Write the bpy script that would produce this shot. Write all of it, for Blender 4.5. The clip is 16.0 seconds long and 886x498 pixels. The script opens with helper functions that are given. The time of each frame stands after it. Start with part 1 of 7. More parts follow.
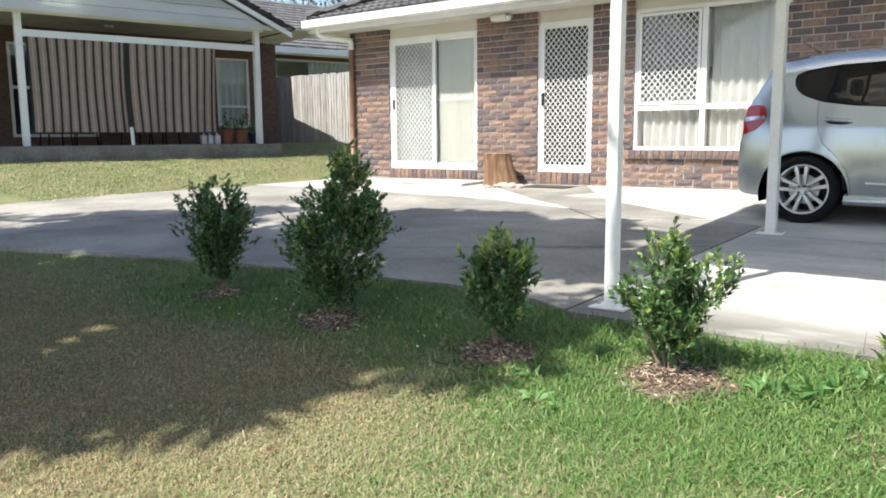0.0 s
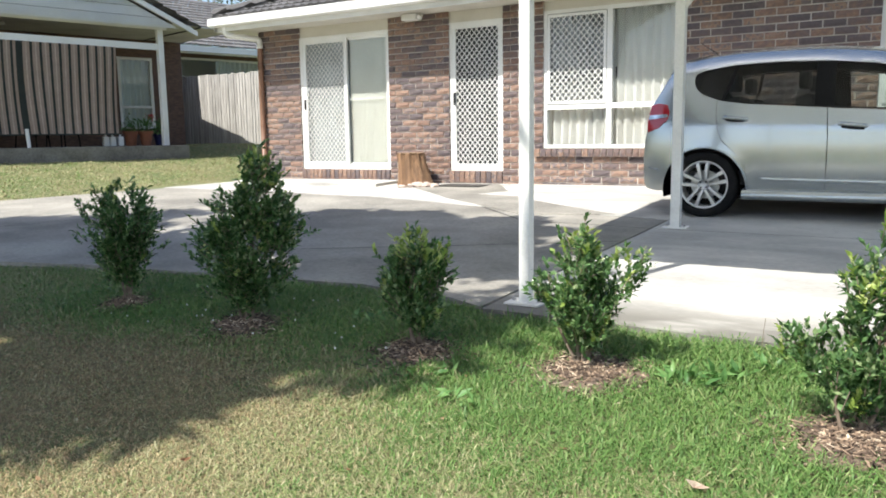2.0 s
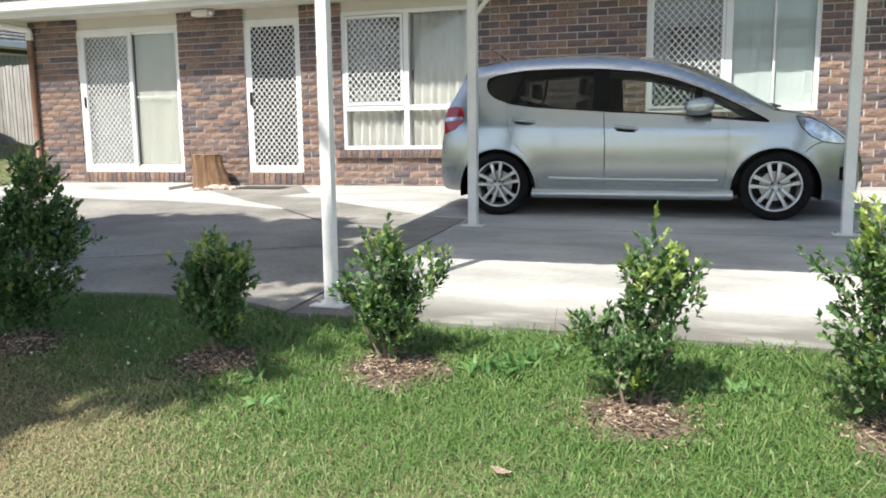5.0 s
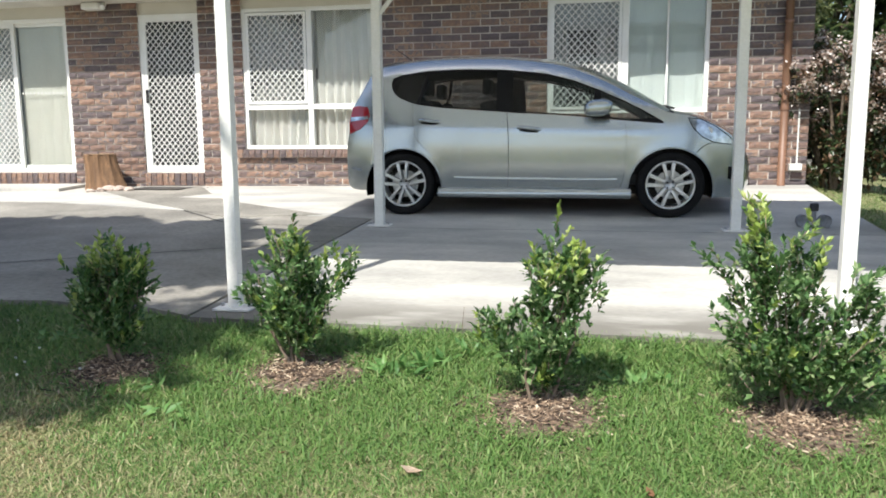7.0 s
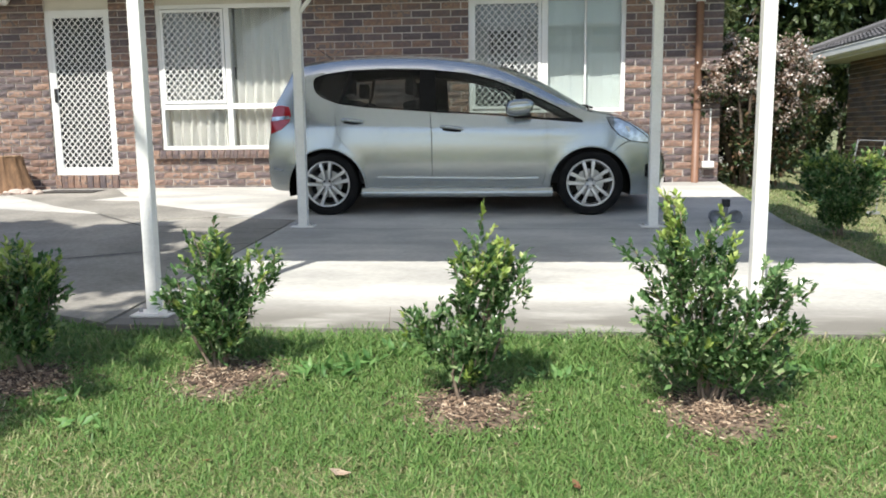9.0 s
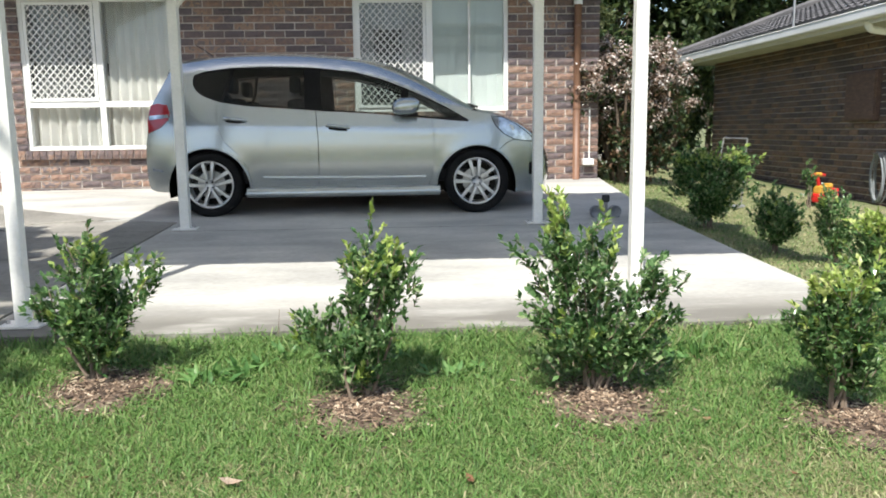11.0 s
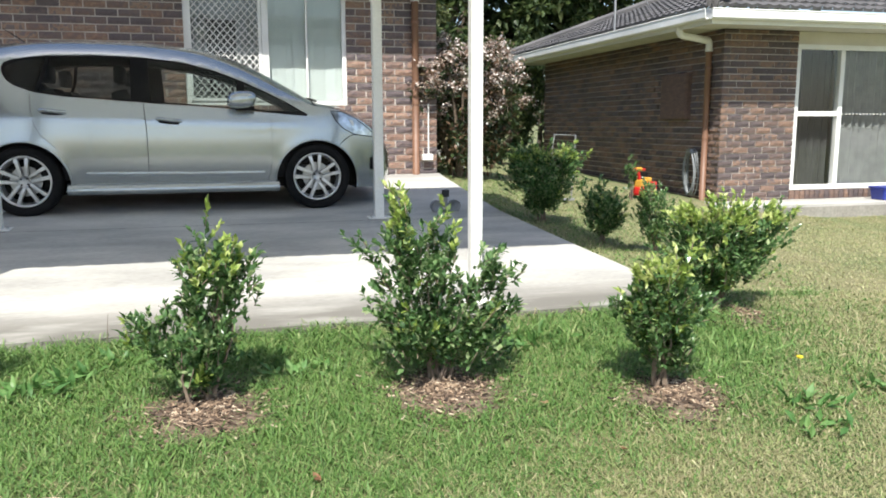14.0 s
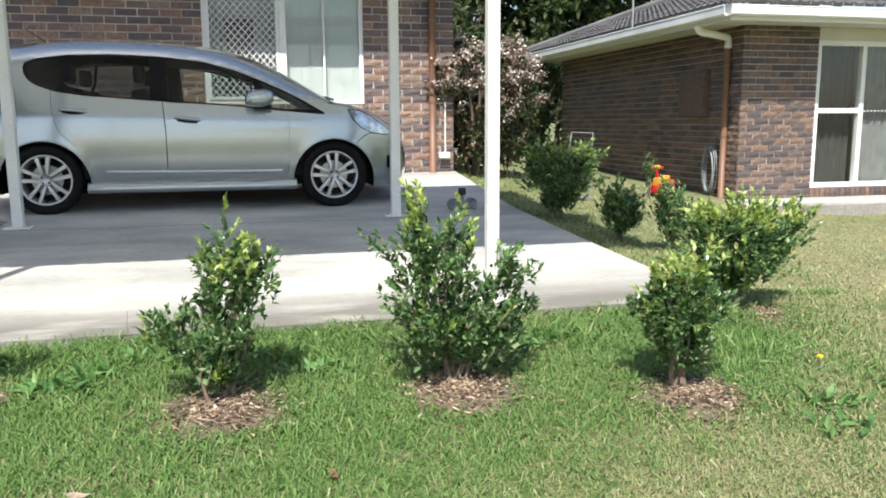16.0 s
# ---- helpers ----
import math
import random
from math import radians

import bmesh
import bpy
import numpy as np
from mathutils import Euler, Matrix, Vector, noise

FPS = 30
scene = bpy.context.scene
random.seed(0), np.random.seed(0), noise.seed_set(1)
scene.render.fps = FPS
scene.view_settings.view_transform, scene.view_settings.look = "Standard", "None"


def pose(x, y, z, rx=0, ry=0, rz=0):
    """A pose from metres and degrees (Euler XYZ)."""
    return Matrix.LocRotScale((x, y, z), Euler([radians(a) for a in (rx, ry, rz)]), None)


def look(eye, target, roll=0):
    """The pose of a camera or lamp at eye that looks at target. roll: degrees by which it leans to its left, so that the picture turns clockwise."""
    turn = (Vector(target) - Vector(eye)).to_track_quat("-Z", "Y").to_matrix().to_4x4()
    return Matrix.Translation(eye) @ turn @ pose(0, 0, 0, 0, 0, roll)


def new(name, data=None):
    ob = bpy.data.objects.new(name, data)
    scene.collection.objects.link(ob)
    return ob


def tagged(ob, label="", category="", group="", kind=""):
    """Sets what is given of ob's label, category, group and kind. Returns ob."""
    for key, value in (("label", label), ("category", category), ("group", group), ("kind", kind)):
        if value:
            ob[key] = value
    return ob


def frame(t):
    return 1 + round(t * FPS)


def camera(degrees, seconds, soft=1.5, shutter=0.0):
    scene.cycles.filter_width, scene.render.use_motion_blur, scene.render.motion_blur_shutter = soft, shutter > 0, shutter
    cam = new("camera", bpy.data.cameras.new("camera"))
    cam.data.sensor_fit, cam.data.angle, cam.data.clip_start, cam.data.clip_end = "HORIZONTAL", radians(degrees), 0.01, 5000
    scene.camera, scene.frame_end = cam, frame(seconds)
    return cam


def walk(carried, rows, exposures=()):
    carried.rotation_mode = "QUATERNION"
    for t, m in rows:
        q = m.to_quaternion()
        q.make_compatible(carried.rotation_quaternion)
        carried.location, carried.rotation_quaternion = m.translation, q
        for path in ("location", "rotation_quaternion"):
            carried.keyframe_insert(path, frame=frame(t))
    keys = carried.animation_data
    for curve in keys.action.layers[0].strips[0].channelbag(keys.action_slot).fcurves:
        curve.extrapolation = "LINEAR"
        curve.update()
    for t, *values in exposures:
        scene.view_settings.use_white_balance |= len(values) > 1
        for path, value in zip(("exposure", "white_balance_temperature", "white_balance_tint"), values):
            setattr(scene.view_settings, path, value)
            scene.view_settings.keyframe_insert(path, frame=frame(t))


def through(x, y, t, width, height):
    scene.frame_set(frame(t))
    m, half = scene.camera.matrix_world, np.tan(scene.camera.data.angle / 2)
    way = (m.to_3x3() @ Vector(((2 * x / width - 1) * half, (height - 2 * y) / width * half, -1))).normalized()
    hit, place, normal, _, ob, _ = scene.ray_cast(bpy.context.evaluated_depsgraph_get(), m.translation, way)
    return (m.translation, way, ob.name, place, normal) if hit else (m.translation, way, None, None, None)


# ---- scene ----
# camera: stands on the lawn and turns from the left-hand house to the right-hand one
cam = camera(58.78, 16.0, soft=1.8)
EYE = (0.0, 0.0, 1.24)
PATH = [
    (0, (-1.2178, 1.5613, 0.9583), -0.39),
    (0.5, (-1.1981, 1.5764, 0.9582), -0.50),
    (1, (-1.1568, 1.6067, 0.9566), -0.63),
    (1.5, (-1.1039, 1.6435, 0.9565), -0.72),
    (2, (-1.0422, 1.6831, 0.9552), -0.81),
    (2.5, (-0.9738, 1.7234, 0.9544), -0.79),
    (3, (-0.8996, 1.7634, 0.9553), -0.81),
    (3.5, (-0.8249, 1.7996, 0.9551), -0.74),
    (4, (-0.7408, 1.8356, 0.9538), -0.73),
    (6.5, (-0.4163, 1.9347, 0.9507), -0.38),
    (7, (-0.3637, 1.9451, 0.9496), -0.40),
    (7.5, (-0.3191, 1.9529, 0.9497), -0.34),
    (8, (-0.2771, 1.9592, 0.9491), -0.39),
    (8.5, (-0.2299, 1.9653, 0.9486), -0.48),
    (11, (0.1040, 1.9748, 0.9410), -0.71),
    (11.5, (0.1854, 1.9687, 0.9403), -0.51),
    (12, (0.2610, 1.9598, 0.9383), -0.44),
    (12.5, (0.3389, 1.9471, 0.9337), -0.53),
    (13, (0.4172, 1.9315, 0.9311), -0.47),
    (13.5, (0.4860, 1.9148, 0.9280), -0.20),
    (14, (0.4971, 1.9117, 0.9263), -0.17),
    (14.5, (0.4807, 1.9158, 0.9259), -0.25),
    (15, (0.4675, 1.9191, 0.9263), -0.31),
    (15.5, (0.4586, 1.9212, 0.9261), -0.34),
    (16, (0.4557, 1.9212, 0.9217), -0.32),
]
walk(cam, [(t, look(EYE, target, roll)) for t, target, roll in PATH], [(0, 0.9), (4, 0.72), (7, 0.59), (11, 0.64), (16, 0.69)])

# ---- light: sun high over the camera's shoulder, clear sky ----
SUN_WAY = Vector((0.22, 0.67, -1.0)).normalized()
sun = new("sun", bpy.data.lights.new("sun", "SUN"))
sun.data.energy, sun.data.angle, sun.data.color = 5.0, radians(0.6), (1.0, 0.97, 0.9)
sun.matrix_world = Matrix.Translation((0, 0, 30)) @ SUN_WAY.to_track_quat("-Z", "Y").to_matrix().to_4x4()
world = bpy.data.worlds.new("sky")
scene.world = world
world.use_nodes = True
wn = world.node_tree.nodes
sky = wn.new("ShaderNodeTexSky")
sky.sky_type, sky.sun_disc = "NISHITA", False
sky.sun_elevation, sky.sun_rotation = math.asin(-SUN_WAY.z), math.atan2(-SUN_WAY.x, -SUN_WAY.y)
sky.air_density, sky.dust_density = 1.0, 1.5
wn["Background"].inputs["Strength"].default_value = 0.125
world.node_tree.links.new(sky.outputs["Color"], wn["Background"].inputs["Color"])


# ---- materials ----
def material(name, color, rough=0.8, metal=0.0, second=None, scale=6.0, fine=60.0, fine_amount=0.25, bump=0.0, bump_scale=80.0, spread=0.0, spec=0.5, coat=0.0, stretch=(1, 1, 1), low=0.35, high=0.65):
    """A base colour mixed with a second one by broad noise, mottled by fine noise, varied from piece to piece by spread."""
    m = bpy.data.materials.new(name)
    m.use_nodes = True
    nt = m.node_tree
    n, l = nt.nodes, nt.links
    b = n["Principled BSDF"]
    b.inputs["Roughness"].default_value, b.inputs["Metallic"].default_value = rough, metal
    b.inputs["Specular IOR Level"].default_value, b.inputs["Coat Weight"].default_value = spec, coat
    tc = n.new("ShaderNodeTexCoord")
    mp = n.new("ShaderNodeMapping")
    mp.inputs["Scale"].default_value = stretch
    l.new(tc.outputs["Object"], mp.inputs["Vector"])
    out = None
    second = second or tuple(c * 0.8 for c in color)
    nz = n.new("ShaderNodeTexNoise")
    nz.inputs["Scale"].default_value, nz.inputs["Detail"].default_value = scale, 5.0
    l.new(mp.outputs["Vector"], nz.inputs["Vector"])
    mr = n.new("ShaderNodeMapRange")
    mr.inputs["From Min"].default_value, mr.inputs["From Max"].default_value = low, high
    l.new(nz.outputs["Fac"], mr.inputs["Value"])
    mx = n.new("ShaderNodeMix")
    mx.data_type = "RGBA"
    mx.inputs["A"].default_value, mx.inputs["B"].default_value = (*color, 1), (*second, 1)
    l.new(mr.outputs["Result"], mx.inputs["Factor"])
    fn = n.new("ShaderNodeTexNoise")
    fn.inputs["Scale"].default_value, fn.inputs["Detail"].default_value = fine, 3.0
    l.new(mp.outputs["Vector"], fn.inputs["Vector"])
    fr = n.new("ShaderNodeMapRange")
    fr.inputs["From Min"].default_value, fr.inputs["From Max"].default_value = 0.25, 0.75
    fr.inputs["To Min"].default_value, fr.inputs["To Max"].default_value = 1 - fine_amount, 1 + fine_amount
    l.new(fn.outputs["Fac"], fr.inputs["Value"])
    hs = n.new("ShaderNodeHueSaturation")
    l.new(mx.outputs["Result"], hs.inputs["Color"])
    l.new(fr.outputs["Result"], hs.inputs["Value"])
    out = hs
    if spread:
        oi = n.new("ShaderNodeObjectInfo")
        ge = n.new("ShaderNodeNewGeometry")
        ad = n.new("ShaderNodeMath")
        ad.operation = "ADD"
        l.new(oi.outputs["Random"], ad.inputs[0])
        l.new(ge.outputs["Random Per Island"], ad.inputs[1])
        fc = n.new("ShaderNodeMath")
        fc.operation = "FRACT"
        l.new(ad.outputs[0], fc.inputs[0])
        sr = n.new("ShaderNodeMapRange")
        sr.inputs["To Min"].default_value, sr.inputs["To Max"].default_value = 1 - spread, 1 + spread
        l.new(fc.outputs[0], sr.inputs["Value"])
        h2 = n.new("ShaderNodeHueSaturation")
        l.new(hs.outputs["Color"], h2.inputs["Color"])
        l.new(sr.outputs["Result"], h2.inputs["Value"])
        out = h2
    l.new(out.outputs["Color"], b.inputs["Base Color"])
    if bump:
        bn = n.new("ShaderNodeTexNoise")
        bn.inputs["Scale"].default_value, bn.inputs["Detail"].default_value = bump_scale, 4.0
        l.new(mp.outputs["Vector"], bn.inputs["Vector"])
        bp = n.new("ShaderNodeBump")
        bp.inputs["Strength"].default_value, bp.inputs["Distance"].default_value = bump, 0.01
        l.new(bn.outputs["Fac"], bp.inputs["Height"])
        l.new(bp.outputs["Normal"], b.inputs["Normal"])
    return m


def ramp_material(name, stops, rough=0.9, scale=9.0, bump=0.5, bump_scale=70.0, within=0.35):
    """A colour picked for each piece from a ramp, with mottling inside the piece: bricks, mulch, leaves."""
    m = material(name, (0.5, 0.5, 0.5), rough, bump=bump, bump_scale=bump_scale)
    nt = m.node_tree
    n, l = nt.nodes, nt.links
    b = n["Principled BSDF"]
    oi, ge = n.new("ShaderNodeObjectInfo"), n.new("ShaderNodeNewGeometry")
    ad, fc = n.new("ShaderNodeMath"), n.new("ShaderNodeMath")
    ad.operation, fc.operation = "ADD", "FRACT"
    l.new(oi.outputs["Random"], ad.inputs[0])
    l.new(ge.outputs["Random Per Island"], ad.inputs[1])
    tc, nz = n.new("ShaderNodeTexCoord"), n.new("ShaderNodeTexNoise")
    nz.inputs["Scale"].default_value, nz.inputs["Detail"].default_value = scale, 5.0
    geo = n.new("ShaderNodeNewGeometry")
    l.new(geo.outputs["Position"], nz.inputs["Vector"])
    mr = n.new("ShaderNodeMapRange")
    mr.inputs["From Min"].default_value, mr.inputs["From Max"].default_value = 0.2, 0.8
    mr.inputs["To Min"].default_value, mr.inputs["To Max"].default_value = -within, within
    l.new(nz.outputs["Fac"], mr.inputs["Value"])
    l.new(ad.outputs[0], fc.inputs[0])
    a2 = n.new("ShaderNodeMath")
    a2.operation = "ADD"
    l.new(fc.outputs[0], a2.inputs[0])
    l.new(mr.outputs["Result"], a2.inputs[1])
    cr = n.new("ShaderNodeValToRGB")
    while len(cr.color_ramp.elements) < len(stops):
        cr.color_ramp.elements.new(0.5)
    for e, (p, c) in zip(cr.color_ramp.elements, stops):
        e.position, e.color = p, (*c, 1)
    l.new(a2.outputs[0], cr.inputs["Fac"])
    l.new(cr.outputs["Color"], b.inputs["Base Color"])
    return m


def glass_material(name, tint=(1, 1, 1), rough=0.0, clear=0.75, gloss=0.04):
    """A thin pane: mostly clear, with the gloss of glass."""
    m = bpy.data.materials.new(name)
    m.use_nodes = True
    nt = m.node_tree
    n, l = nt.nodes, nt.links
    n.remove(n["Principled BSDF"])
    tr, gl, mx = n.new("ShaderNodeBsdfTransparent"), n.new("ShaderNodeBsdfGlossy"), n.new("ShaderNodeMixShader")
    tr.inputs["Color"].default_value = (*[c * clear for c in tint], 1)
    gl.inputs["Roughness"].default_value = rough
    lw, pw, ad = n.new("ShaderNodeLayerWeight"), n.new("ShaderNodeMath"), n.new("ShaderNodeMath")
    pw.operation, ad.operation = "POWER", "MULTIPLY_ADD"
    l.new(lw.outputs["Facing"], pw.inputs[0])
    pw.inputs[1].default_value = 4.0
    l.new(pw.outputs[0], ad.inputs[0])
    ad.inputs[1].default_value, ad.inputs[2].default_value = 0.9, gloss
    l.new(ad.outputs[0], mx.inputs["Fac"])
    l.new(tr.outputs[0], mx.inputs[1])
    l.new(gl.outputs[0], mx.inputs[2])
    l.new(mx.outputs[0], n["Material Output"].inputs["Surface"])
    return m


M_WHITE = material("white_paint", (0.78, 0.78, 0.76), 0.4, second=(0.7, 0.7, 0.67), scale=2.0, fine_amount=0.04)
M_POST = material("post_paint", (0.82, 0.81, 0.78), 0.35, second=(0.72, 0.71, 0.67), scale=3.0, fine_amount=0.06)
M_GUTTER = material("gutter_paint", (0.8, 0.8, 0.78), 0.3, second=(0.66, 0.66, 0.64), scale=1.5, fine_amount=0.05)
M_BEIGE = material("beige_board", (0.66, 0.63, 0.56), 0.6, second=(0.58, 0.55, 0.48), scale=2.0, fine_amount=0.05)
M_SOFFIT = material("soffit_sheet", (0.62, 0.6, 0.54), 0.7, scale=2.0, fine_amount=0.05)
M_BOARD = material("weatherboard_paint", (0.84, 0.86, 0.85), 0.5, second=(0.78, 0.8, 0.79), scale=2.0, fine_amount=0.06)
M_MORTAR = material("mortar", (0.62, 0.57, 0.52), 0.95, second=(0.42, 0.37, 0.33), scale=3.0, fine=120, fine_amount=0.2, bump=0.4)
M_BRICK = ramp_material("brick_face", [(0.0, (0.098, 0.08, 0.084)), (0.22, (0.128, 0.1, 0.099)), (0.43, (0.16, 0.113, 0.1)), (0.62, (0.192, 0.127, 0.103)), (0.8, (0.245, 0.15, 0.11)), (0.92, (0.31, 0.215, 0.16)), (1.0, (0.15, 0.12, 0.118))], 0.92, scale=20.0, bump=1.0, bump_scale=38.0, within=0.42)
# neighbouring house: brick colours darkened to carry its side wall's shade
M_BRICK_SHADE = ramp_material("shade_toned_brick", [(0.0, (0.075, 0.06, 0.062)), (0.3, (0.1, 0.077, 0.074)), (0.55, (0.128, 0.09, 0.078)), (0.8, (0.185, 0.118, 0.088)), (0.93, (0.235, 0.15, 0.105)), (1.0, (0.105, 0.085, 0.085))], 0.92, scale=18.0, bump=1.0, bump_scale=38.0, within=0.36)
M_CONCRETE = material("concrete", (0.52, 0.503, 0.462), 0.88, second=(0.33, 0.322, 0.3), scale=1.3, fine=35, fine_amount=0.14, bump=0.15, bump_scale=160, stretch=(0.7, 1.6, 1))


def dirty_edge(m, y0, y1, color, amount):
    """Dirt washed against a slab's edge: patchy, thickest at y0 and gone by y1."""
    nt = m.node_tree
    n, l = nt.nodes, nt.links
    b = n["Principled BSDF"]
    src = b.inputs["Base Color"].links[0].from_socket
    ge, sp = n.new("ShaderNodeNewGeometry"), n.new("ShaderNodeSeparateXYZ")
    l.new(ge.outputs["Position"], sp.inputs[0])
    r = n.new("ShaderNodeMapRange")
    r.inputs["From Min"].default_value, r.inputs["From Max"].default_value = y0, y1
    r.inputs["To Min"].default_value, r.inputs["To Max"].default_value = 1.0, 0.0
    l.new(sp.outputs["Y"], r.inputs["Value"])
    mp, nz = n.new("ShaderNodeMapping"), n.new("ShaderNodeTexNoise")
    mp.inputs["Scale"].default_value = (0.7, 2.2, 1)
    nz.inputs["Scale"].default_value, nz.inputs["Detail"].default_value = 2.2, 8.0
    l.new(ge.outputs["Position"], mp.inputs["Vector"])
    l.new(mp.outputs[0], nz.inputs["Vector"])
    k = n.new("ShaderNodeMapRange")
    k.inputs["From Min"].default_value, k.inputs["From Max"].default_value = 0.15, 0.5
    l.new(nz.outputs["Fac"], k.inputs["Value"])
    mu, m2 = n.new("ShaderNodeMath"), n.new("ShaderNodeMath")
    mu.operation = m2.operation = "MULTIPLY"
    l.new(r.outputs[0], mu.inputs[0])
    l.new(k.outputs[0], mu.inputs[1])
    l.new(mu.outputs[0], m2.inputs[0])
    m2.inputs[1].default_value = amount
    mx = n.new("ShaderNodeMix")
    mx.data_type = "RGBA"
    l.new(m2.outputs[0], mx.inputs["Factor"])
    l.new(src, mx.inputs["A"])
    mx.inputs["B"].default_value = (*color, 1)
    l.new(mx.outputs["Result"], b.inputs["Base Color"])


dirty_edge(M_CONCRETE, 3.78, 4.3, (0.17, 0.16, 0.14), 1.0)
M_DRIVE = material("old_concrete", (0.32, 0.3, 0.262), 0.92, second=(0.18, 0.169, 0.149), scale=1.1, fine=30, fine_amount=0.2, bump=0.25, bump_scale=120)
M_SOIL = material("lawn_soil", (0.1, 0.135, 0.045), 0.97, second=(0.19, 0.178, 0.088), scale=1.3, fine=45, fine_amount=0.45, bump=0.8, bump_scale=60)
M_TILE = material("roof_tile", (0.12, 0.115, 0.115), 0.8, second=(0.08, 0.078, 0.08), scale=2.0, fine=50, fine_amount=0.25, spread=0.2)
M_PIPE = material("brown_pipe", (0.2, 0.105, 0.065), 0.5, second=(0.17, 0.09, 0.055), scale=4.0, fine_amount=0.08)
M_DARK = material("dark_void", (0.02, 0.02, 0.022), 0.6, fine_amount=0.1)
M_GLASS = glass_material("window_glass", (0.97, 1.0, 0.985), 0.0, 0.95, 0.085)
M_STEEL = material("galvanised", (0.5, 0.5, 0.5), 0.4, 0.8, fine_amount=0.1)


# ---- building helpers ----
def obj(name, bm, mat, parent=None, smooth=False):
    me = bpy.data.meshes.new(name)
    bm.to_mesh(me)
    bm.free()
    for mm in mat if isinstance(mat, (list, tuple)) else [mat]:
        me.materials.append(mm)
    if smooth:
        me.polygons.foreach_set("use_smooth", [True] * len(me.polygons))
    ob = new(name, me)
    ob.parent = parent
    return ob


def part(name, bm, mat, parent, label="", smooth=False):
    ob = obj(name, bm, mat, parent, smooth)
    return tagged(ob, label) if label else ob


def thing(name, label, category, at=(0, 0, 0), group="", kind="", turn=0.0):
    e = new(name)
    e.matrix_world = pose(*at, 0, 0, turn)
    return tagged(e, label, category, group, kind)


def box(bm, x0, x1, y0, y1, z0, z1, bevel=0.0):
    vs = [bm.verts.new((x, y, z)) for z in (z0, z1) for x, y in ((x0, y0), (x1, y0), (x1, y1), (x0, y1))]
    fs = [bm.faces.new([vs[i] for i in f]) for f in ((3, 2, 1, 0), (4, 5, 6, 7), (0, 1, 5, 4), (1, 2, 6, 5), (2, 3, 7, 6), (3, 0, 4, 7))]
    if bevel:
        bmesh.ops.bevel(bm, geom=list({e for f in fs for e in f.edges}), offset=bevel, segments=2, profile=0.6, affect="EDGES")
    return bm


def boxes(*rows, bevel=0.0):
    bm = bmesh.new()
    for r in rows:
        box(bm, *r, bevel=bevel)
    return bm


def tube(bm, points, r, sides=10, closed=False, taper=None):
    """A round bar along points."""
    pts = [Vector(p) for p in points]
    rings = []
    up = Vector((0.13, 0.21, 0.97))
    for i, p in enumerate(pts):
        d = (pts[min(i + 1, len(pts) - 1)] - pts[max(i - 1, 0)]).normalized()
        a = d.cross(up)
        a = a.normalized() if a.length > 0.05 else d.cross(Vector((1, 0, 0))).normalized()
        b = d.cross(a)
        rr = r if taper is None else r * (1 + (taper - 1) * i / (len(pts) - 1))
        rings.append([bm.verts.new(p + rr * (math.cos(k * math.tau / sides) * a + math.sin(k * math.tau / sides) * b)) for k in range(sides)])
    for q, s in zip(rings, rings[1:]):
        for k in range(sides):
            bm.faces.new((q[k], q[(k + 1) % sides], s[(k + 1) % sides], s[k]))
    bm.faces.new(rings[0])
    bm.faces.new(rings[-1][::-1])
    return bm


def prism(bm, outline, z0, z1, top=None):
    """An upright slab over an outline (x, y); top(x, y) may give the height of its upper face, z0 then is its depth below."""
    lo = [bm.verts.new((x, y, (top(x, y) + z0) if top else z0)) for x, y in outline]
    hi = [bm.verts.new((x, y, top(x, y) if top else z1)) for x, y in outline]
    n = len(outline)
    for i in range(n):
        bm.faces.new((lo[i], lo[(i + 1) % n], hi[(i + 1) % n], hi[i]))
    f = bm.faces.new(hi)
    g = bm.faces.new(lo[::-1])
    bmesh.ops.triangulate(bm, faces=[f, g])
    bmesh.ops.recalc_face_normals(bm, faces=bm.faces)
    return bm


def mesh_thing(name, verts, faces, mat, parent=None):
    me = bpy.data.meshes.new(name)
    me.from_pydata(verts, [], faces)
    for mm in mat if isinstance(mat, (list, tuple)) else [mat]:
        me.materials.append(mm)
    ob = new(name, me)
    ob.parent = parent
    return ob


# ---- the lie of the land ----
def clamp(v, a=0.0, b=1.0):
    return max(a, min(b, v))


def slab_z(x, y):
    return 0.196 + 0.035 * y + 0.007 * (clamp(x, -10, 3) + 6) * clamp((y - 7.5) / 2.5)


def land_z(x, y):
    z = min(0.08 * max(y, -6), 0.161 + 0.035 * min(y, 14) + 0.007 * (clamp(x, -10, 3) + 6) * clamp((y - 7.5) / 2.5))
    if x > 2.34:
        z -= 0.105 * min(x - 2.34, 5.5) * clamp((y + 1) / 8)
    if x < -11:
        z += 0.12 * min(-11 - x, 4) * clamp((y - 2) / 4)
    return z


def ground():
    xs = list(np.arange(-26, 16.01, 0.5))
    ys = list(np.arange(-8, 24.01, 0.5))
    xs = [-400, -150, -60] + xs + [50, 150, 400]
    ys = [-400, -150, -50] + ys + [60, 150, 400, 900]
    xs = sorted(set([round(float(v), 2) for v in xs] + [2.3, 2.4]))
    ys = sorted(round(float(v), 2) for v in ys)
    verts = []
    for y in ys:
        for x in xs:
            verts.append((x, y, land_z(x, y) + 0.012 * noise.noise(Vector((x * 0.8, y * 0.8, 0))) - 0.01))
    w = len(xs)
    faces = [(j * w + i, j * w + i + 1, (j + 1) * w + i + 1, (j + 1) * w + i) for j in range(len(ys) - 1) for i in range(w - 1)]
    ob = mesh_thing("ground", verts, faces, M_SOIL)
    tagged(ob, "gently sloping suburban lawn, green with dry patches", "lawn", kind="structure")


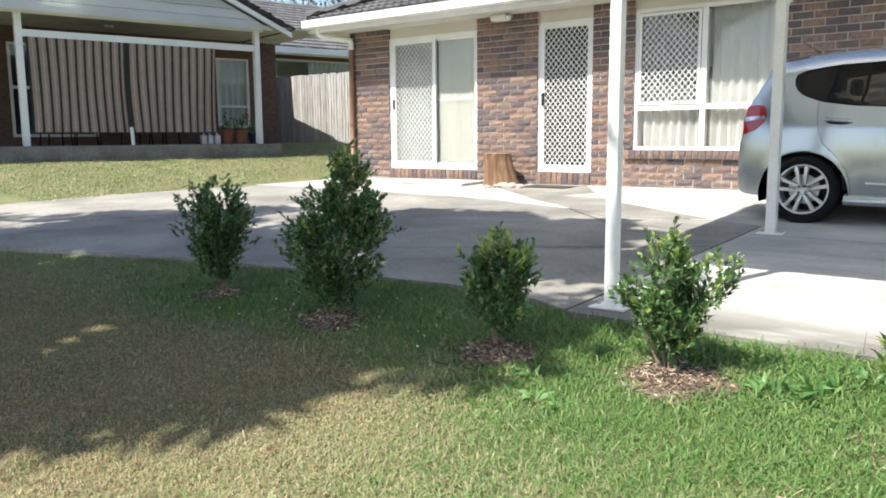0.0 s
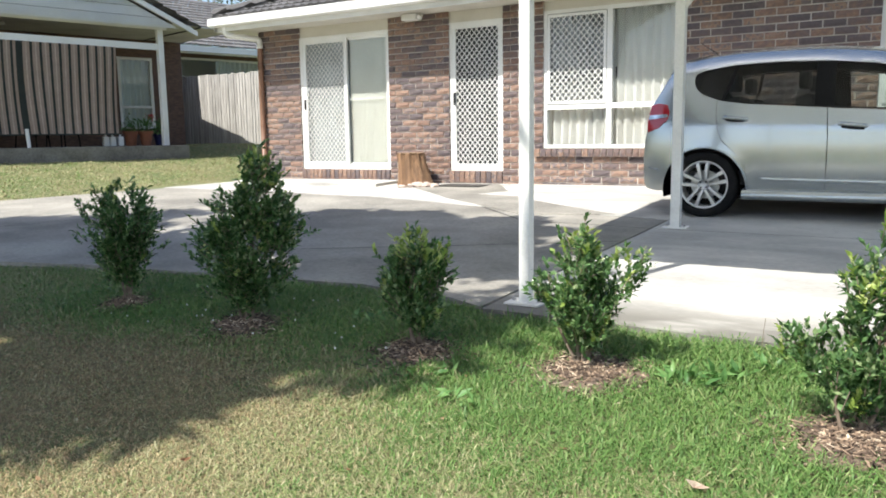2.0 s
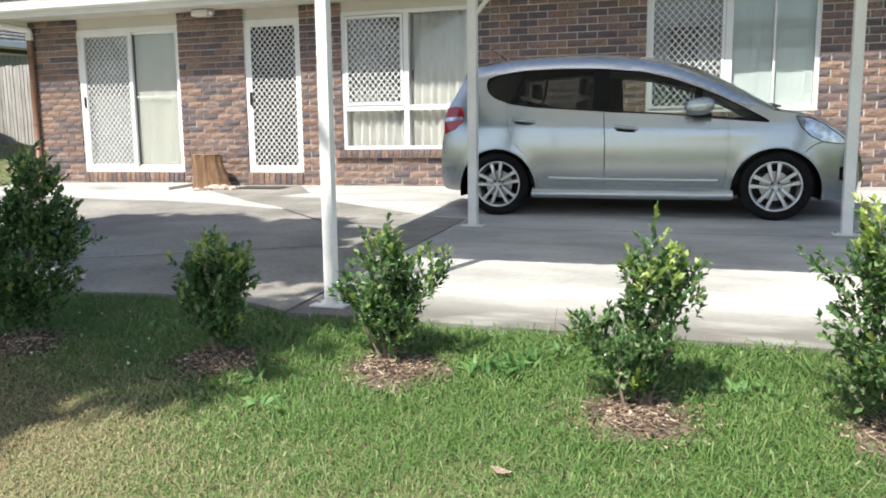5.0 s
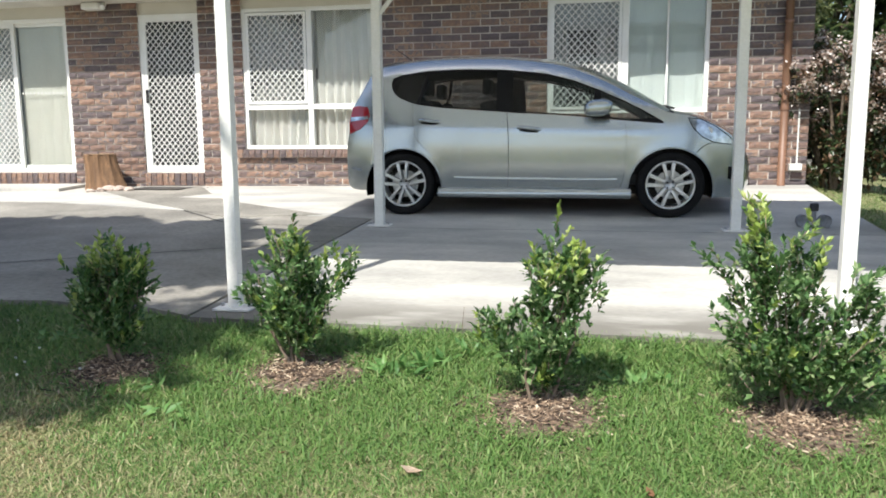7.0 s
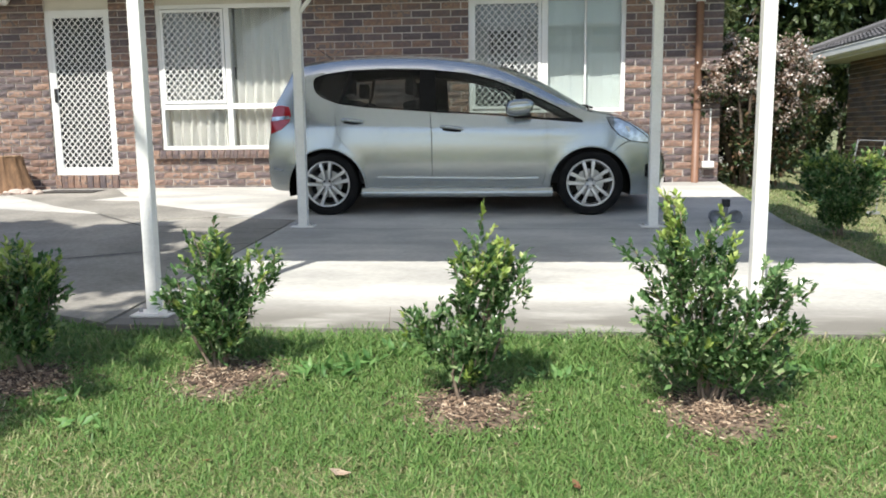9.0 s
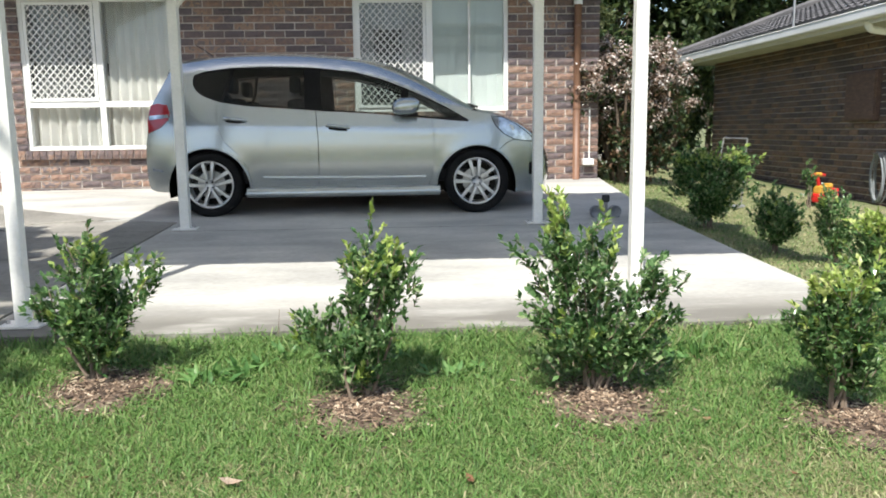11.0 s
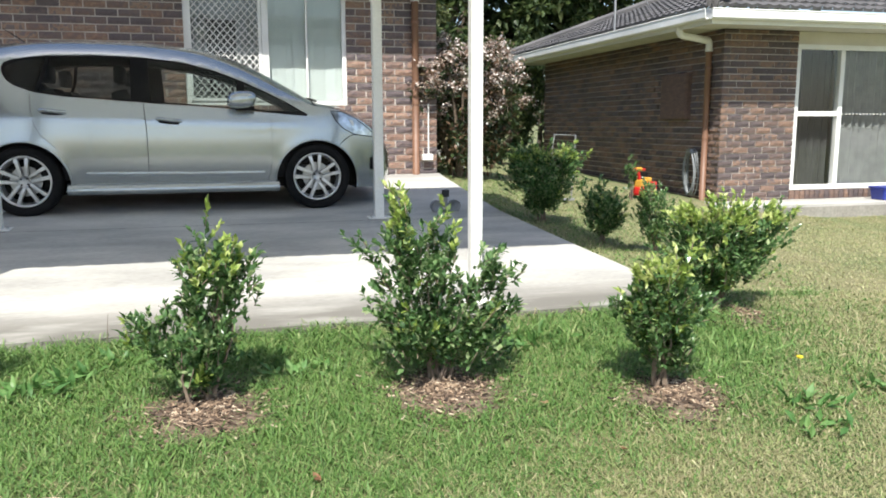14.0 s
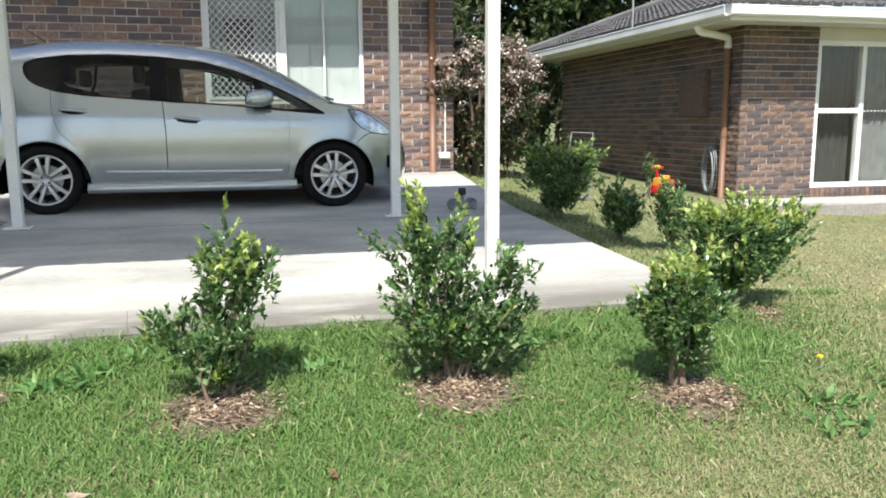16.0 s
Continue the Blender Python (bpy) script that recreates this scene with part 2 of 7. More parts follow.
ground()

# concrete: the carport slab and the older, darker drive that sweeps off beside it
CARPORT_SLAB = [(-2.0, 3.62), (-0.6, 3.6), (0.9, 3.58), (2.0, 3.6), (2.34, 3.72), (2.34, 5.3), (2.36, 7.0), (2.46, 8.6), (2.55, 10.02), (0.5, 10.02), (-2.0, 10.02), (-2.0, 6.4)]
bm = prism(bmesh.new(), CARPORT_SLAB, -0.16, 0, slab_z)
tagged(obj("carport_slab", bm, M_CONCRETE), "pale concrete carport slab with stained front edge", "concrete slab", kind="structure")
DRIVE = [(-2.03, 3.66), (-2.03, 6.4), (-2.03, 7.2), (-4.2, 7.6), (-6.0, 8.1), (-8.2, 8.3), (-10.4, 8.4), (-11.2, 6.4), (-12.2, 5.2), (-20.0, 2.6), (-20.0, 0.4), (-11.0, 2.2), (-7.3, 3.1), (-5.4, 3.56), (-3.0, 3.86), (-2.3, 3.78)]
bm = prism(bmesh.new(), DRIVE, -0.14, 0, lambda x, y: slab_z(x, y) - 0.004)
tagged(obj("driveway", bm, M_DRIVE), "old grey concrete driveway curving across the lawn", "driveway", kind="structure")
APRON = [(-2.03, 7.23), (-2.03, 10.02), (-10.1, 10.02), (-10.5, 8.43), (-8.2, 8.33), (-6.0, 8.13), (-4.2, 7.63)]
bm = prism(bmesh.new(), APRON, -0.14, 0, slab_z)
tagged(obj("pavement", bm, M_CONCRETE), "pale concrete apron in front of the brick house", "pavement", kind="structure")


# ---- the brick house ----
WY = 10.0
TOP = 3.01
BASE = 0.5
# piers and panels of the front wall: x0, x1, z0, z1
PIERS = [(-9.8, -8.92, BASE, TOP), (-7.12, -6.05, BASE, TOP), (-5.17, -4.56, BASE, TOP), (-2.72, -0.55, BASE, TOP), (1.37, 2.52, BASE, TOP),
         (-4.56, -2.72, BASE, 0.95), (-0.55, 1.37, BASE, 1.395)]
LOW = [(-8.92, -7.12, BASE, 0.73), (-6.05, -5.17, BASE, 0.73)]


def brick_mesh(name, w, h, d, seed):
    """A rough-faced brick: an uneven front of 2 x 4 fields, plain sides. Origin at its lower front corner; it reaches back in +y."""
    rng = random.Random(seed)
    nx, nz = 4, 2
    verts, faces = [], []
    for j in range(nz + 1):
        for i in range(nx + 1):
            rim = i in (0, nx) or j in (0, nz)
            verts.append((w * i / nx + (rng.uniform(-0.003, 0.003) if 0 < i < nx else 0), rng.uniform(0.0, 0.003) if rim else rng.uniform(-0.011, 0.001), h * j / nz))
    for j in range(nz):
        for i in range(nx):
            a = j * (nx + 1) + i
            faces.append((a, a + 1, a + nx + 2, a + nx + 1))
    k = len(verts)
    verts += [(0, d, 0), (w, d, 0), (w, d, h), (0, d, h)]
    c = (0, nx, nz * (nx + 1) + nx, nz * (nx + 1))
    faces += [(k, k + 1, *range(nx, -1, -1)), (k + 2, k + 3, *range(c[3], c[2] + 1)), (k + 3, k, *[j * (nx + 1) for j in range(nz + 1)]),
              (k + 1, k + 2, *[j * (nx + 1) + nx for j in range(nz, -1, -1)])]
    return verts, faces


BRICK_KINDS = {}


def brick_data(w, h, seed, mat=M_BRICK):
    key = (round(w, 3), round(h, 3), seed, mat.name)
    if key not in BRICK_KINDS:
        v, f = brick_mesh("brick", key[0], key[1], 0.05, seed + 7)
        me = bpy.data.meshes.new("brick")
        me.from_pydata(v, [], f)
        me.materials.append(mat)
        BRICK_KINDS[key] = (me, v, f)
    return BRICK_KINDS[key]


def courses(x0, x1, z0, z1, rng, length=0.23, height=0.076, joint=0.01, base=BASE):
    """Bricks in stretcher bond over a panel: x, z, width, height."""
    out = []
    zb = base
    c = 0
    while zb < z1 - 0.02:
        h = min(height, z1 - zb)
        if zb >= z0 - 0.02:
            x = x0 - (0.12 if c % 2 else 0.0)
            while x < x1 - 0.02:
                a, b = max(x, x0), min(x + length, x1)
                if x1 - b < 0.07:  # no slivers at the end of a course
                    b = x1
                if b - a > 0.05 or b == x1:
                    out.append((a, zb, round((b - a) / 0.005) * 0.005, h))
                x = b + joint
        zb += height + joint
        c += 1
    return out


def on_end(x0, x1, z0, z1):
    """Bricks stood on end, side by side, under a door or window."""
    n = max(1, round((x1 - x0) / 0.086))
    w = (x1 - x0) / n
    return [(x0 + i * w, z0, w - 0.01, z1 - z0 - 0.01) for i in range(n)]


PLACED = []


def brick_list(rows, at, turn=0.0):
    m = pose(*at, 0, 0, turn)
    rng = random.Random(5)
    for x, z, w, h in rows:
        PLACED.append((m @ Matrix.Translation((x, rng.uniform(-0.003, 0.003), z)) @ pose(0, 0, 0, 0, rng.uniform(-0.4, 0.4), 0), w, h, rng.randrange(3)))


def lay_bricks(parent, singles, mat=M_BRICK):
    """Lays the bricks listed: the first ones as pieces of their own, the rest joined."""
    verts, faces = [], []
    for n, (m, w, h, seed) in enumerate(PLACED):
        me, v, f = brick_data(w, h, seed, mat)
        if n < singles:
            ob = new("brick", me)
            ob.parent = parent
            ob.matrix_parent_inverse = parent.matrix_world.inverted()
            ob.matrix_world = m
        else:
            k = len(verts)
            verts += [tuple(m @ Vector(p)) for p in v]
            faces += [tuple(i + k for i in q) for q in f]
    PLACED.clear()
    if verts:
        ob = mesh_thing("brickwork", verts, faces, mat, parent)
        ob.matrix_parent_inverse = parent.matrix_world.inverted()
        tagged(ob, kind="stuff")


house_wall = thing("wall_front", "rough-faced brown and purple brick front wall", "brick wall", kind="structure")
bm = bmesh.new()
for x0, x1, z0, z1 in PIERS + LOW:
    box(bm, x0, x1, WY + 0.012, WY + 0.22, z0 - 0.3, z1)
part("mortar_core", bm, M_MORTAR, house_wall)
# end walls, back wall and ceiling close the house
bm = boxes((-9.8, -9.6, WY + 0.22, 18.0, 0.2, TOP), (2.32, 2.52, WY + 0.22, 18.0, 0.2, TOP), (-9.6, 2.32, 17.8, 18.0, 0.2, TOP))
tagged(obj("wall_side", bm, M_BRICK), "brick end and back walls of the house", "brick wall", kind="structure")
tagged(obj("house_floor", boxes((-9.6, 2.32, WY + 0.22, 17.8, 0.5, 0.7)), M_BEIGE), "beige floor inside the house", "floor", kind="structure")
tagged(obj("wall_inside", boxes((-9.6, 2.32, WY + 3.2, WY + 3.3, 0.7, 3.0), (-5.0, -4.9, WY + 0.25, WY + 3.2, 0.7, 3.0), (-2.0, -1.9, WY + 0.25, WY + 3.2, 0.7, 3.0)), M_BEIGE), "plain painted walls inside the house", "inner wall", kind="structure")
tagged(obj("ceiling", boxes((-9.6, 2.32, WY + 0.22, 17.8, 3.02, 3.08)), M_SOFFIT), "plain white ceiling inside the house", "ceiling", kind="structure")
# boards over the openings
for x0, x1, z0 in ((-8.92, -7.12, 2.85), (-6.05, -5.17, 2.85), (-4.56, -2.72, 2.88), (-0.55, 1.37, 2.88)):
    tagged(obj("infill_panel", boxes((x0, x1, WY + 0.05, WY + 0.12, z0, TOP)), M_BEIGE), "beige fibre cement panel over the opening", "panel", kind="structure")
# eaves: soffit, fascia, gutter
GY = 9.42
tagged(obj("soffit", boxes((-10.2, 2.6, GY + 0.06, WY + 0.2, TOP, TOP + 0.02), (-10.2, -9.8, WY + 0.2, 18.4, TOP, TOP + 0.02), (2.52, 2.6, WY + 0.2, 18.4, TOP, TOP + 0.02)), M_SOFFIT), "cream sheeted eaves lining", "soffit", kind="structure")


def gutter(name, x0, x1, y, z, turn=0.0, at=(0, 0, 0)):
    """A box gutter with a rolled lip, along x; its face looks to -y."""
    outline = [(0.11, 0.0), (0.02, 0.0), (0.0, 0.02), (0.0, 0.115), (-0.008, 0.125), (-0.004, 0.135), (0.008, 0.13), (0.012, 0.03), (0.11, 0.012)]
    bm = bmesh.new()
    ends = [[bm.verts.new((x, y + a, z + b)) for a, b in outline] for x in (x0, x1)]
    n = len(outline)
    for i in range(n):
        bm.faces.new((ends[0][i], ends[0][(i + 1) % n], ends[1][(i + 1) % n], ends[1][i]))
    bm.faces.new(ends[0]), bm.faces.new(ends[1][::-1])
    bmesh.ops.recalc_face_normals(bm, faces=bm.faces)
    ob = obj(name, bm, M_GUTTER)
    ob.matrix_world = pose(*at, 0, 0, turn)
    return ob


tagged(gutter("gutter", -10.3, 2.66, GY - 0.07, 3.06), "white metal gutter along the eaves", "gutter", kind="structure")
tagged(obj("fascia", boxes((-10.24, 2.6, GY + 0.04, GY + 0.06, 2.99, 3.2), (-10.26, -10.2, GY + 0.04, 18.4, 2.99, 3.2), (2.6, 2.65, GY + 0.04, 18.4, 2.99, 3.2)), M_WHITE), "white painted fascia board", "fascia", kind="structure")


def tiled_slope(name, p0, p1, up, rise_len, label, inset0=0.0, inset1=0.0, tile=0.165, course=0.3, parent=None):
    """A roof slope of interlocking tiles in courses: p0 to p1 is its lower edge, up the way up the slope, insets narrow its top."""
    p0, p1, up = Vector(p0), Vector(p1), Vector(up).normalized()
    along = (p1 - p0).normalized()
    nrm = along.cross(up).normalized()
    if nrm.z < 0:
        nrm = -nrm
    length = (p1 - p0).length
    verts, faces = [], []
    rows = int(rise_len / course)
    for j in range(rows):
        f0, f1 = j * course / rise_len, (j + 1) * course / rise_len
        a, b = inset0 * f0, length - inset1 * f0
        n = int((b - a) / tile)
        for i in range(n + 1):
            u0, u1 = a + i * tile, min(a + (i + 1) * tile - 0.006, b)
            if u1 - u0 < 0.03:
                continue
            k = len(verts)
            steps = 5
            for e, lift in ((j * course, 0.045), ((j + 1) * course + 0.05, 0.012)):
                for s in range(steps):
                    u = u0 + (u1 - u0) * s / (steps - 1)
                    wave = 0.012 * math.cos(s / (steps - 1) * math.tau)
                    verts.append(tuple(p0 + along * u + up * e + nrm * (lift + wave)))
            for s in range(steps):
                u = u0 + (u1 - u0) * s / (steps - 1)
                verts.append(tuple(p0 + along * u + up * j * course + nrm * 0.0))
            for s in range(steps - 1):
                faces.append((k + s, k + s + 1, k + steps + s + 1, k + steps + s))
                faces.append((k + 2 * steps + s, k + 2 * steps + s + 1, k + s + 1, k + s))
    ob = mesh_thing(name, verts, faces, M_TILE, parent)
    return ob


RISE = math.tan(radians(21))
roof = thing("roof", "dark grey tiled hip roof with white gutter", "roof", kind="structure")
part("roof_deck", prism(bmesh.new(), [(-10.22, GY + 0.02), (2.6, GY + 0.02), (2.6, 18.4), (-10.22, 18.4)], 3.17, 3.19), M_TILE, roof)
tiled_slope("tiles", (-10.24, GY - 0.02, 3.2), (2.64, GY - 0.02, 3.2), (0, 1, RISE), 4.6, "", 4.3, 4.3, parent=roof)
tiled_slope("tiles", (-10.24, 18.4, 3.2), (-10.24, GY - 0.02, 3.2), (1, 0, RISE), 4.6, "", 4.3, 4.3, parent=roof)
tiled_slope("tiles", (2.64, GY - 0.02, 3.2), (2.64, 18.4, 3.2), (-1, 0, RISE), 4.6, "", 4.3, 4.3, parent=roof)
bm = bmesh.new()
tube(bm, [(-10.24, GY, 3.26), (-6.0, GY + 4.24, 3.26 + 4.24 * RISE), (-1.6, GY + 4.24, 3.26 + 4.24 * RISE), (2.64, GY, 3.26)], 0.09, 8)
part("ridge_cap", bm, M_TILE, roof)


# ---- doors and windows ----
M_CREAM = material("cream_blind", (0.8, 0.8, 0.73), 0.7, second=(0.76, 0.76, 0.69), scale=2.0, fine_amount=0.04)
M_DRAPE = material("cream_drape", (0.9, 0.89, 0.86), 0.8, second=(0.85, 0.84, 0.8), scale=2.0, fine=90, fine_amount=0.06)
M_SHEER = material("pale_green_blind", (0.86, 0.95, 0.93), 0.7, second=(0.83, 0.92, 0.9), scale=2.0, fine_amount=0.04)


def frame_bars(x0, x1, z0, z1, t=0.05, y0=0.0, y1=0.06):
    return boxes((x0, x0 + t, y0, y1, z0, z1), (x1 - t, x1, y0, y1, z0, z1), (x0 + t, x1 - t, y0 + 0.002, y1, z0, z0 + t), (x0 + t, x1 - t, y0 + 0.002, y1, z1 - t, z1))


def lattice(x0, x1, z0, z1, y, pitch_x=0.082, pitch_z=0.094, w=0.0052):
    """A diamond grille: crossing flat bars clipped to the opening, joined into one mesh."""
    bm = bmesh.new()
    k = pitch_z / pitch_x
    L = (z1 - z0) / k
    for s in (1, -1):
        n0 = int((x0 - L - x0) / pitch_x) - 1
        for i in range(n0, int((x1 - x0 + L) / pitch_x) + 2):
            c = x0 + i * pitch_x
            # line x = c + t, z rises with s
            xa, xb = (c, c + L) if s > 0 else (c + L, c)
            za, zb = z0, z1
            # clip against x0..x1
            def at(u):
                return xa + (xb - xa) * u, za + (zb - za) * u
            lo, hi = 0.0, 1.0
            d = xb - xa
            u0, u1 = sorted(((x0 - xa) / d, (x1 - xa) / d))
            lo, hi = max(lo, u0), min(hi, u1)
            if hi - lo < 0.004:
                continue
            (ax, az), (bx, bz) = at(lo), at(hi)
            dx, dz = bx - ax, bz - az
            q = math.hypot(dx, dz)
            ox, oz = -dz / q * w, dx / q * w
            yy = y + (0.0 if s > 0 else 0.006)
            vs = [bm.verts.new(p) for p in ((ax + ox, yy, az + oz), (ax - ox, yy, az - oz), (bx - ox, yy, bz - oz), (bx + ox, yy, bz + oz))]
            bk = [bm.verts.new((v.co.x, yy + 0.005, v.co.z)) for v in vs]
            bm.faces.new(vs)
            bm.faces.new(bk[::-1])
            for e in range(4):
                bm.faces.new((vs[e], bk[e], bk[(e + 1) % 4], vs[(e + 1) % 4]))
    return bm


def drape(x0, x1, z0, z1, y, fold=0.11, depth=0.035, seed=1, sharp=False):
    """A hanging curtain in folds."""
    rng = random.Random(seed)
    bm = bmesh.new()
    n = int((x1 - x0) / fold * (2 if sharp else 8))
    cols = []
    for i in range(n + 1):
        x = x0 + (x1 - x0) * i / n
        d = (depth if i % 2 else -depth) if sharp else depth * math.sin((x - x0) / fold * math.tau + 0.6 * math.sin(x * 5))
        cols.append([bm.verts.new((x + (rng.uniform(-0.01, 0.01)), y + d * f + rng.uniform(-0.003, 0.003), z)) for z, f in ((z0, 1.15), (0.5 * (z0 + z1), 1.0), (z1, 0.8))])
    for a, b in zip(cols, cols[1:]):
        for k in range(2):
            bm.faces.new((a[k], b[k], b[k + 1], a[k + 1]))
    bmesh.ops.solidify(bm, geom=bm.faces[:], thickness=0.003)
    return bm


def pane(x0, x1, z0, z1, y):
    bm = bmesh.new()
    bm.faces.new([bm.verts.new(p) for p in ((x0, y, z0), (x1, y, z0), (x1, y, z1), (x0, y, z1))])
    return bm


def glass_part(x0, x1, z0, z1, y, parent):
    ob = part("pane", pane(x0, x1, z0, z1, y), M_GLASS, parent)
    ob.visible_shadow = False
    return ob


# sliding glass door with a diamond-grille screen
ob = thing("door_1", "white aluminium sliding glass door with diamond-grille screen, half covered", "sliding door", kind="structure")
part("frame", frame_bars(-8.92, -7.12, 0.735, 2.85, 0.055, WY + 0.03, WY + 0.12), M_WHITE, ob)
sc = part("screen_leaf", frame_bars(-8.865, -7.96, 0.79, 2.795, 0.06, WY + 0.035, WY + 0.06), M_WHITE, ob, "white security screen leaf")
part("grille", lattice(-8.81, -8.02, 0.85, 2.735, WY + 0.042), M_WHITE, sc, "white diamond grille")
part("latch", boxes((-8.85, -8.825, WY + 0.012, WY + 0.036, 1.7, 1.86), bevel=0.004), M_DARK, sc)
gl = part("glass_leaf", frame_bars(-8.02, -7.175, 0.79, 2.795, 0.045, WY + 0.075, WY + 0.1), M_WHITE, ob)
glass_part(-7.975, -7.22, 0.835, 2.75, WY + 0.085, gl)
glass_part(-8.81, -8.0, 0.835, 2.75, WY + 0.105, ob)
part("blind", drape(-7.96, -7.18, 0.8, 2.78, WY + 0.125, 0.4, 0.004, 3), M_CREAM, ob, "pale closed blind behind the glass")
# same pale blind, its colour darkened for the shade behind the screen
part("blind", drape(-8.86, -7.97, 0.8, 2.78, WY + 0.14, 0.4, 0.004, 4), material("shaded_slider_blind", (0.42, 0.47, 0.48), 0.8, fine_amount=0.06), ob, "pale closed blind behind the glass")
bm = bmesh.new()
for i in range(13):
    box(bm, -7.94 + i * 0.06, -7.915 + i * 0.06, WY + 0.08, WY + 0.083, 1.83, 1.855)
part("safety_dots", bm, M_WHITE, gl, "row of small white safety marks")

# screened front door
ob = thing("door_2", "white diamond-grille security door in a white frame", "security door", kind="structure")
part("frame", frame_bars(-6.05, -5.17, 0.735, 2.85, 0.05, WY + 0.03, WY + 0.11), M_WHITE, ob)
sc = part("screen_leaf", frame_bars(-6.0, -5.22, 0.785, 2.8, 0.045, WY + 0.035, WY + 0.06), M_WHITE, ob)
part("grille", lattice(-5.955, -5.265, 0.83, 2.755, WY + 0.042), M_WHITE, sc, "white diamond grille")
part("handle", boxes((-5.985, -5.955, WY + 0.008, WY + 0.036, 1.68, 1.86), bevel=0.005), M_DARK, sc, "black lever plate")
part("door_leaf", boxes((-6.0, -5.22, WY + 0.13, WY + 0.17, 0.74, 2.8)), material("dark_timber", (0.035, 0.04, 0.04), 0.5, fine_amount=0.2), ob, "dark timber door behind the screen")

# front window with grille, fixed panes and drapes
ob = thing("window_1", "white aluminium window with diamond grille and cream drapes", "window", kind="structure")
part("window_frame", frame_bars(-4.56, -2.72, 1.05, 2.88, 0.05, WY + 0.03, WY + 0.11), M_WHITE, ob)
part("mullion", boxes((-3.665, -3.595, WY + 0.025, WY + 0.1, 1.1, 2.83)), M_WHITE, ob)
part("transom", boxes((-4.51, -3.665, WY + 0.03, WY + 0.1, 1.57, 1.64), (-3.595, -2.77, WY + 0.03, WY + 0.1, 1.57, 1.64)), M_WHITE, ob)
sc = part("screen_leaf", frame_bars(-4.5, -3.67, 1.645, 2.82, 0.035, WY + 0.015, WY + 0.03), M_WHITE, ob)
part("grille", lattice(-4.465, -3.705, 1.68, 2.785, WY + 0.02), M_WHITE, sc, "white diamond grille")
for a in ((-4.51, -3.665, 1.1, 1.57), (-3.595, -2.77, 1.1, 1.57), (-3.595, -2.77, 1.64, 2.83), (-4.51, -3.665, 1.64, 2.83)):
    glass_part(*a, WY + 0.065, ob)
part("drape", drape(-3.66, -2.7, 1.06, 2.86, WY + 0.145, 0.115, 0.028, 5, True), M_DRAPE, ob, "cream vertical drapes")
part("drape", drape(-4.55, -3.66, 1.06, 1.66, WY + 0.145, 0.115, 0.028, 6, True), M_DRAPE, ob, "cream vertical drapes")
# upper part of the drape: the grille's shade is put into its grey
part("drape", drape(-4.55, -3.66, 1.66, 2.86, WY + 0.15, 0.115, 0.02, 9, True), material("shaded_drape", (0.36, 0.375, 0.38), 0.9, fine_amount=0.1), ob, "drape coloured grey for the shade behind the grille")
part("drape_pull", boxes((-3.572, -3.56, WY + 0.11, WY + 0.125, 1.95, 2.1)), M_DARK, ob)

# bedroom window behind the car
ob = thing("window_2", "white aluminium window with grille and pale blinds", "window", kind="structure")
part("window_frame", frame_bars(-0.55, 1.37, 1.475, 2.88, 0.05, WY + 0.03, WY + 0.11), M_WHITE, ob)
part("mullion", boxes((0.35, 0.43, WY + 0.025, WY + 0.1, 1.525, 2.83), (0.875, 0.9, WY + 0.04, WY + 0.1, 1.525, 2.83)), M_WHITE, ob)
sc = part("screen_leaf", frame_bars(-0.5, 0.345, 1.525, 2.83, 0.035, WY + 0.015, WY + 0.03), M_WHITE, ob)
part("grille", lattice(-0.465, 0.31, 1.56, 2.795, WY + 0.02), M_WHITE, sc, "white diamond grille")
for a in ((-0.5, 0.35, 1.525, 2.83), (0.43, 0.875, 1.525, 2.83), (0.9, 1.32, 1.525, 2.83)):
    glass_part(*a, WY + 0.065, ob)
part("blind", drape(0.4, 1.37, 1.485, 2.86, WY + 0.125, 0.5, 0.006, 7), M_SHEER, ob, "pale green closed blind")
# the half behind the grille has its shade put into the colour
part("blind", drape(-0.55, 0.4, 1.485, 2.86, WY + 0.3, 0.115, 0.02, 8, True), material("shaded_blind", (0.33, 0.35, 0.35), 0.9, fine_amount=0.1), ob, "blind coloured grey for the shade behind the grille")
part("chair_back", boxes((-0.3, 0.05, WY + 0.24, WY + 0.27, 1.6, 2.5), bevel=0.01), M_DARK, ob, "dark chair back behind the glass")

# downpipes of the house
def smooth_bend(points, r):
    """A line of straight runs with rounded corners of about radius r."""
    p = [Vector(q) for q in points]
    out = [p[0]]
    for a, b, c in zip(p, p[1:], p[2:]):
        q0, q1 = b + (a - b).normalized() * r, b + (c - b).normalized() * r
        out += [q0.lerp(b, t).lerp(b.lerp(q1, t), t) for t in (0.0, 0.25, 0.5, 0.75, 1.0)]
    return out + [p[-1]]


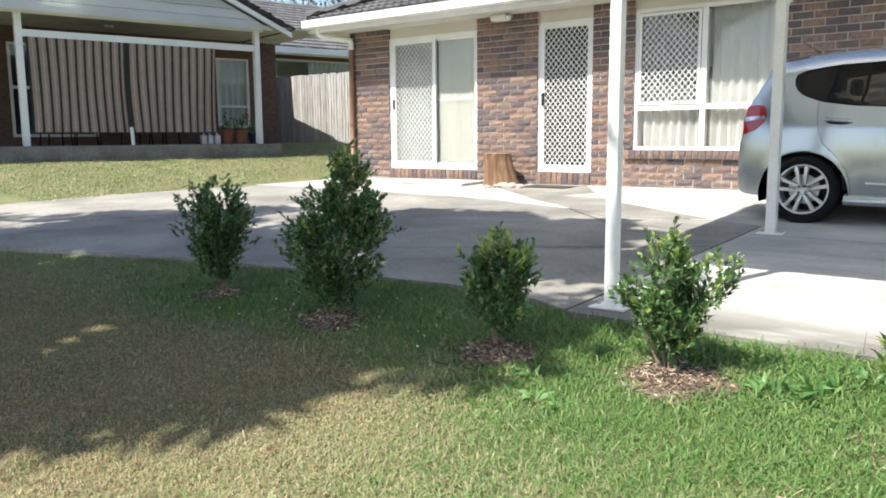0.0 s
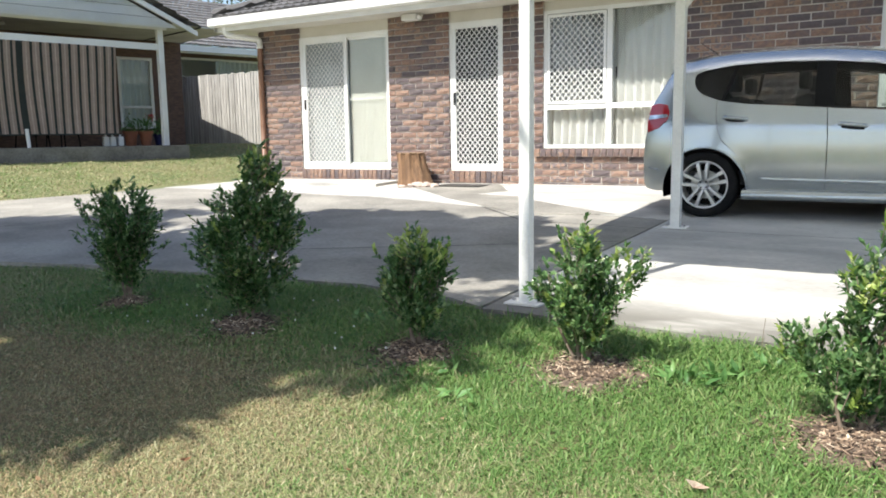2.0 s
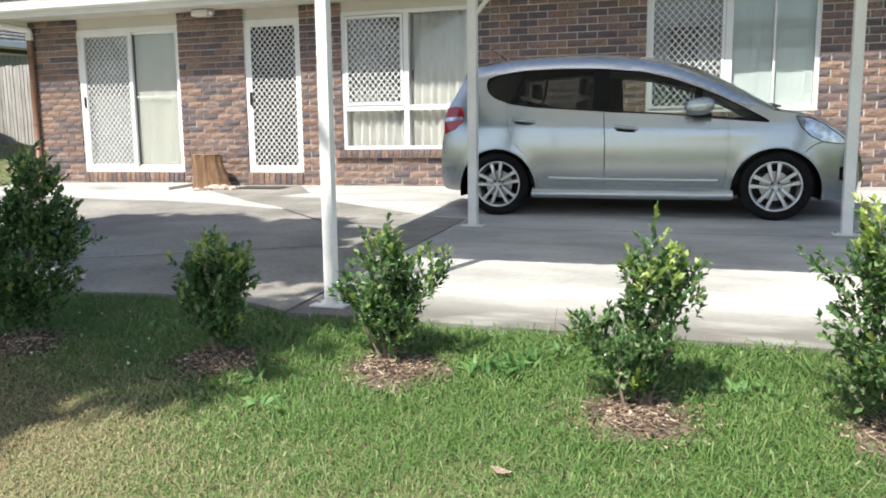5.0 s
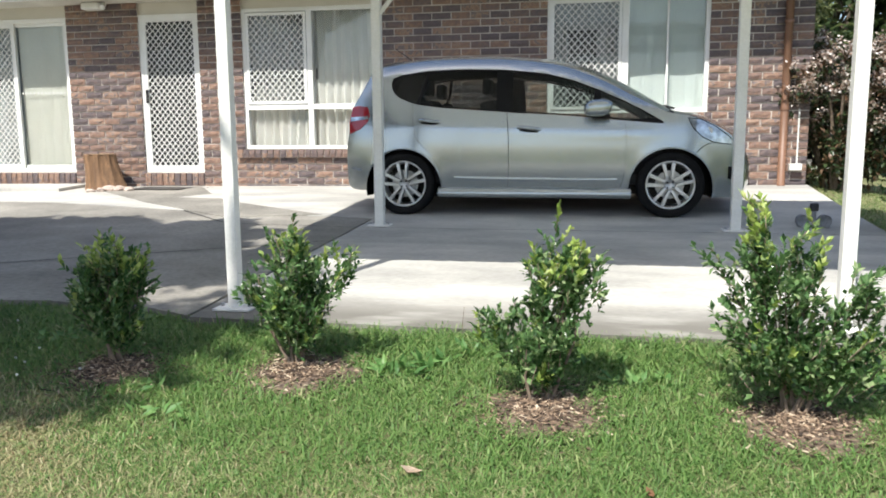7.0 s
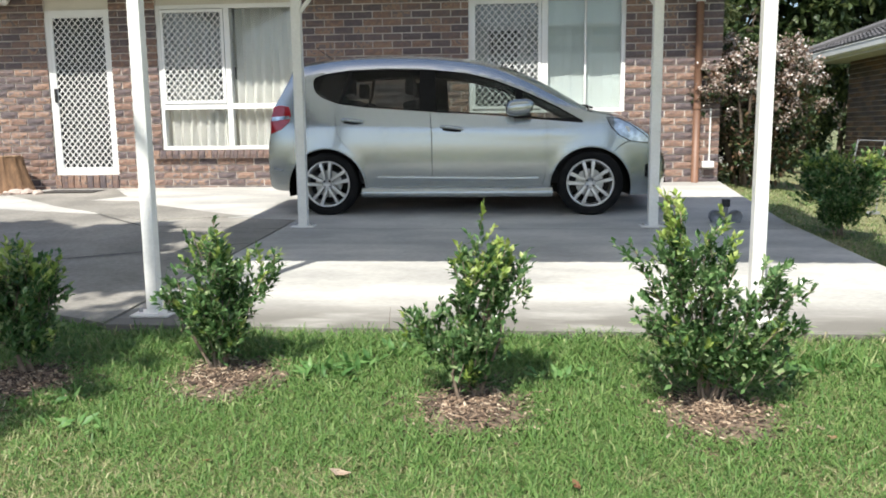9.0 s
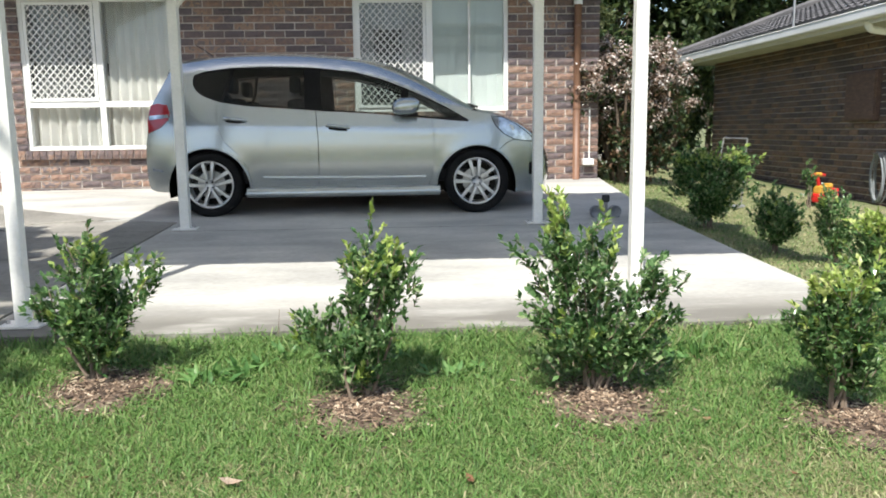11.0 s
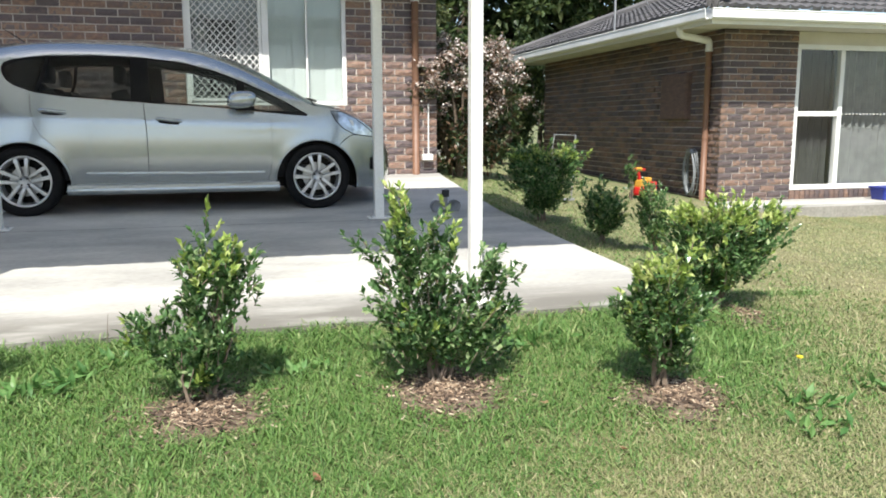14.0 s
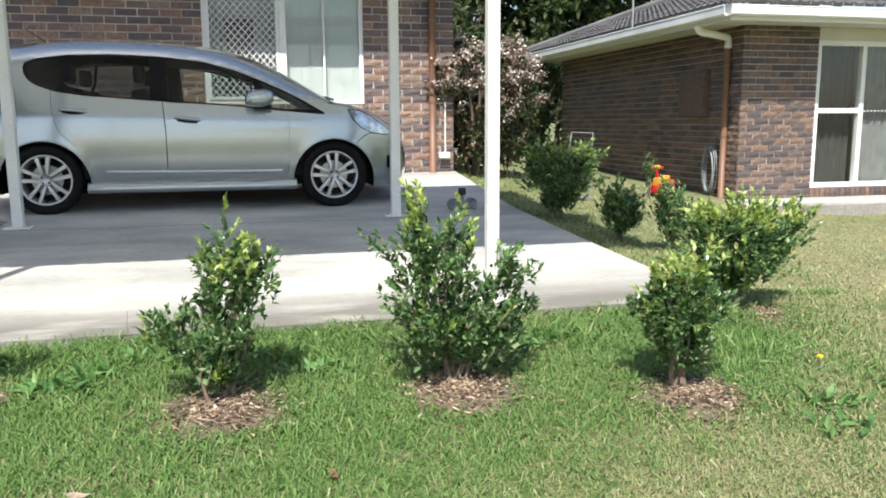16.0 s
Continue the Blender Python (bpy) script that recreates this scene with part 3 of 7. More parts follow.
def downpipe(name, x, y, z0, z1, reach, label, mat=M_PIPE):
    """A round pipe with a swan neck out to the gutter."""
    e = thing(name, label, "downpipe")
    part("pipe", tube(bmesh.new(), [(x, y, z0), (x, y, z1)], 0.045, 14), mat, e, smooth=True)
    ox, oy, h = reach
    pts = smooth_bend([(x, y, z1 - 0.02), (x, y, z1 + 0.1), (x + 0.93 * ox, y + 0.93 * oy, z1 + 0.16), (x + ox, y + oy, z1 + 0.14 + h)], 0.05)
    part("swan_neck", tube(bmesh.new(), pts, 0.05, 14), M_GUTTER, e, "white swan neck", smooth=True)
    part("collar", tube(bmesh.new(), [(x, y, z1 - 0.05), (x, y, z1 + 0.0)], 0.056, 14), M_GUTTER, e)
    for z in (z0 + 0.9, z0 + 1.9):
        part("clip", tube(bmesh.new(), [(x, y, z - 0.015), (x, y, z + 0.015)], 0.052, 14), mat, e)
    return e


downpipe("downpipe", -9.72, WY - 0.06, 0.56, 2.78, (-0.34, -0.46, 0.14), "brown downpipe with white swan neck on brick corner")
downpipe("downpipe", 2.23, WY - 0.06, 0.6, 2.8, (0.0, -0.5, 0.14), "brown downpipe fixed to the brick wall")

# bricks: stretcher bond on the piers, bricks on end under the openings
rng = random.Random(3)
order = [PIERS[1], PIERS[4], PIERS[2], PIERS[0], PIERS[5], PIERS[3], PIERS[6]]
for x0, x1, z0, z1 in order:
    brick_list(courses(x0, x1, z0, z1, rng, joint=0.015, height=0.075), (0, WY, 0))
for x0, x1, z0, z1 in LOW:
    brick_list(on_end(x0, x1, 0.56, 0.735), (0, WY - 0.015, 0))
SILLS = [(-4.66, -2.66, 0.94, 1.05), (-0.62, 1.42, 1.385, 1.475)]
for x0, x1, z0, z1 in SILLS:
    brick_list(on_end(x0, x1, z0, z1 + 0.005), (0, WY - 0.05, 0))
tagged(obj("window_sill", boxes(*[(x0, x1, WY - 0.035, WY + 0.04, z0, z1 - 0.012) for x0, x1, z0, z1 in SILLS]), M_MORTAR), "brick sill bedded in mortar under the window", "sill", kind="structure")


# ---- carport ----
def post(x, y, top, label, r=0.038):
    z = slab_z(x, y)
    e = thing("carport_post", label, "post", (x, y, z), group="carport posts")
    part("shaft", boxes((-r, r, -r, r, 0.01, top - z), bevel=0.006), M_POST, e)
    bm = boxes((-0.1, 0.1, -0.075, 0.075, 0, 0.012), bevel=0.003)
    part("base_plate", bm, M_POST, e)
    for sx in (-0.075, 0.075):
        part("bolt", tube(bmesh.new(), [(sx, 0, 0.01), (sx, 0, 0.03)], 0.01, 6), M_STEEL, e)
    return e


CARPORT_TOP = 2.78
for x, y in ((-1.83, 3.81), (1.16, 3.81), (-1.83, 6.75), (1.18, 6.75)):
    post(x, y, CARPORT_TOP, "white square steel carport post on a bolted base plate", 0.031 if y < 5 else 0.04)
cr = thing("carport_roof", "corrugated steel carport roof on white beams", "carport roof", (-0.33, 5.3, CARPORT_TOP))
bm = bmesh.new()
W, L0, L1 = 2.72, -1.8, 1.75
n = 140
rows = []
for i in range(n + 1):
    x = -W + 2 * W * i / n
    dz = 0.016 * math.sin(i / n * 2 * W / 0.152 * math.tau)
    rows.append([bm.verts.new((x, y, 0.16 + dz)) for y in (L0, L1)])
for a, b in zip(rows, rows[1:]):
    bm.faces.new((a[0], b[0], b[1], a[1]))
bmesh.ops.solidify(bm, geom=bm.faces[:], thickness=0.004)
part("roof_sheet", bm, material("cream_sheet", (0.66, 0.66, 0.63), 0.45, second=(0.6, 0.6, 0.57), scale=2), cr)
for y in (-1.49, 1.45):
    part("beam", boxes((-W, W, y - 0.04, y + 0.04, 0.0, 0.14), bevel=0.004), M_POST, cr)
for sx, s in ((-1.5, 1), (1.51, -1)):
    bm = bmesh.new()
    tube(bm, [(sx, 1.45, -0.55), (sx + 0.5 * s, 1.45, 0.02)], 0.02, 6)
    part("brace", bm, M_POST, cr)

# ---- right-hand house ----
NX, NY = 6.65, 9.93
NTOP, NBASE = 2.54, 0.0
rw = thing("wall_right", "brown brick walls of the neighbouring house", "brick wall", kind="structure")
part("mortar_core", boxes((NX + 0.013, NX + 0.2, NY + 0.2, 16.6, -0.3, NTOP), (NX + 0.013, 7.86, NY + 0.013, NY + 0.2, -0.3, NTOP), (7.86, 10.3, NY + 0.013, NY + 0.2, -0.3, 0.25), (10.3, 14.0, NY + 0.013, NY + 0.2, -0.3, NTOP)), M_MORTAR, rw)
tagged(obj("wall_right_inside", boxes((13.8, 14.0, NY + 0.2, 16.6, -0.3, NTOP), (NX + 0.2, 13.8, 16.4, 16.6, -0.3, NTOP), (NX + 0.2, 13.8, NY + 3, NY + 3.1, 0.1, NTOP)), M_BEIGE), "plain inner walls of the neighbouring house", "inner wall", kind="structure")
tagged(obj("floor_right", boxes((NX + 0.2, 13.8, NY + 0.2, 16.4, 0.0, 0.2), (NX + 0.2, 13.8, NY + 0.2, 16.4, NTOP - 0.03, NTOP)), M_BEIGE), "plain floor and ceiling of the neighbouring house", "floor", kind="structure")
tagged(obj("infill_right", boxes((7.86, 10.3, NY + 0.05, NY + 0.12, 2.36, NTOP)), M_BEIGE), "beige panel over the window", "panel", kind="structure")
ob = thing("window_3", "white aluminium window with dark glass and blinds", "window", kind="structure")
part("window_frame", frame_bars(7.86, 10.3, 0.265, 2.36, 0.07, NY + 0.02, NY + 0.1), M_WHITE, ob)
part("mullion", boxes((8.62, 8.69, NY + 0.018, NY + 0.1, 0.335, 2.29)), M_WHITE, ob)
part("transom", boxes((7.92, 8.62, NY + 0.02, NY + 0.1, 1.34, 1.41)), M_WHITE, ob)
for a in ((7.92, 8.62, 0.335, 1.34), (7.92, 8.62, 1.41, 2.3), (8.69, 10.24, 0.335, 2.3)):
    glass_part(*a, NY + 0.055, ob)
# blind colours: right one lightened for the pane's reflection, left one darkened as shade
M_NET = material("reflection_toned_blind", (0.42, 0.43, 0.43), 0.9, second=(0.34, 0.35, 0.35), fine_amount=0.08)
part("blind", drape(7.9, 8.65, 0.3, 2.33, NY + 0.26, 0.12, 0.03, 11, True), material("shaded_blind_right", (0.12, 0.12, 0.12), 0.9, fine_amount=0.1), ob)
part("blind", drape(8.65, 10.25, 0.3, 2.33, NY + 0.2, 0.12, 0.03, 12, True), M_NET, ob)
bm = bmesh.new()
for i in range(24):
    box(bm, 8.73 + i * 0.062, 8.75 + i * 0.062, NY + 0.05, NY + 0.053, 1.36, 1.38)
part("safety_dots", bm, M_WHITE, ob, "row of small white safety marks")
PATHWAY = [(NX - 0.9, NY + 0.1), (NX - 0.9, 9.2), (14.0, 9.2), (14.0, NY + 0.012), (NX + 0.012, NY + 0.012), (NX + 0.012, NY + 0.1)]
tagged(obj("pavement_right", prism(bmesh.new(), PATHWAY, -0.12, 0.125), M_CONCRETE), "concrete path along the neighbouring house", "path", kind="structure")
# added strip: its darker concrete stands in for shade on the path's front face
tagged(obj("path_edge_shade", boxes((NX - 0.9, 14.0, 9.185, 9.2, -0.12, 0.095)), M_DRIVE), "thin grey strip that shades the path's front edge", "footing", kind="structure")
NG = 2.52
tagged(obj("soffit_right", boxes((NX - 0.6, 14.0, NY - 0.6, NY + 0.2, NTOP + 0.005, NTOP + 0.025), (NX - 0.6, NX + 0.2, NY + 0.2, 17.2, NTOP + 0.005, NTOP + 0.025)), M_SOFFIT), "cream sheeted eaves lining", "soffit", kind="structure")
tagged(obj("fascia_right", boxes((NX - 0.6, 14.0, NY - 0.62, NY - 0.6, NG, NG + 0.2), (NX - 0.62, NX - 0.6, NY - 0.62, 17.2, NG, NG + 0.2)), M_WHITE), "white painted fascia board", "fascia", kind="structure")
tagged(gutter("gutter_right", 0, 8, 0, 0, 0, (NX - 0.68, NY - 0.73, NG + 0.05)), "white metal gutter of the neighbouring house", "gutter", kind="structure")
tagged(gutter("gutter_right_side", 0, 7.9, 0, 0, -90, (NX - 0.73, 17.2, NG + 0.05)), "white metal gutter of the neighbouring house", "gutter", kind="structure")
rr = thing("roof_right", "dark grey tiled hip roof of the neighbouring house", "roof", kind="structure")
part("roof_deck", prism(bmesh.new(), [(NX - 0.6, NY - 0.6), (14.2, NY - 0.6), (14.2, 17.2), (NX - 0.6, 17.2)], NG + 0.18, NG + 0.2), M_TILE, rr)
tiled_slope("tiles", (NX - 0.66, NY - 0.68, NG + 0.21), (14.3, NY - 0.68, NG + 0.21), (0, 1, RISE), 4.1, "", 3.8, 0, parent=rr)
tiled_slope("tiles", (NX - 0.66, 17.2, NG + 0.21), (NX - 0.66, NY - 0.68, NG + 0.21), (1, 0, RISE), 4.1, "", 3.8, 3.8, parent=rr)
bm = bmesh.new()
tube(bm, [(NX - 0.66, NY - 0.68, NG + 0.27), (NX + 3.1, NY + 3.1, NG + 0.27 + 3.77 * RISE), (NX + 3.1, 13.4, NG + 0.27 + 3.77 * RISE), (NX - 0.66, 17.2, NG + 0.27)], 0.085, 8)
part("ridge_cap", bm, M_TILE, rr)
downpipe("downpipe", NX - 0.06, NY + 0.28, 0.12, 2.3, (-0.55, -0.08, 0.12), "brown downpipe with white swan neck on neighbouring house")

# ---- left-hand house ----
M_LBRICK = material("far_brick", (0.16, 0.1, 0.075), 0.9, second=(0.1, 0.065, 0.055), scale=9.0, fine=30, fine_amount=0.3, stretch=(1, 1, 3))
P1, P2 = Vector((-15.2, 6.9, 0)), Vector((-14.1, 11.4, 0))
AL = (P2 - P1).normalized()
LT = math.degrees(math.atan2(AL.y, AL.x))  # the patio's own x runs along its front
DEEP = 2.5
WING = 5.0
left = pose(P1.x, P1.y, 0, 0, 0, LT)
span = (P2 - P1).length


def set_left(ob, label="", category="", kind="", group=""):
    ob.matrix_world = left
    return tagged(ob, label, category, group, kind)


set_left(obj("patio_slab", boxes((-4.0, span + 0.36, -0.45, DEEP, 0.45, 1.12), bevel=0.01), material("patio_concrete", (0.2, 0.195, 0.18), 0.92, second=(0.12, 0.115, 0.105), scale=2.5, fine=30, fine_amount=0.25, bump=0.3)), "raised grey concrete patio slab with a worn edge", "patio", "structure")
for x in (0, span + 0.05):
    e = set_left(new("patio_post"), "white square timber patio post", "post", group="patio posts")
    part("shaft", boxes((x - 0.06, x + 0.06, -0.06, 0.06, 1.12, 3.54), bevel=0.006), M_WHITE, e)
e = set_left(new("patio_beam"), "white painted beam across the patio front", "beam", "structure")
part("rail", boxes((0.06, span - 0.01, -0.04, 0.04, 3.12, 3.25)), M_WHITE, e)
part("header", boxes((-7.0, span + 0.2, -0.05, 0.05, 3.54, 3.62)), M_WHITE, e)
set_left(obj("patio_ceiling", boxes((-7.0, 6.4, -0.24, DEEP + 0.2, 3.62, 3.66)), M_SOFFIT), "cream patio ceiling", "ceiling", "structure")
e = set_left(new("ceiling_light"), "small round white patio ceiling light", "ceiling light")
part("diffuser", tube(bmesh.new(), [(1.95, 1.2, 3.55), (1.95, 1.2, 3.6)], 0.1, 14), M_WHITE, e)
# gable over the patio, clad in boards
RIDGE = (-0.9, 6.0)
e = set_left(new("gable"), "pale weatherboard gable over the patio", "gable", "structure")
run = span + 0.55 - RIDGE[0]
slope = 0.45
for k in range(9):
    z0 = 3.56 + k * 0.19
    x1 = span + 0.45 - (z0 + 0.19 - 3.52) / slope
    xa = -3.4
    if x1 < RIDGE[0]:
        break
    bm = bmesh.new()
    vs = [bm.verts.new(p) for p in ((xa, -0.28, z0), (x1 + 0.19 / slope, -0.28, z0), (x1, -0.262, z0 + 0.188), (xa, -0.262, z0 + 0.188))]
    bm.faces.new(vs)
    bmesh.ops.solidify(bm, geom=bm.faces[:], thickness=-0.02)
    part("board", bm, M_BOARD, e)
zr = 3.52 + run * slope
bm = bmesh.new()
for y0, y1, t in ((-0.36, -0.29, 0.1),):
    vs = [(RIDGE[0], y, zr + d) for y in (y0, y1) for d in (0, t)] + [(span + 0.75, y, 3.52 - 0.2 * slope + d) for y in (y0, y1) for d in (0, t)]
    v = [bm.verts.new(p) for p in vs]
    for f in ((0, 1, 5, 4), (2, 6, 7, 3), (0, 4, 6, 2), (1, 3, 7, 5), (4, 5, 7, 6), (0, 2, 3, 1)):
        bm.faces.new([v[i] for i in f])
part("barge_board", bm, M_WHITE, e)
r2 = set_left(new("roof_left"), "dark tiled gable roof of the far house", "roof", "structure")
low = Vector((span + 0.8, -0.4, 3.52 - 0.22 * slope + 0.17))
tiled_slope("tiles", tuple(low), (span + 0.8, 9.0, low.z), (-1, 0, slope), 6.9, "", 0, 0, parent=r2)
tiled_slope("tiles", (span + 0.8 - 13, 9.0, low.z), (span + 0.8 - 13, -0.4, low.z), (1, 0, slope), 6.6, "", 0, 0, parent=r2)
# walls behind the patio
e = set_left(new("wall_left"), "dark brown brick wall behind the patio", "brick wall", "structure")
part("wall_panel", boxes((-6, 0.23, DEEP, DEEP + 0.2, 0.5, 3.62), (0.23, 1.95, DEEP, DEEP + 0.2, 0.5, 1.3), (0.23, 1.95, DEEP, DEEP + 0.2, 3.28, 3.62), (1.95, 4.78, DEEP, DEEP + 0.2, 0.5, 3.62), (4.78, 5.63, DEEP, DEEP + 0.2, 0.5, 1.5), (4.78, 5.63, DEEP, DEEP + 0.2, 3.2, 3.62), (5.63, 6.4, DEEP, DEEP + 0.2, 0.5, 3.62)), M_LBRICK, e)
part("return_wall", boxes((6.2, 6.4, DEEP + 0.2, WING, 0.5, 3.7)), M_LBRICK, e)
part("wing_wall", boxes((6.4, 7.3, WING, WING + 0.2, 0.5, 3.8), (7.3, 10.5, WING, WING + 0.2, 0.5, 2.7), (7.3, 10.5, WING, WING + 0.2, 3.55, 3.8), (10.5, 16, WING, WING + 0.2, 0.5, 3.8)), M_LBRICK, e)
part("inner_wall", boxes((-6, 6.2, DEEP + 2, DEEP + 2.1, 0.5, 3.5), (6.4, 16, WING + 2, WING + 2.1, 0.5, 3.8)), M_BEIGE, e)
for x0, x1, z0, z1, dp, lab in ((0.23, 1.95, 1.3, 3.28, DEEP, "large white framed window behind the patio blind"), (4.78, 5.63, 1.5, 3.2, DEEP, "white framed patio window with a pale curtain"), (7.3, 10.5, 2.7, 3.55, WING, "high window of the far house's wing")):
    w = set_left(new("window_left"), lab, "window", "structure")
    part("window_frame", frame_bars(x0, x1, z0, z1, 0.06, dp - 0.02, dp + 0.08), M_WHITE, w)
    if dp == DEEP:
        zt = 2.32 if x0 < 1 else 2.0
        part("transom", boxes((x0 + 0.06, x1 - 0.06, dp - 0.02, dp + 0.07, zt, zt + 0.06)), M_WHITE, w)
    g = part("pane", pane(x0 + 0.06, x1 - 0.06, z0 + 0.06, z1 - 0.06, dp + 0.03), M_GLASS, w)
    g.visible_shadow = False
    if x0 > 3:
        part("curtain", drape(x0 if dp == DEEP else x0 + 1.5, x1, z0, z1, dp + 0.15, 0.16, 0.03, 21), M_SHEER if dp == DEEP else M_CREAM, w, "pale net curtain")
    else:
        part("blind", boxes((x0, x1, dp + 0.12, dp + 0.14, z0, z1)), material("navy_blind", (0.02, 0.02, 0.06), 0.6), w, "dark blue blind")
set_left(obj("fascia_left", boxes((5.5, 16, WING - 0.62, WING - 0.58, 3.6, 3.82), (5.6, 16, WING - 0.74, WING - 0.62, 3.64, 3.8)), M_WHITE), "white gutter and fascia of the far house", "fascia", "structure")
set_left(obj("soffit_left", boxes((5.5, 16, WING - 0.6, WING, 3.8, 3.82)), M_SOFFIT), "cream eaves lining of the far house", "soffit", "structure")
r3 = set_left(new("roof_left_wing"), "dark tiled roof of the far house's wing", "roof", "structure")
tiled_slope("tiles", (span - 1.0, WING - 0.74, 3.82), (16, WING - 0.74, 3.82), (0, 1, slope), 4.8, "", 0, 0, parent=r3)


# ---- the silver hatchback ----
from mathutils.geometry import delaunay_2d_cdt

M_PAINT = material("silver_paint", (0.43, 0.465, 0.475), 0.25, 0.8, second=(0.415, 0.45, 0.46), scale=1.2, fine=900, fine_amount=0.06, coat=0.8)
M_TRIM = material("black_trim", (0.01, 0.01, 0.011), 0.22, fine_amount=0.1, spec=0.12)
M_RUBBER = material("tyre_rubber", (0.009, 0.009, 0.01), 0.85, second=(0.015, 0.0145, 0.0145), scale=8.0, fine_amount=0.25, bump=0.3, spec=0.15)
M_ALLOY = material("alloy", (0.66, 0.66, 0.66), 0.35, 0.55, second=(0.58, 0.58, 0.58), scale=9.0, fine_amount=0.08)
M_CABIN = material("cabin_cloth", (0.03, 0.03, 0.032), 0.9, fine_amount=0.3)
M_TINT = glass_material("tinted_glass", (0.85, 0.95, 0.95), 0.0, 0.4, 0.03)
M_CLEAR = glass_material("car_glass", (0.88, 0.96, 0.93), 0.0, 0.62, 0.03)
M_RED = material("tail_lens", (0.42, 0.015, 0.02), 0.12, coat=0.8, fine_amount=0.05)
M_LENS = material("lamp_lens", (0.75, 0.8, 0.85), 0.06, 0.6, second=(0.12, 0.14, 0.16), scale=9, coat=1.0, fine_amount=0.2)

CX, CY, CZ = -2.33, 8.23, 0.4585  # rear end, centre line, ground under the car


def smooth_line(pts, per=5):
    """Catmull-Rom through points of any dimension."""
    p = [np.array(q, float) for q in pts]
    out = []
    for i in range(len(p) - 1):
        a, b, c, d = p[max(i - 1, 0)], p[i], p[i + 1], p[min(i + 2, len(p) - 1)]
        for k in range(per):
            t = k / per
            out.append(0.5 * (2 * b + (c - a) * t + (2 * a - 5 * b + 4 * c - d) * t * t + (3 * b - a - 3 * c + d) * t ** 3))
    out.append(p[-1])
    return out


def smooth_table(xs, ys, lo, hi, width):
    """A table of ys over xs, rounded off over the given width."""
    grid = np.linspace(lo, hi, 600)
    v = np.interp(grid, xs, ys)
    k = int(3 * width / (grid[1] - grid[0]))
    w = np.exp(-0.5 * (np.arange(-k, k + 1) * (grid[1] - grid[0]) / width) ** 2)
    left, right = v[0] - (v[1] - v[0]) * np.arange(k, 0, -1), v[-1] + (v[-1] - v[-2]) * np.arange(1, k + 1)
    return grid, np.convolve(np.r_[left, v, right], w / w.sum(), "valid")


W_UP = smooth_table([0.15, 0.3, 0.42, 0.56, 0.7, 0.82, 0.92, 1.0, 1.12, 1.25, 1.4, 1.6], [0.79, 0.82, 0.838, 0.849, 0.848, 0.835, 0.815, 0.79, 0.752, 0.705, 0.64, 0.545], 0.1, 1.65, 0.06)
W_ALONG = smooth_table([-0.2, -0.03, 0.1, 0.25, 0.5, 0.9, 2.0, 2.9, 3.2, 3.45, 3.6, 3.72, 3.9], [0.68, 0.84, 0.915, 0.955, 0.983, 0.998, 1.0, 0.995, 0.975, 0.925, 0.87, 0.8, 0.62], -0.25, 3.95, 0.12)


def half_width(x, z):
    w, f = float(np.interp(z, *W_UP)), float(np.interp(x, *W_ALONG))
    flare = sum(0.007 * math.exp(-((math.hypot(x - c, z - 0.27) - 0.378) / 0.035) ** 2) for c in (0.56, 3.05))
    line = 0.006 * math.exp(-((z - (0.80 + 0.035 * (1.9 - x))) / 0.035) ** 2) * clamp((x - 0.2) / 0.5) * clamp((3.2 - x) / 0.5)
    # the cabin rounds over into the roof
    top = float(np.interp(x, ROOF_X, ROOF_Z))
    over = 0.05 * clamp(1 - (top - z) / 0.09) ** 2 * clamp((x - 0.1) / 0.3) * clamp((3.1 - x) / 0.4)
    return w * f + flare + line - over


def inside(x, z, loops):
    odd = False
    for lp in loops:
        for (ax, az), (bx, bz) in zip(lp, lp[1:] + lp[:1]):
            if (az > z) != (bz > z) and x < (bx - ax) * (z - az) / (bz - az) + ax:
                odd = not odd
    return odd


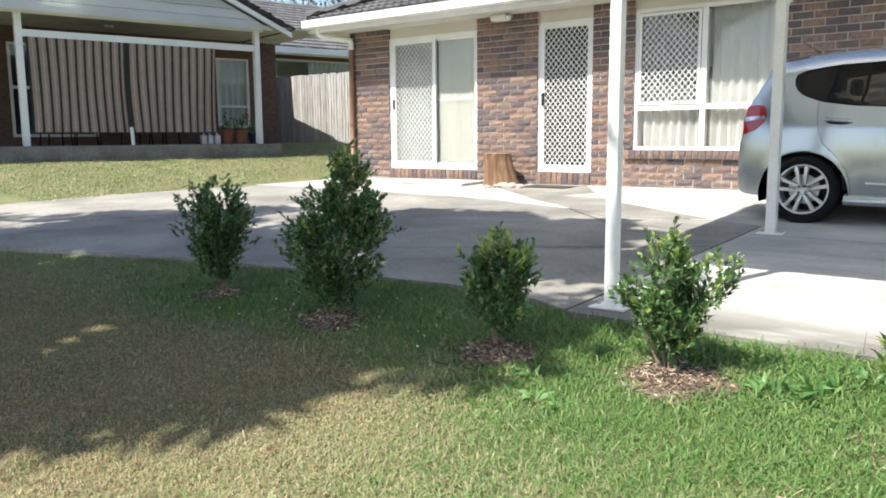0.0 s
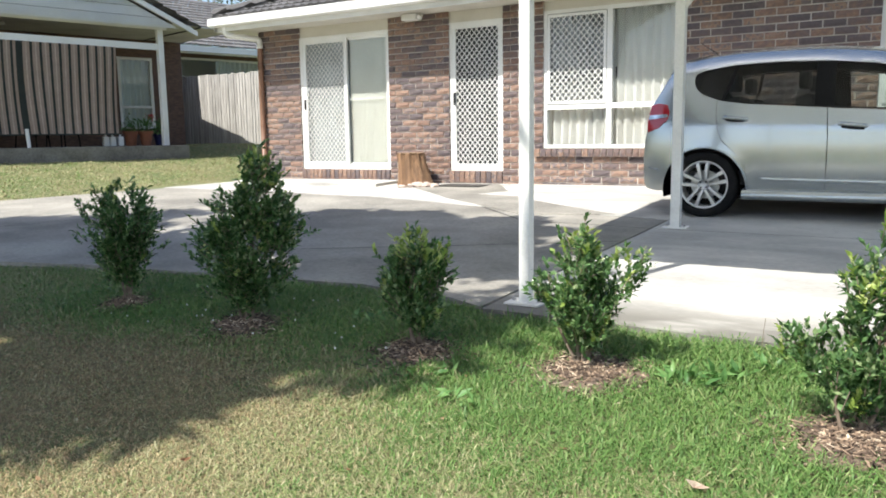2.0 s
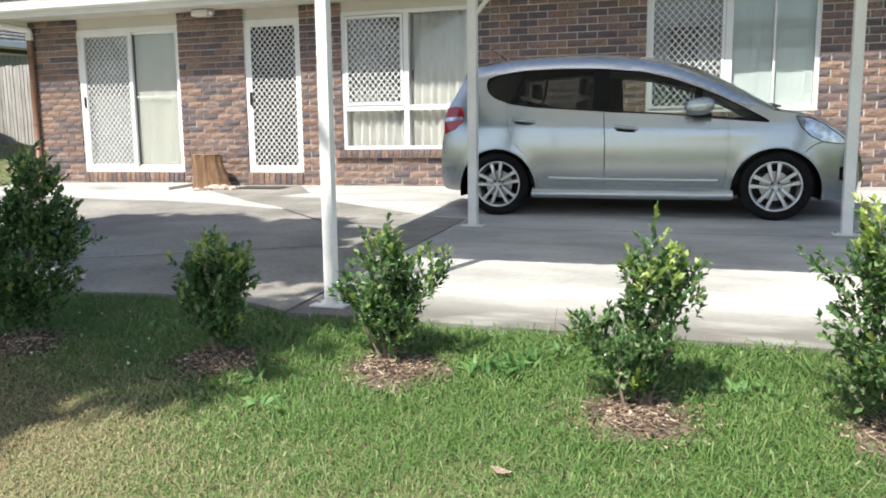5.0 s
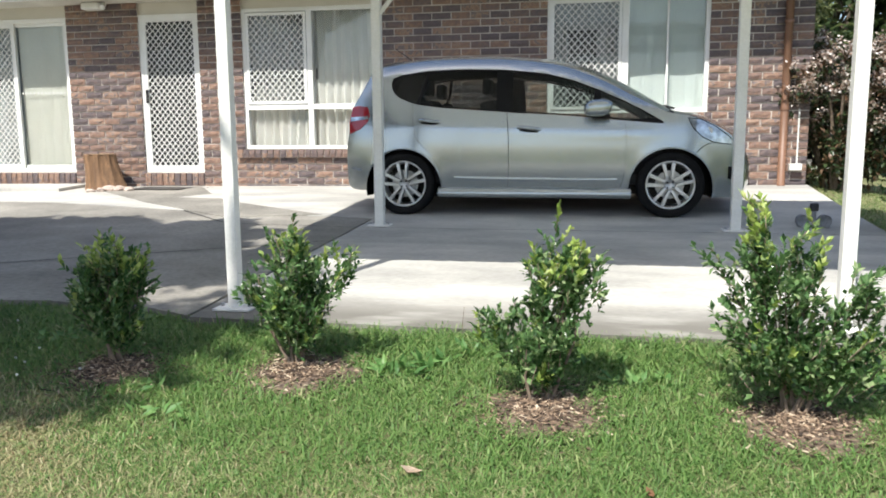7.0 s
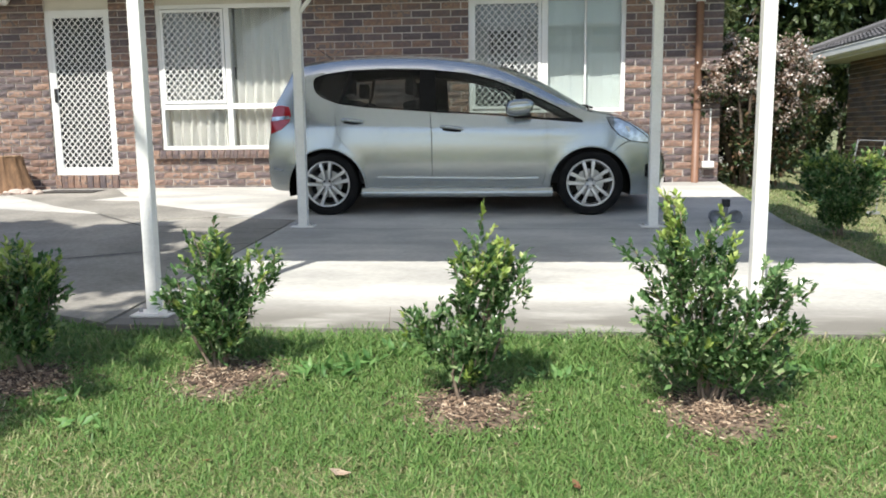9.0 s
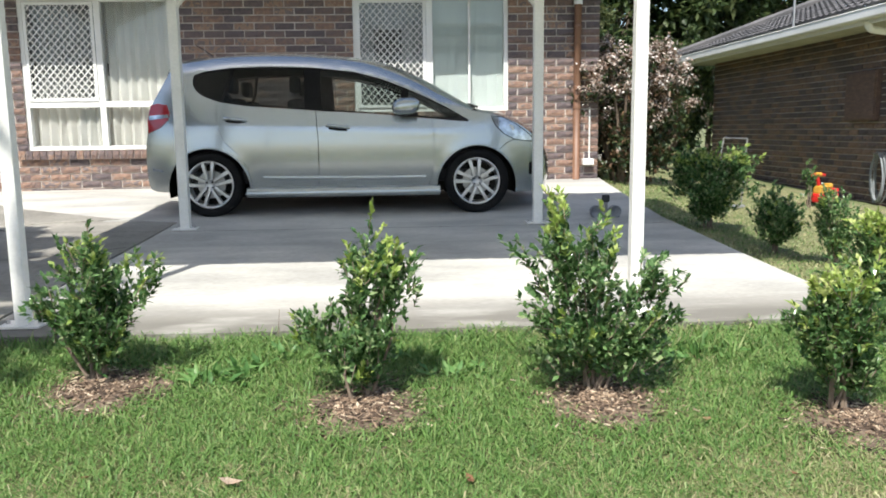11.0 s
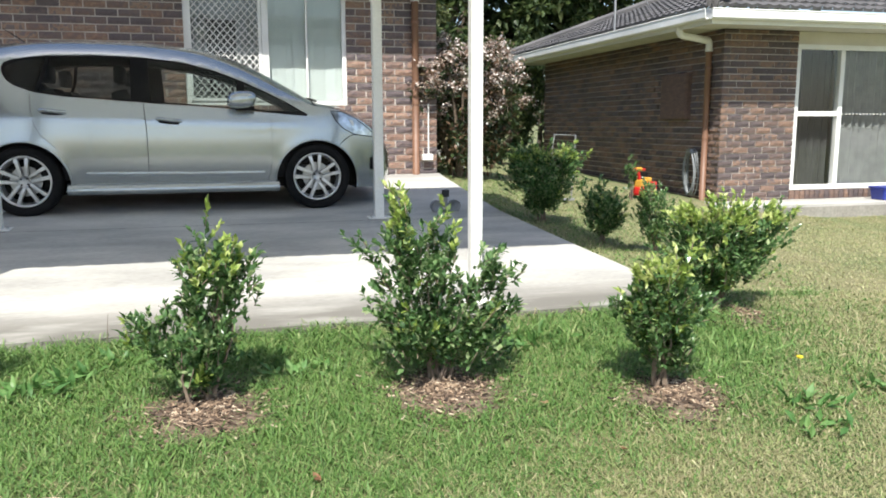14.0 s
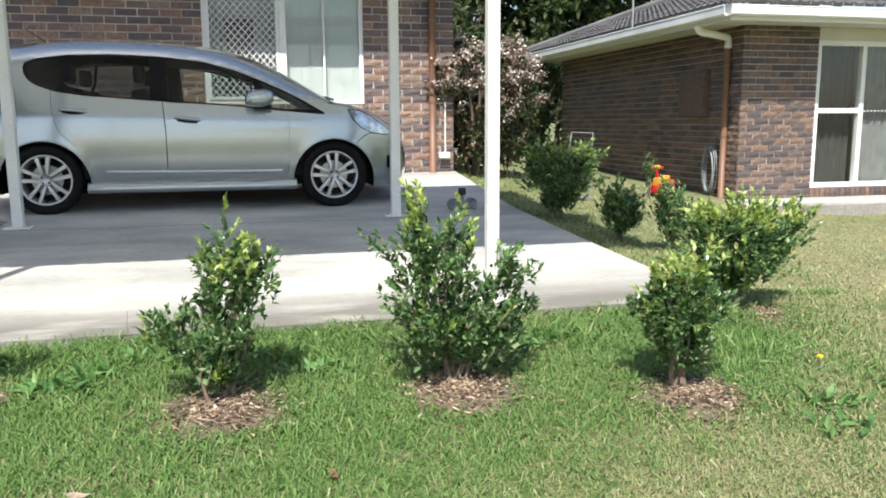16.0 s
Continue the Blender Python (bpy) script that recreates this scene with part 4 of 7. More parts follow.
def side_sheet(loops, off=0.0, step=0.042, thick=0.012, mirror=False):
    """A panel of the body's side, from loops of (x, z), curved as the body is."""
    verts, edges = [], []
    dense = []
    for lp in loops:
        out = []
        for a, b in zip(lp, lp[1:] + lp[:1]):
            m = max(1, math.ceil(math.dist(a, b) / 0.04))
            out += [(a[0] + (b[0] - a[0]) * i / m, a[1] + (b[1] - a[1]) * i / m) for i in range(m)]
        dense.append(out)
    loops = dense
    for lp in loops:
        k, n = len(verts), len(lp)
        verts += [Vector(p) for p in lp]
        edges += [(k + i, k + (i + 1) % n) for i in range(n)]
    xs, zs = [p[0] for lp in loops for p in lp], [p[1] for lp in loops for p in lp]
    for i in range(int((max(xs) - min(xs)) / step) + 1):
        for j in range(int((max(zs) - min(zs)) / step) + 1):
            x, z = min(xs) + (i + (0.5 if j % 2 else 0.0)) * step, min(zs) + j * step
            if inside(x, z, loops) and min((Vector((x, z)) - v).length for v in verts) > step * 0.45:
                verts.append(Vector((x, z)))
    vs, _, fs, *_ = delaunay_2d_cdt(verts, edges, [], 0, 1e-5)
    bm = bmesh.new()
    s = 1 if mirror else -1
    bv = [bm.verts.new((v.x, s * (half_width(v.x, v.y) + off), v.y)) for v in vs]
    for f in fs:
        c = sum((vs[i] for i in f), Vector((0, 0))) / len(f)
        a, b = vs[f[1]] - vs[f[0]], vs[f[2]] - vs[f[0]]
        if abs(a.x * b.y - a.y * b.x) < 6e-6:
            continue
        if inside(c.x, c.y, loops):
            q = [bv[i] for i in f]
            bm.faces.new(q)
    bmesh.ops.delete(bm, geom=[v for v in bm.verts if not v.link_faces], context="VERTS")
    bmesh.ops.recalc_face_normals(bm, faces=bm.faces)
    f0 = max(bm.faces, key=lambda f: f.calc_area())
    if f0.normal.y * s < 0:
        bmesh.ops.reverse_faces(bm, faces=bm.faces)
    rim = [e for e in bm.edges if e.is_boundary]
    for e in rim:
        e.smooth = False
    made = bmesh.ops.extrude_edge_only(bm, edges=rim)
    for v in made["geom"]:
        if isinstance(v, bmesh.types.BMVert):
            v.co.y -= s * thick
    return bm


def arc(cx, cz, r, a0, a1, n=16):
    return [(cx + r * math.cos(radians(a0 + (a1 - a0) * i / n)), cz + r * math.sin(radians(a0 + (a1 - a0) * i / n))) for i in range(n + 1)]


# pairs: the body's edge in side view, and its centre line
SECTIONS = [((0.115, 0.235), (0.0, 0.235)), ((-0.018, 0.27), (-0.09, 0.27)), ((-0.038, 0.45), (-0.11, 0.45)), ((-0.03, 0.655), (-0.10, 0.655)), ((-0.008, 0.79), (-0.06, 0.8)),
            ((0.03, 1.02), (-0.03, 1.03)), ((0.1, 1.15), (0.03, 1.17)), ((0.17, 1.28), (0.09, 1.31)), ((0.25, 1.4), (0.15, 1.45)), ((0.5, 1.455), (0.45, 1.51)), ((0.78, 1.482), (0.76, 1.535)),
            ((1.13, 1.488), (1.13, 1.545)), ((1.5, 1.478), (1.52, 1.54)), ((1.9, 1.435), (1.95, 1.5)), ((2.16, 1.37), (2.25, 1.43)), ((2.46, 1.245), (2.56, 1.3)), ((2.76, 1.085), (2.86, 1.13)),
            ((3.0, 0.965), (3.1, 1.0)), ((3.2, 0.925), (3.3, 0.965)), ((3.41, 0.85), (3.52, 0.88)), ((3.57, 0.75), (3.69, 0.765)), ((3.64, 0.66), (3.76, 0.67)), ((3.70, 0.55), (3.82, 0.55)),
            ((3.725, 0.45), (3.84, 0.45)), ((3.72, 0.3), (3.83, 0.3)), ((3.68, 0.19), (3.78, 0.19))]
LINE = smooth_line([(*a, *b) for a, b in SECTIONS], 5)
ROOF_X, ROOF_Z = [a[0] for a, _ in SECTIONS[5:20]], [a[1] for a, _ in SECTIONS[5:20]]


def loft(i0, i1, u0=-1.0, u1=1.0, n=14, lift=0.0):
    """The skin over the car between two of its sections."""
    bm = bmesh.new()
    rows = []
    for q in LINE[i0 * 5:i1 * 5 + 1]:
        ex, ez, cx, cz = (float(v) for v in q)
        w = half_width(ex, ez)
        row = []
        for k in range(n + 1):
            u = u0 + (u1 - u0) * k / n
            g = 1 - abs(u) ** 2.6
            row.append(bm.verts.new((ex + (cx - ex) * g, u * w, ez + (cz - ez) * g + lift)))
        rows.append(row)
    for a, b in zip(rows, rows[1:]):
        for k in range(n):
            bm.faces.new((a[k], a[k + 1], b[k + 1], b[k]))
    bmesh.ops.recalc_face_normals(bm, faces=bm.faces)
    return bm


car = thing("hatchback_car", "silver five-door hatchback parked on the carport slab", "car", (CX, CY, CZ))
EDGE = [(float(q[0]), float(q[1])) for q in LINE]
OUTER = EDGE + arc(3.05, 0.262, 0.378, -11, 191, 22) + [(2.66, 0.187)] + [(0.95, 0.187)] + arc(0.56, 0.262, 0.378, -11, 184, 22) + [(0.16, 0.236)]
WIN_TOP = [(0.424, 1.27), (0.44, 1.312), (0.519, 1.342), (0.65, 1.362), (0.78, 1.377), (1.133, 1.386), (1.479, 1.376), (1.604, 1.368), (1.913, 1.33), (2.158, 1.266), (2.401, 1.172), (2.6, 1.08), (2.762, 0.998), (2.975, 0.876)]
WIN_BOT = [(2.97, 0.858), (2.8, 0.872), (2.629, 0.889), (2.285, 0.924), (1.982, 0.949), (1.611, 0.971), (1.56, 0.975), (1.455, 0.985), (0.916, 1.026), (0.69, 1.06), (0.645, 1.07), (0.52, 1.118), (0.46, 1.165), (0.43, 1.22)]
SEAM_F = [(2.629, 0.889), (2.648, 0.78), (2.65, 0.68), (2.645, 0.5), (2.628, 0.347), (2.605, 0.285), (2.57, 0.258)]
SEAM_M = [(1.557, 0.975), (1.576, 0.72), (1.576, 0.468), (1.567, 0.258)]
SEAM_R = [(0.95, 0.258), (0.946, 0.33), (0.915, 0.467), (0.855, 0.56), (0.793, 0.625), (0.715, 0.7), (0.674, 0.784), (0.648, 0.93), (0.645, 1.07)]
HOLE = WIN_TOP + WIN_BOT[:2] + SEAM_F + [(1.567, 0.258)] + SEAM_R + WIN_BOT[11:]


def shrink(loop, d):
    c = [Vector(p) for p in loop]
    n = len(c)
    area = sum(a.x * b.y - b.x * a.y for a, b in zip(c, c[1:] + c[:1]))
    s = 1 if area > 0 else -1
    out = []
    for i in range(n):
        e = (c[(i + 1) % n] - c[i - 1]).normalized()
        out.append(tuple(c[i] + s * d * Vector((-e.y, e.x))))
    return out


FRONT_DOOR = [(1.557, 0.975), (1.611, 0.971), (1.982, 0.949), (2.285, 0.924)] + SEAM_F + SEAM_M[::-1][:-1]
REAR_DOOR = [(0.645, 1.07), (0.69, 1.06), (0.916, 1.026), (1.455, 0.985)] + SEAM_M + SEAM_R[:-1]
GLASSES = [("rear_quarter_window", [(0.45, 1.27), (0.53, 1.325), (0.77, 1.362), (0.735, 1.2), (0.68, 1.072), (0.53, 1.128), (0.47, 1.18)], M_TINT),
           ("rear_door_window", [(0.80, 1.364), (1.133, 1.37), (1.45, 1.36), (1.455, 1.0), (0.916, 1.038), (0.705, 1.07), (0.765, 1.2)], M_TINT),
           ("front_door_window", [(1.6, 1.353), (1.75, 1.338), (1.913, 1.313), (2.158, 1.25), (2.36, 1.172), (2.34, 1.05), (2.33, 0.93), (1.982, 0.962), (1.612, 0.984)], M_CLEAR),
           ("front_quarter_window", [(2.42, 1.148), (2.6, 1.066), (2.762, 0.984), (2.9, 0.905), (2.62, 0.905), (2.4, 0.935)], M_CLEAR)]
for mirror in (False, True):
    part("body_side", side_sheet([OUTER, HOLE], mirror=mirror), M_PAINT, car, smooth=True)
    for nm, lp, x0, x1, z in (("front_door", FRONT_DOOR, 1.66, 1.865, 0.825), ("rear_door", REAR_DOOR, 0.72, 0.925, 0.9)):
        d = part(nm, side_sheet([shrink(lp, 0.0035)], mirror=mirror), M_PAINT, car, smooth=True)
        s = 1 if mirror else -1
        w = half_width((x0 + x1) / 2, z)
        bm = bmesh.new()
        tube(bm, [(x0, s * (w - 0.002), z + 0.012), (x0 + 0.02, s * (w + 0.022), z + 0.01), ((x0 + x1) / 2, s * (w + 0.03), z + 0.002), (x1 - 0.02, s * (w + 0.022), z - 0.008), (x1, s * (w - 0.002), z - 0.012)], 0.017, 10)
        part("handle", bm, M_PAINT, d, smooth=True)
        bm = bmesh.new()
        tube(bm, [(x0 + 0.02, s * (w - 0.005), z - 0.012), ((x0 + x1) / 2, s * (w + 0.004), z - 0.022), (x1 - 0.02, s * (w - 0.005), z - 0.03)], 0.016, 8)
        part("handle_recess", bm, M_TRIM, d, smooth=True)
    # raised crease low on the doors
    bm = bmesh.new()
    s = 1 if mirror else -1
    rows = []
    for x in np.linspace(1.06, 2.57, 24):
        z, k = 0.366 - 0.012 * (x - 1.1), clamp((2.57 - x) / 0.5) * clamp((x - 1.06) / 0.12)
        w = half_width(x, 0.36)
        rows.append([bm.verts.new((x, s * (w + o), z + h)) for o, h in ((-0.002, 0.019), (0.003, 0.014), (0.002 + 0.02 * k, -0.004), (-0.003, -0.022))])
    for a, b in zip(rows, rows[1:]):
        for k in range(3):
            bm.faces.new((a[k], a[k + 1], b[k + 1], b[k]))
    bmesh.ops.recalc_face_normals(bm, faces=bm.faces)
    part("door_crease", bm, M_PAINT, car, smooth=True)
    for wx in (0.56, 3.05):
        lip = [(px, s * (half_width(px, pz) - 0.003), pz) for px, pz in arc(wx, 0.262, 0.38, -8, 186, 30)]
        part("arch_lip", tube(bmesh.new(), lip, 0.01, 8), M_PAINT, car, smooth=True)
    # sill skirt
    bm = bmesh.new()
    rows = []
    for x in np.linspace(0.9, 2.7, 19):
        w = half_width(x, 0.25)
        e = 0.02 * (1 - abs((x - 1.8) / 0.9) ** 6)
        rows.append([bm.verts.new((x, s * (w + o + (e if 0 < k < 4 else 0)), z)) for k, (o, z) in enumerate(((-0.012, 0.282), (0.004, 0.27), (0.036, 0.226), (0.03, 0.19), (-0.03, 0.172)))])
    for a, b in zip(rows, rows[1:]):
        for k in range(4):
            bm.faces.new((a[k], a[k + 1], b[k + 1], b[k]))
    bmesh.ops.recalc_face_normals(bm, faces=bm.faces)
    part("side_skirt", bm, M_PAINT, car, smooth=True)
    # black window surround, then the panes in it
    part("window_surround", side_sheet([shrink(WIN_TOP + WIN_BOT, 0.001)] + [g for _, g, _ in GLASSES], -0.005, mirror=mirror), M_TRIM, car, smooth=True)
    for nm, g, mt in GLASSES:
        ob = part(nm, side_sheet([g], -0.008, 0.08, 0.002, mirror=mirror), mt, car, smooth=True)
        ob.visible_shadow = False
    # lamps
    tail = [(0.026, 1.04), (0.1, 1.055), (0.19, 1.04), (0.215, 0.97), (0.2, 0.9), (0.12, 0.83), (0.0, 0.785), (-0.005, 0.9)]
    tl = part("tail_lamp", side_sheet([tail], 0.006, mirror=mirror), M_RED, car, "red tail lamp", smooth=True)
    part("reverse_lens", side_sheet([[(0.012, 0.945), (0.2, 0.955), (0.208, 0.925), (0.008, 0.905)]], 0.011, mirror=mirror), M_LENS, tl, "clear lens band")
    head = [(3.19, 0.905), (3.3, 0.89), (3.42, 0.83), (3.54, 0.745), (3.6, 0.69), (3.575, 0.672), (3.42, 0.69), (3.31, 0.745), (3.235, 0.82)]
    part("headlight_gasket", side_sheet([shrink(head, -0.008)], 0.003, mirror=mirror), M_TRIM, car)
    hl = part("headlight", side_sheet([head], 0.005, mirror=mirror), M_LENS, car, "clear headlight", smooth=True)
    bm = bmesh.new()
    wq = half_width(3.4, 0.78)
    tube(bm, [(3.37, s * (wq - 0.02), 0.79), (3.37, s * (wq + 0.008), 0.79)], 0.035, 14)
    part("reflector", bm, M_ALLOY, hl)
    # seam of the front bumper, dark lower vent
    bm = bmesh.new()
    tube(bm, [(x, s * (half_width(x, z) + 0.001), z) for x, z in smooth_line([(3.27, 0.6), (3.34, 0.66), (3.42, 0.692)], 4)], 0.0035, 5)
    part("bumper_seam", bm, M_TRIM, car)
    part("fog_vent", side_sheet([[(3.56, 0.47), (3.66, 0.47), (3.66, 0.34), (3.56, 0.36)]], 0.004, mirror=mirror), M_TRIM, car)
    part("bumper_reflector", side_sheet([[(0.02, 0.46), (0.13, 0.44), (0.13, 0.425), (0.02, 0.445)]], 0.003, mirror=mirror), M_LENS, car)
    # door mirror
    bm = bmesh.new()
    bmesh.ops.create_uvsphere(bm, u_segments=18, v_segments=12, radius=1.0)
    for v in bm.verts:
        c = v.co
        c.x, c.y, c.z = 2.39 + 0.125 * math.copysign(abs(c.x) ** 0.75, c.x) + 0.02 * c.z, s * (0.86 + 0.085) + 0.085 * math.copysign(abs(c.y) ** 0.7, c.y), 1.0 + 0.075 * math.copysign(abs(c.z) ** 0.72, c.z)
    dm = part("door_mirror", bm, M_PAINT, car, smooth=True)
    part("mirror_arm", boxes((2.34, 2.5, min(s * 0.76, s * 0.9), max(s * 0.76, s * 0.9), 0.905, 0.945), bevel=0.012), M_TRIM, dm)
    # wheel housings
    for wx in (0.56, 3.05):
        bm = bmesh.new()
        ring = []
        for r, y in ((0.37, s * (half_width(wx, 0.6) - 0.012)), (0.37, s * 0.5), (0.02, s * 0.5)):
            ring.append([bm.verts.new((wx + r * math.cos(a), y, 0.262 + r * math.sin(a))) for a in np.linspace(radians(-12), radians(192), 25)])
        for a, b in zip(ring, ring[1:]):
            for k in range(24):
                bm.faces.new((a[k], a[k + 1], b[k + 1], b[k]))
        part("wheel_housing", bm, M_TRIM, car)
part("rear_shell", loft(0, 5), M_PAINT, car, smooth=True)
rg = part("rear_window", loft(5, 8, -0.86, 0.86, lift=0.002), M_TINT, car, smooth=True)
part("hatch_frame", loft(5, 8, -1, -0.86, 3), M_PAINT, car, smooth=True)
part("hatch_frame", loft(5, 8, 0.86, 1, 3), M_PAINT, car, smooth=True)
part("roof_panel", loft(8, 14), M_PAINT, car, smooth=True)
ws = part("windscreen", loft(14, 17, -0.9, 0.9), M_CLEAR, car, smooth=True)
ws.visible_shadow = rg.visible_shadow = False
part("a_pillar", loft(14, 17, -1, -0.9, 3), M_PAINT, car, smooth=True)
part("a_pillar", loft(14, 17, 0.9, 1, 3), M_PAINT, car, smooth=True)
part("cowl", loft(17, 18, lift=-0.004), M_TRIM, car, smooth=True)
part("bonnet", loft(18, 20), M_PAINT, car, smooth=True)
part("front_bumper", loft(20, 25), M_PAINT, car, smooth=True)
part("grille", boxes((3.70, 3.768, -0.3, 0.3, 0.6, 0.67), (3.77, 3.828, -0.3, 0.3, 0.27, 0.4), bevel=0.01), M_TRIM, car)
part("underbody", boxes((0.94, 2.67, -0.74, 0.74, 0.17, 0.24), (0.0, 0.19, -0.6, 0.6, 0.24, 0.3), (3.43, 3.7, -0.6, 0.6, 0.2, 0.26)), M_TRIM, car)
bm = bmesh.new()
tube(bm, [(3.08, -0.55, 1.0), (3.04, -0.2, 1.035), (3.03, 0.1, 1.045)], 0.011, 6)
part("wiper", bm, M_TRIM, car)
bm = bmesh.new()
tube(bm, [(3.1, 0.05, 1.01), (3.06, 0.3, 1.025), (3.04, 0.55, 1.01)], 0.011, 6)
part("wiper", bm, M_TRIM, car)
bm = bmesh.new()
tube(bm, [(0.42, 0.0, 1.505), (0.47, 0.0, 1.545), (0.3, 0.0, 1.66)], 0.008, 6, taper=0.5)
part("aerial", bm, M_TRIM, car)
part("spoiler", loft(8, 9, -0.8, 0.8, lift=0.012), M_PAINT, car, smooth=True)
# cabin: floor, seats, dashboard, steering wheel
part("cabin_floor", boxes((0.3, 3.05, -0.72, 0.72, 0.3, 0.42), (0.25, 0.75, -0.66, 0.66, 0.42, 0.98), (2.72, 2.98, -0.7, 0.7, 0.42, 0.86), bevel=0.03), M_CABIN, car)
for y in (-0.37, 0.37):
    for x in (1.55, 0.95):
        s1 = part("seat", boxes((x - 0.05, x + 0.5, y - 0.24, y + 0.24, 0.4, 0.6), bevel=0.05), M_CABIN, car)
        bk = boxes((x - 0.16, x + 0.0, y - 0.23, y + 0.23, 0.56, 1.13), bevel=0.05)
        bmesh.ops.rotate(bk, verts=bk.verts, cent=(x, y, 0.56), matrix=Matrix.Rotation(radians(-14), 3, "Y"))
        part("backrest", bk, M_CABIN, s1)
        hb = boxes((x - 0.27, x - 0.18, y - 0.12, y + 0.12, 1.15, 1.31), bevel=0.035)
        part("headrest", hb, M_CABIN, s1)
bm = bmesh.new()
tube(bm, [(2.4 + 0.06 * math.sin(a), 0.37 * -1 + 0.18 * math.cos(a), 0.93 + 0.17 * math.sin(a)) for a in np.linspace(0, math.tau, 25)], 0.014, 6)
part("steering_wheel", bm, M_TRIM, car)


def wheel(x, y, side):
    e = new("wheel")
    e.parent = car
    e.matrix_local = Matrix.Translation((x, y, 0.303)) @ pose(0, 0, 0, 0, 0, 0 if side < 0 else 180)
    # tyre: a turned profile (radius, way out)
    prof = [(0.218, -0.02), (0.222, -0.075), (0.245, -0.094), (0.28, -0.096), (0.297, -0.08), (0.303, -0.05), (0.303, 0.05), (0.295, 0.085), (0.25, 0.095), (0.215, 0.07)]
    bm = bmesh.new()
    n = 40
    rings = [[bm.verts.new((r * math.cos(k * math.tau / n), y0, r * math.sin(k * math.tau / n))) for k in range(n)] for r, y0 in prof]
    for a, b in zip(rings, rings[1:]):
        for k in range(n):
            bm.faces.new((a[k], a[(k + 1) % n], b[(k + 1) % n], b[k]))
    bmesh.ops.recalc_face_normals(bm, faces=bm.faces)
    part("tyre", bm, M_RUBBER, e, smooth=True)
    # rim: lip, barrel and five pairs of spokes
    bm = bmesh.new()
    prof = [(0.222, -0.07), (0.219, -0.078), (0.205, -0.074), (0.2, -0.04), (0.19, 0.05)]
    rings = [[bm.verts.new((r * math.cos(k * math.tau / n), y0, r * math.sin(k * math.tau / n))) for k in range(n)] for r, y0 in prof]
    for a, b in zip(rings, rings[1:]):
        for k in range(n):
            bm.faces.new((a[k], a[(k + 1) % n], b[(k + 1) % n], b[k]))
    tube(bm, [(0, -0.066, 0), (0, -0.03, 0)], 0.052, 18)
    rim = part("rim", bm, M_ALLOY, e, smooth=True)
    for k in range(5):
        for o in (-11.5, 11.5):
            a = radians(95 + 72 * k)
            bm = bmesh.new()
            d, t = Vector((math.cos(a), 0, math.sin(a))), Vector((-math.sin(a), 0, math.cos(a)))
            q = math.copysign(1, o)
            rows = []
            for r, off, wd, y0 in ((0.035, 0.020, 0.0125, -0.062), (0.09, 0.027, 0.015, -0.068), (0.15, 0.037, 0.017, -0.068), (0.208, 0.048, 0.021, -0.062)):
                c = d * r + t * off * q
                rows.append([bm.verts.new(c + t * wd * m + Vector((0, yy, 0))) for m, yy in ((-1, y0 + 0.03), (-0.8, y0), (0.8, y0), (1, y0 + 0.03))])
            for p0, p1 in zip(rows, rows[1:]):
                for j in range(3):
                    bm.faces.new((p0[j], p0[j + 1], p1[j + 1], p1[j]))
            bmesh.ops.recalc_face_normals(bm, faces=bm.faces)
            part("spoke", bm, M_ALLOY, e)
    bm = bmesh.new()
    tube(bm, [(0, 0.0, 0), (0, 0.02, 0)], 0.13, 24)
    part("brake_disc", bm, M_STEEL, e)
    # black disc added behind the spokes as the shadow inside the wheel
    bm = bmesh.new()
    tube(bm, [(0, 0.06, 0), (0, 0.07, 0)], 0.21, 24)
    part("hub_shade_disc", bm, M_TRIM, e)
    for k in range(4):
        a = radians(50 + 90 * k)
        part("wheel_nut", tube(bmesh.new(), [(0.035 * math.cos(a), -0.072, 0.035 * math.sin(a)), (0.035 * math.cos(a), -0.06, 0.035 * math.sin(a))], 0.008, 6), M_TRIM, e)
    return e


for x in (0.56, 3.05):
    wheel(x, -0.735, -1)
    wheel(x, 0.735, 1)


# ---- planting ----
def leaf_material(name, stops, gloss=0.35, through=0.35):
    """Leaves: a colour for each leaf, some gloss, and light that comes through."""
    m = bpy.data.materials.new(name)
    m.use_nodes = True
    nt = m.node_tree
    n, l = nt.nodes, nt.links
    b = n["Principled BSDF"]
    b.inputs["Roughness"].default_value = gloss
    ge = n.new("ShaderNodeNewGeometry")
    cr = n.new("ShaderNodeValToRGB")
    while len(cr.color_ramp.elements) < len(stops):
        cr.color_ramp.elements.new(0.5)
    for e, (p, c) in zip(cr.color_ramp.elements, stops):
        e.position, e.color = p, (*c, 1)
    l.new(ge.outputs["Random Per Island"], cr.inputs["Fac"])
    l.new(cr.outputs["Color"], b.inputs["Base Color"])
    tr, mx = n.new("ShaderNodeBsdfTranslucent"), n.new("ShaderNodeMixShader")
    l.new(cr.outputs["Color"], tr.inputs["Color"])
    mx.inputs["Fac"].default_value = through
    l.new(b.outputs[0], mx.inputs[1])
    l.new(tr.outputs[0], mx.inputs[2])
    l.new(mx.outputs[0], n["Material Output"].inputs["Surface"])
    return m


M_LEAF = leaf_material("shrub_leaf", [(0.0, (0.052, 0.106, 0.041)), (0.45, (0.1, 0.198, 0.068)), (0.8, (0.178, 0.298, 0.112)), (1.0, (0.42, 0.51, 0.26))], 0.2, 0.42)
M_YOUNG = leaf_material("young_leaf", [(0.0, (0.19, 0.29, 0.055)), (0.6, (0.36, 0.46, 0.11)), (1.0, (0.6, 0.64, 0.26))], 0.4, 0.4)
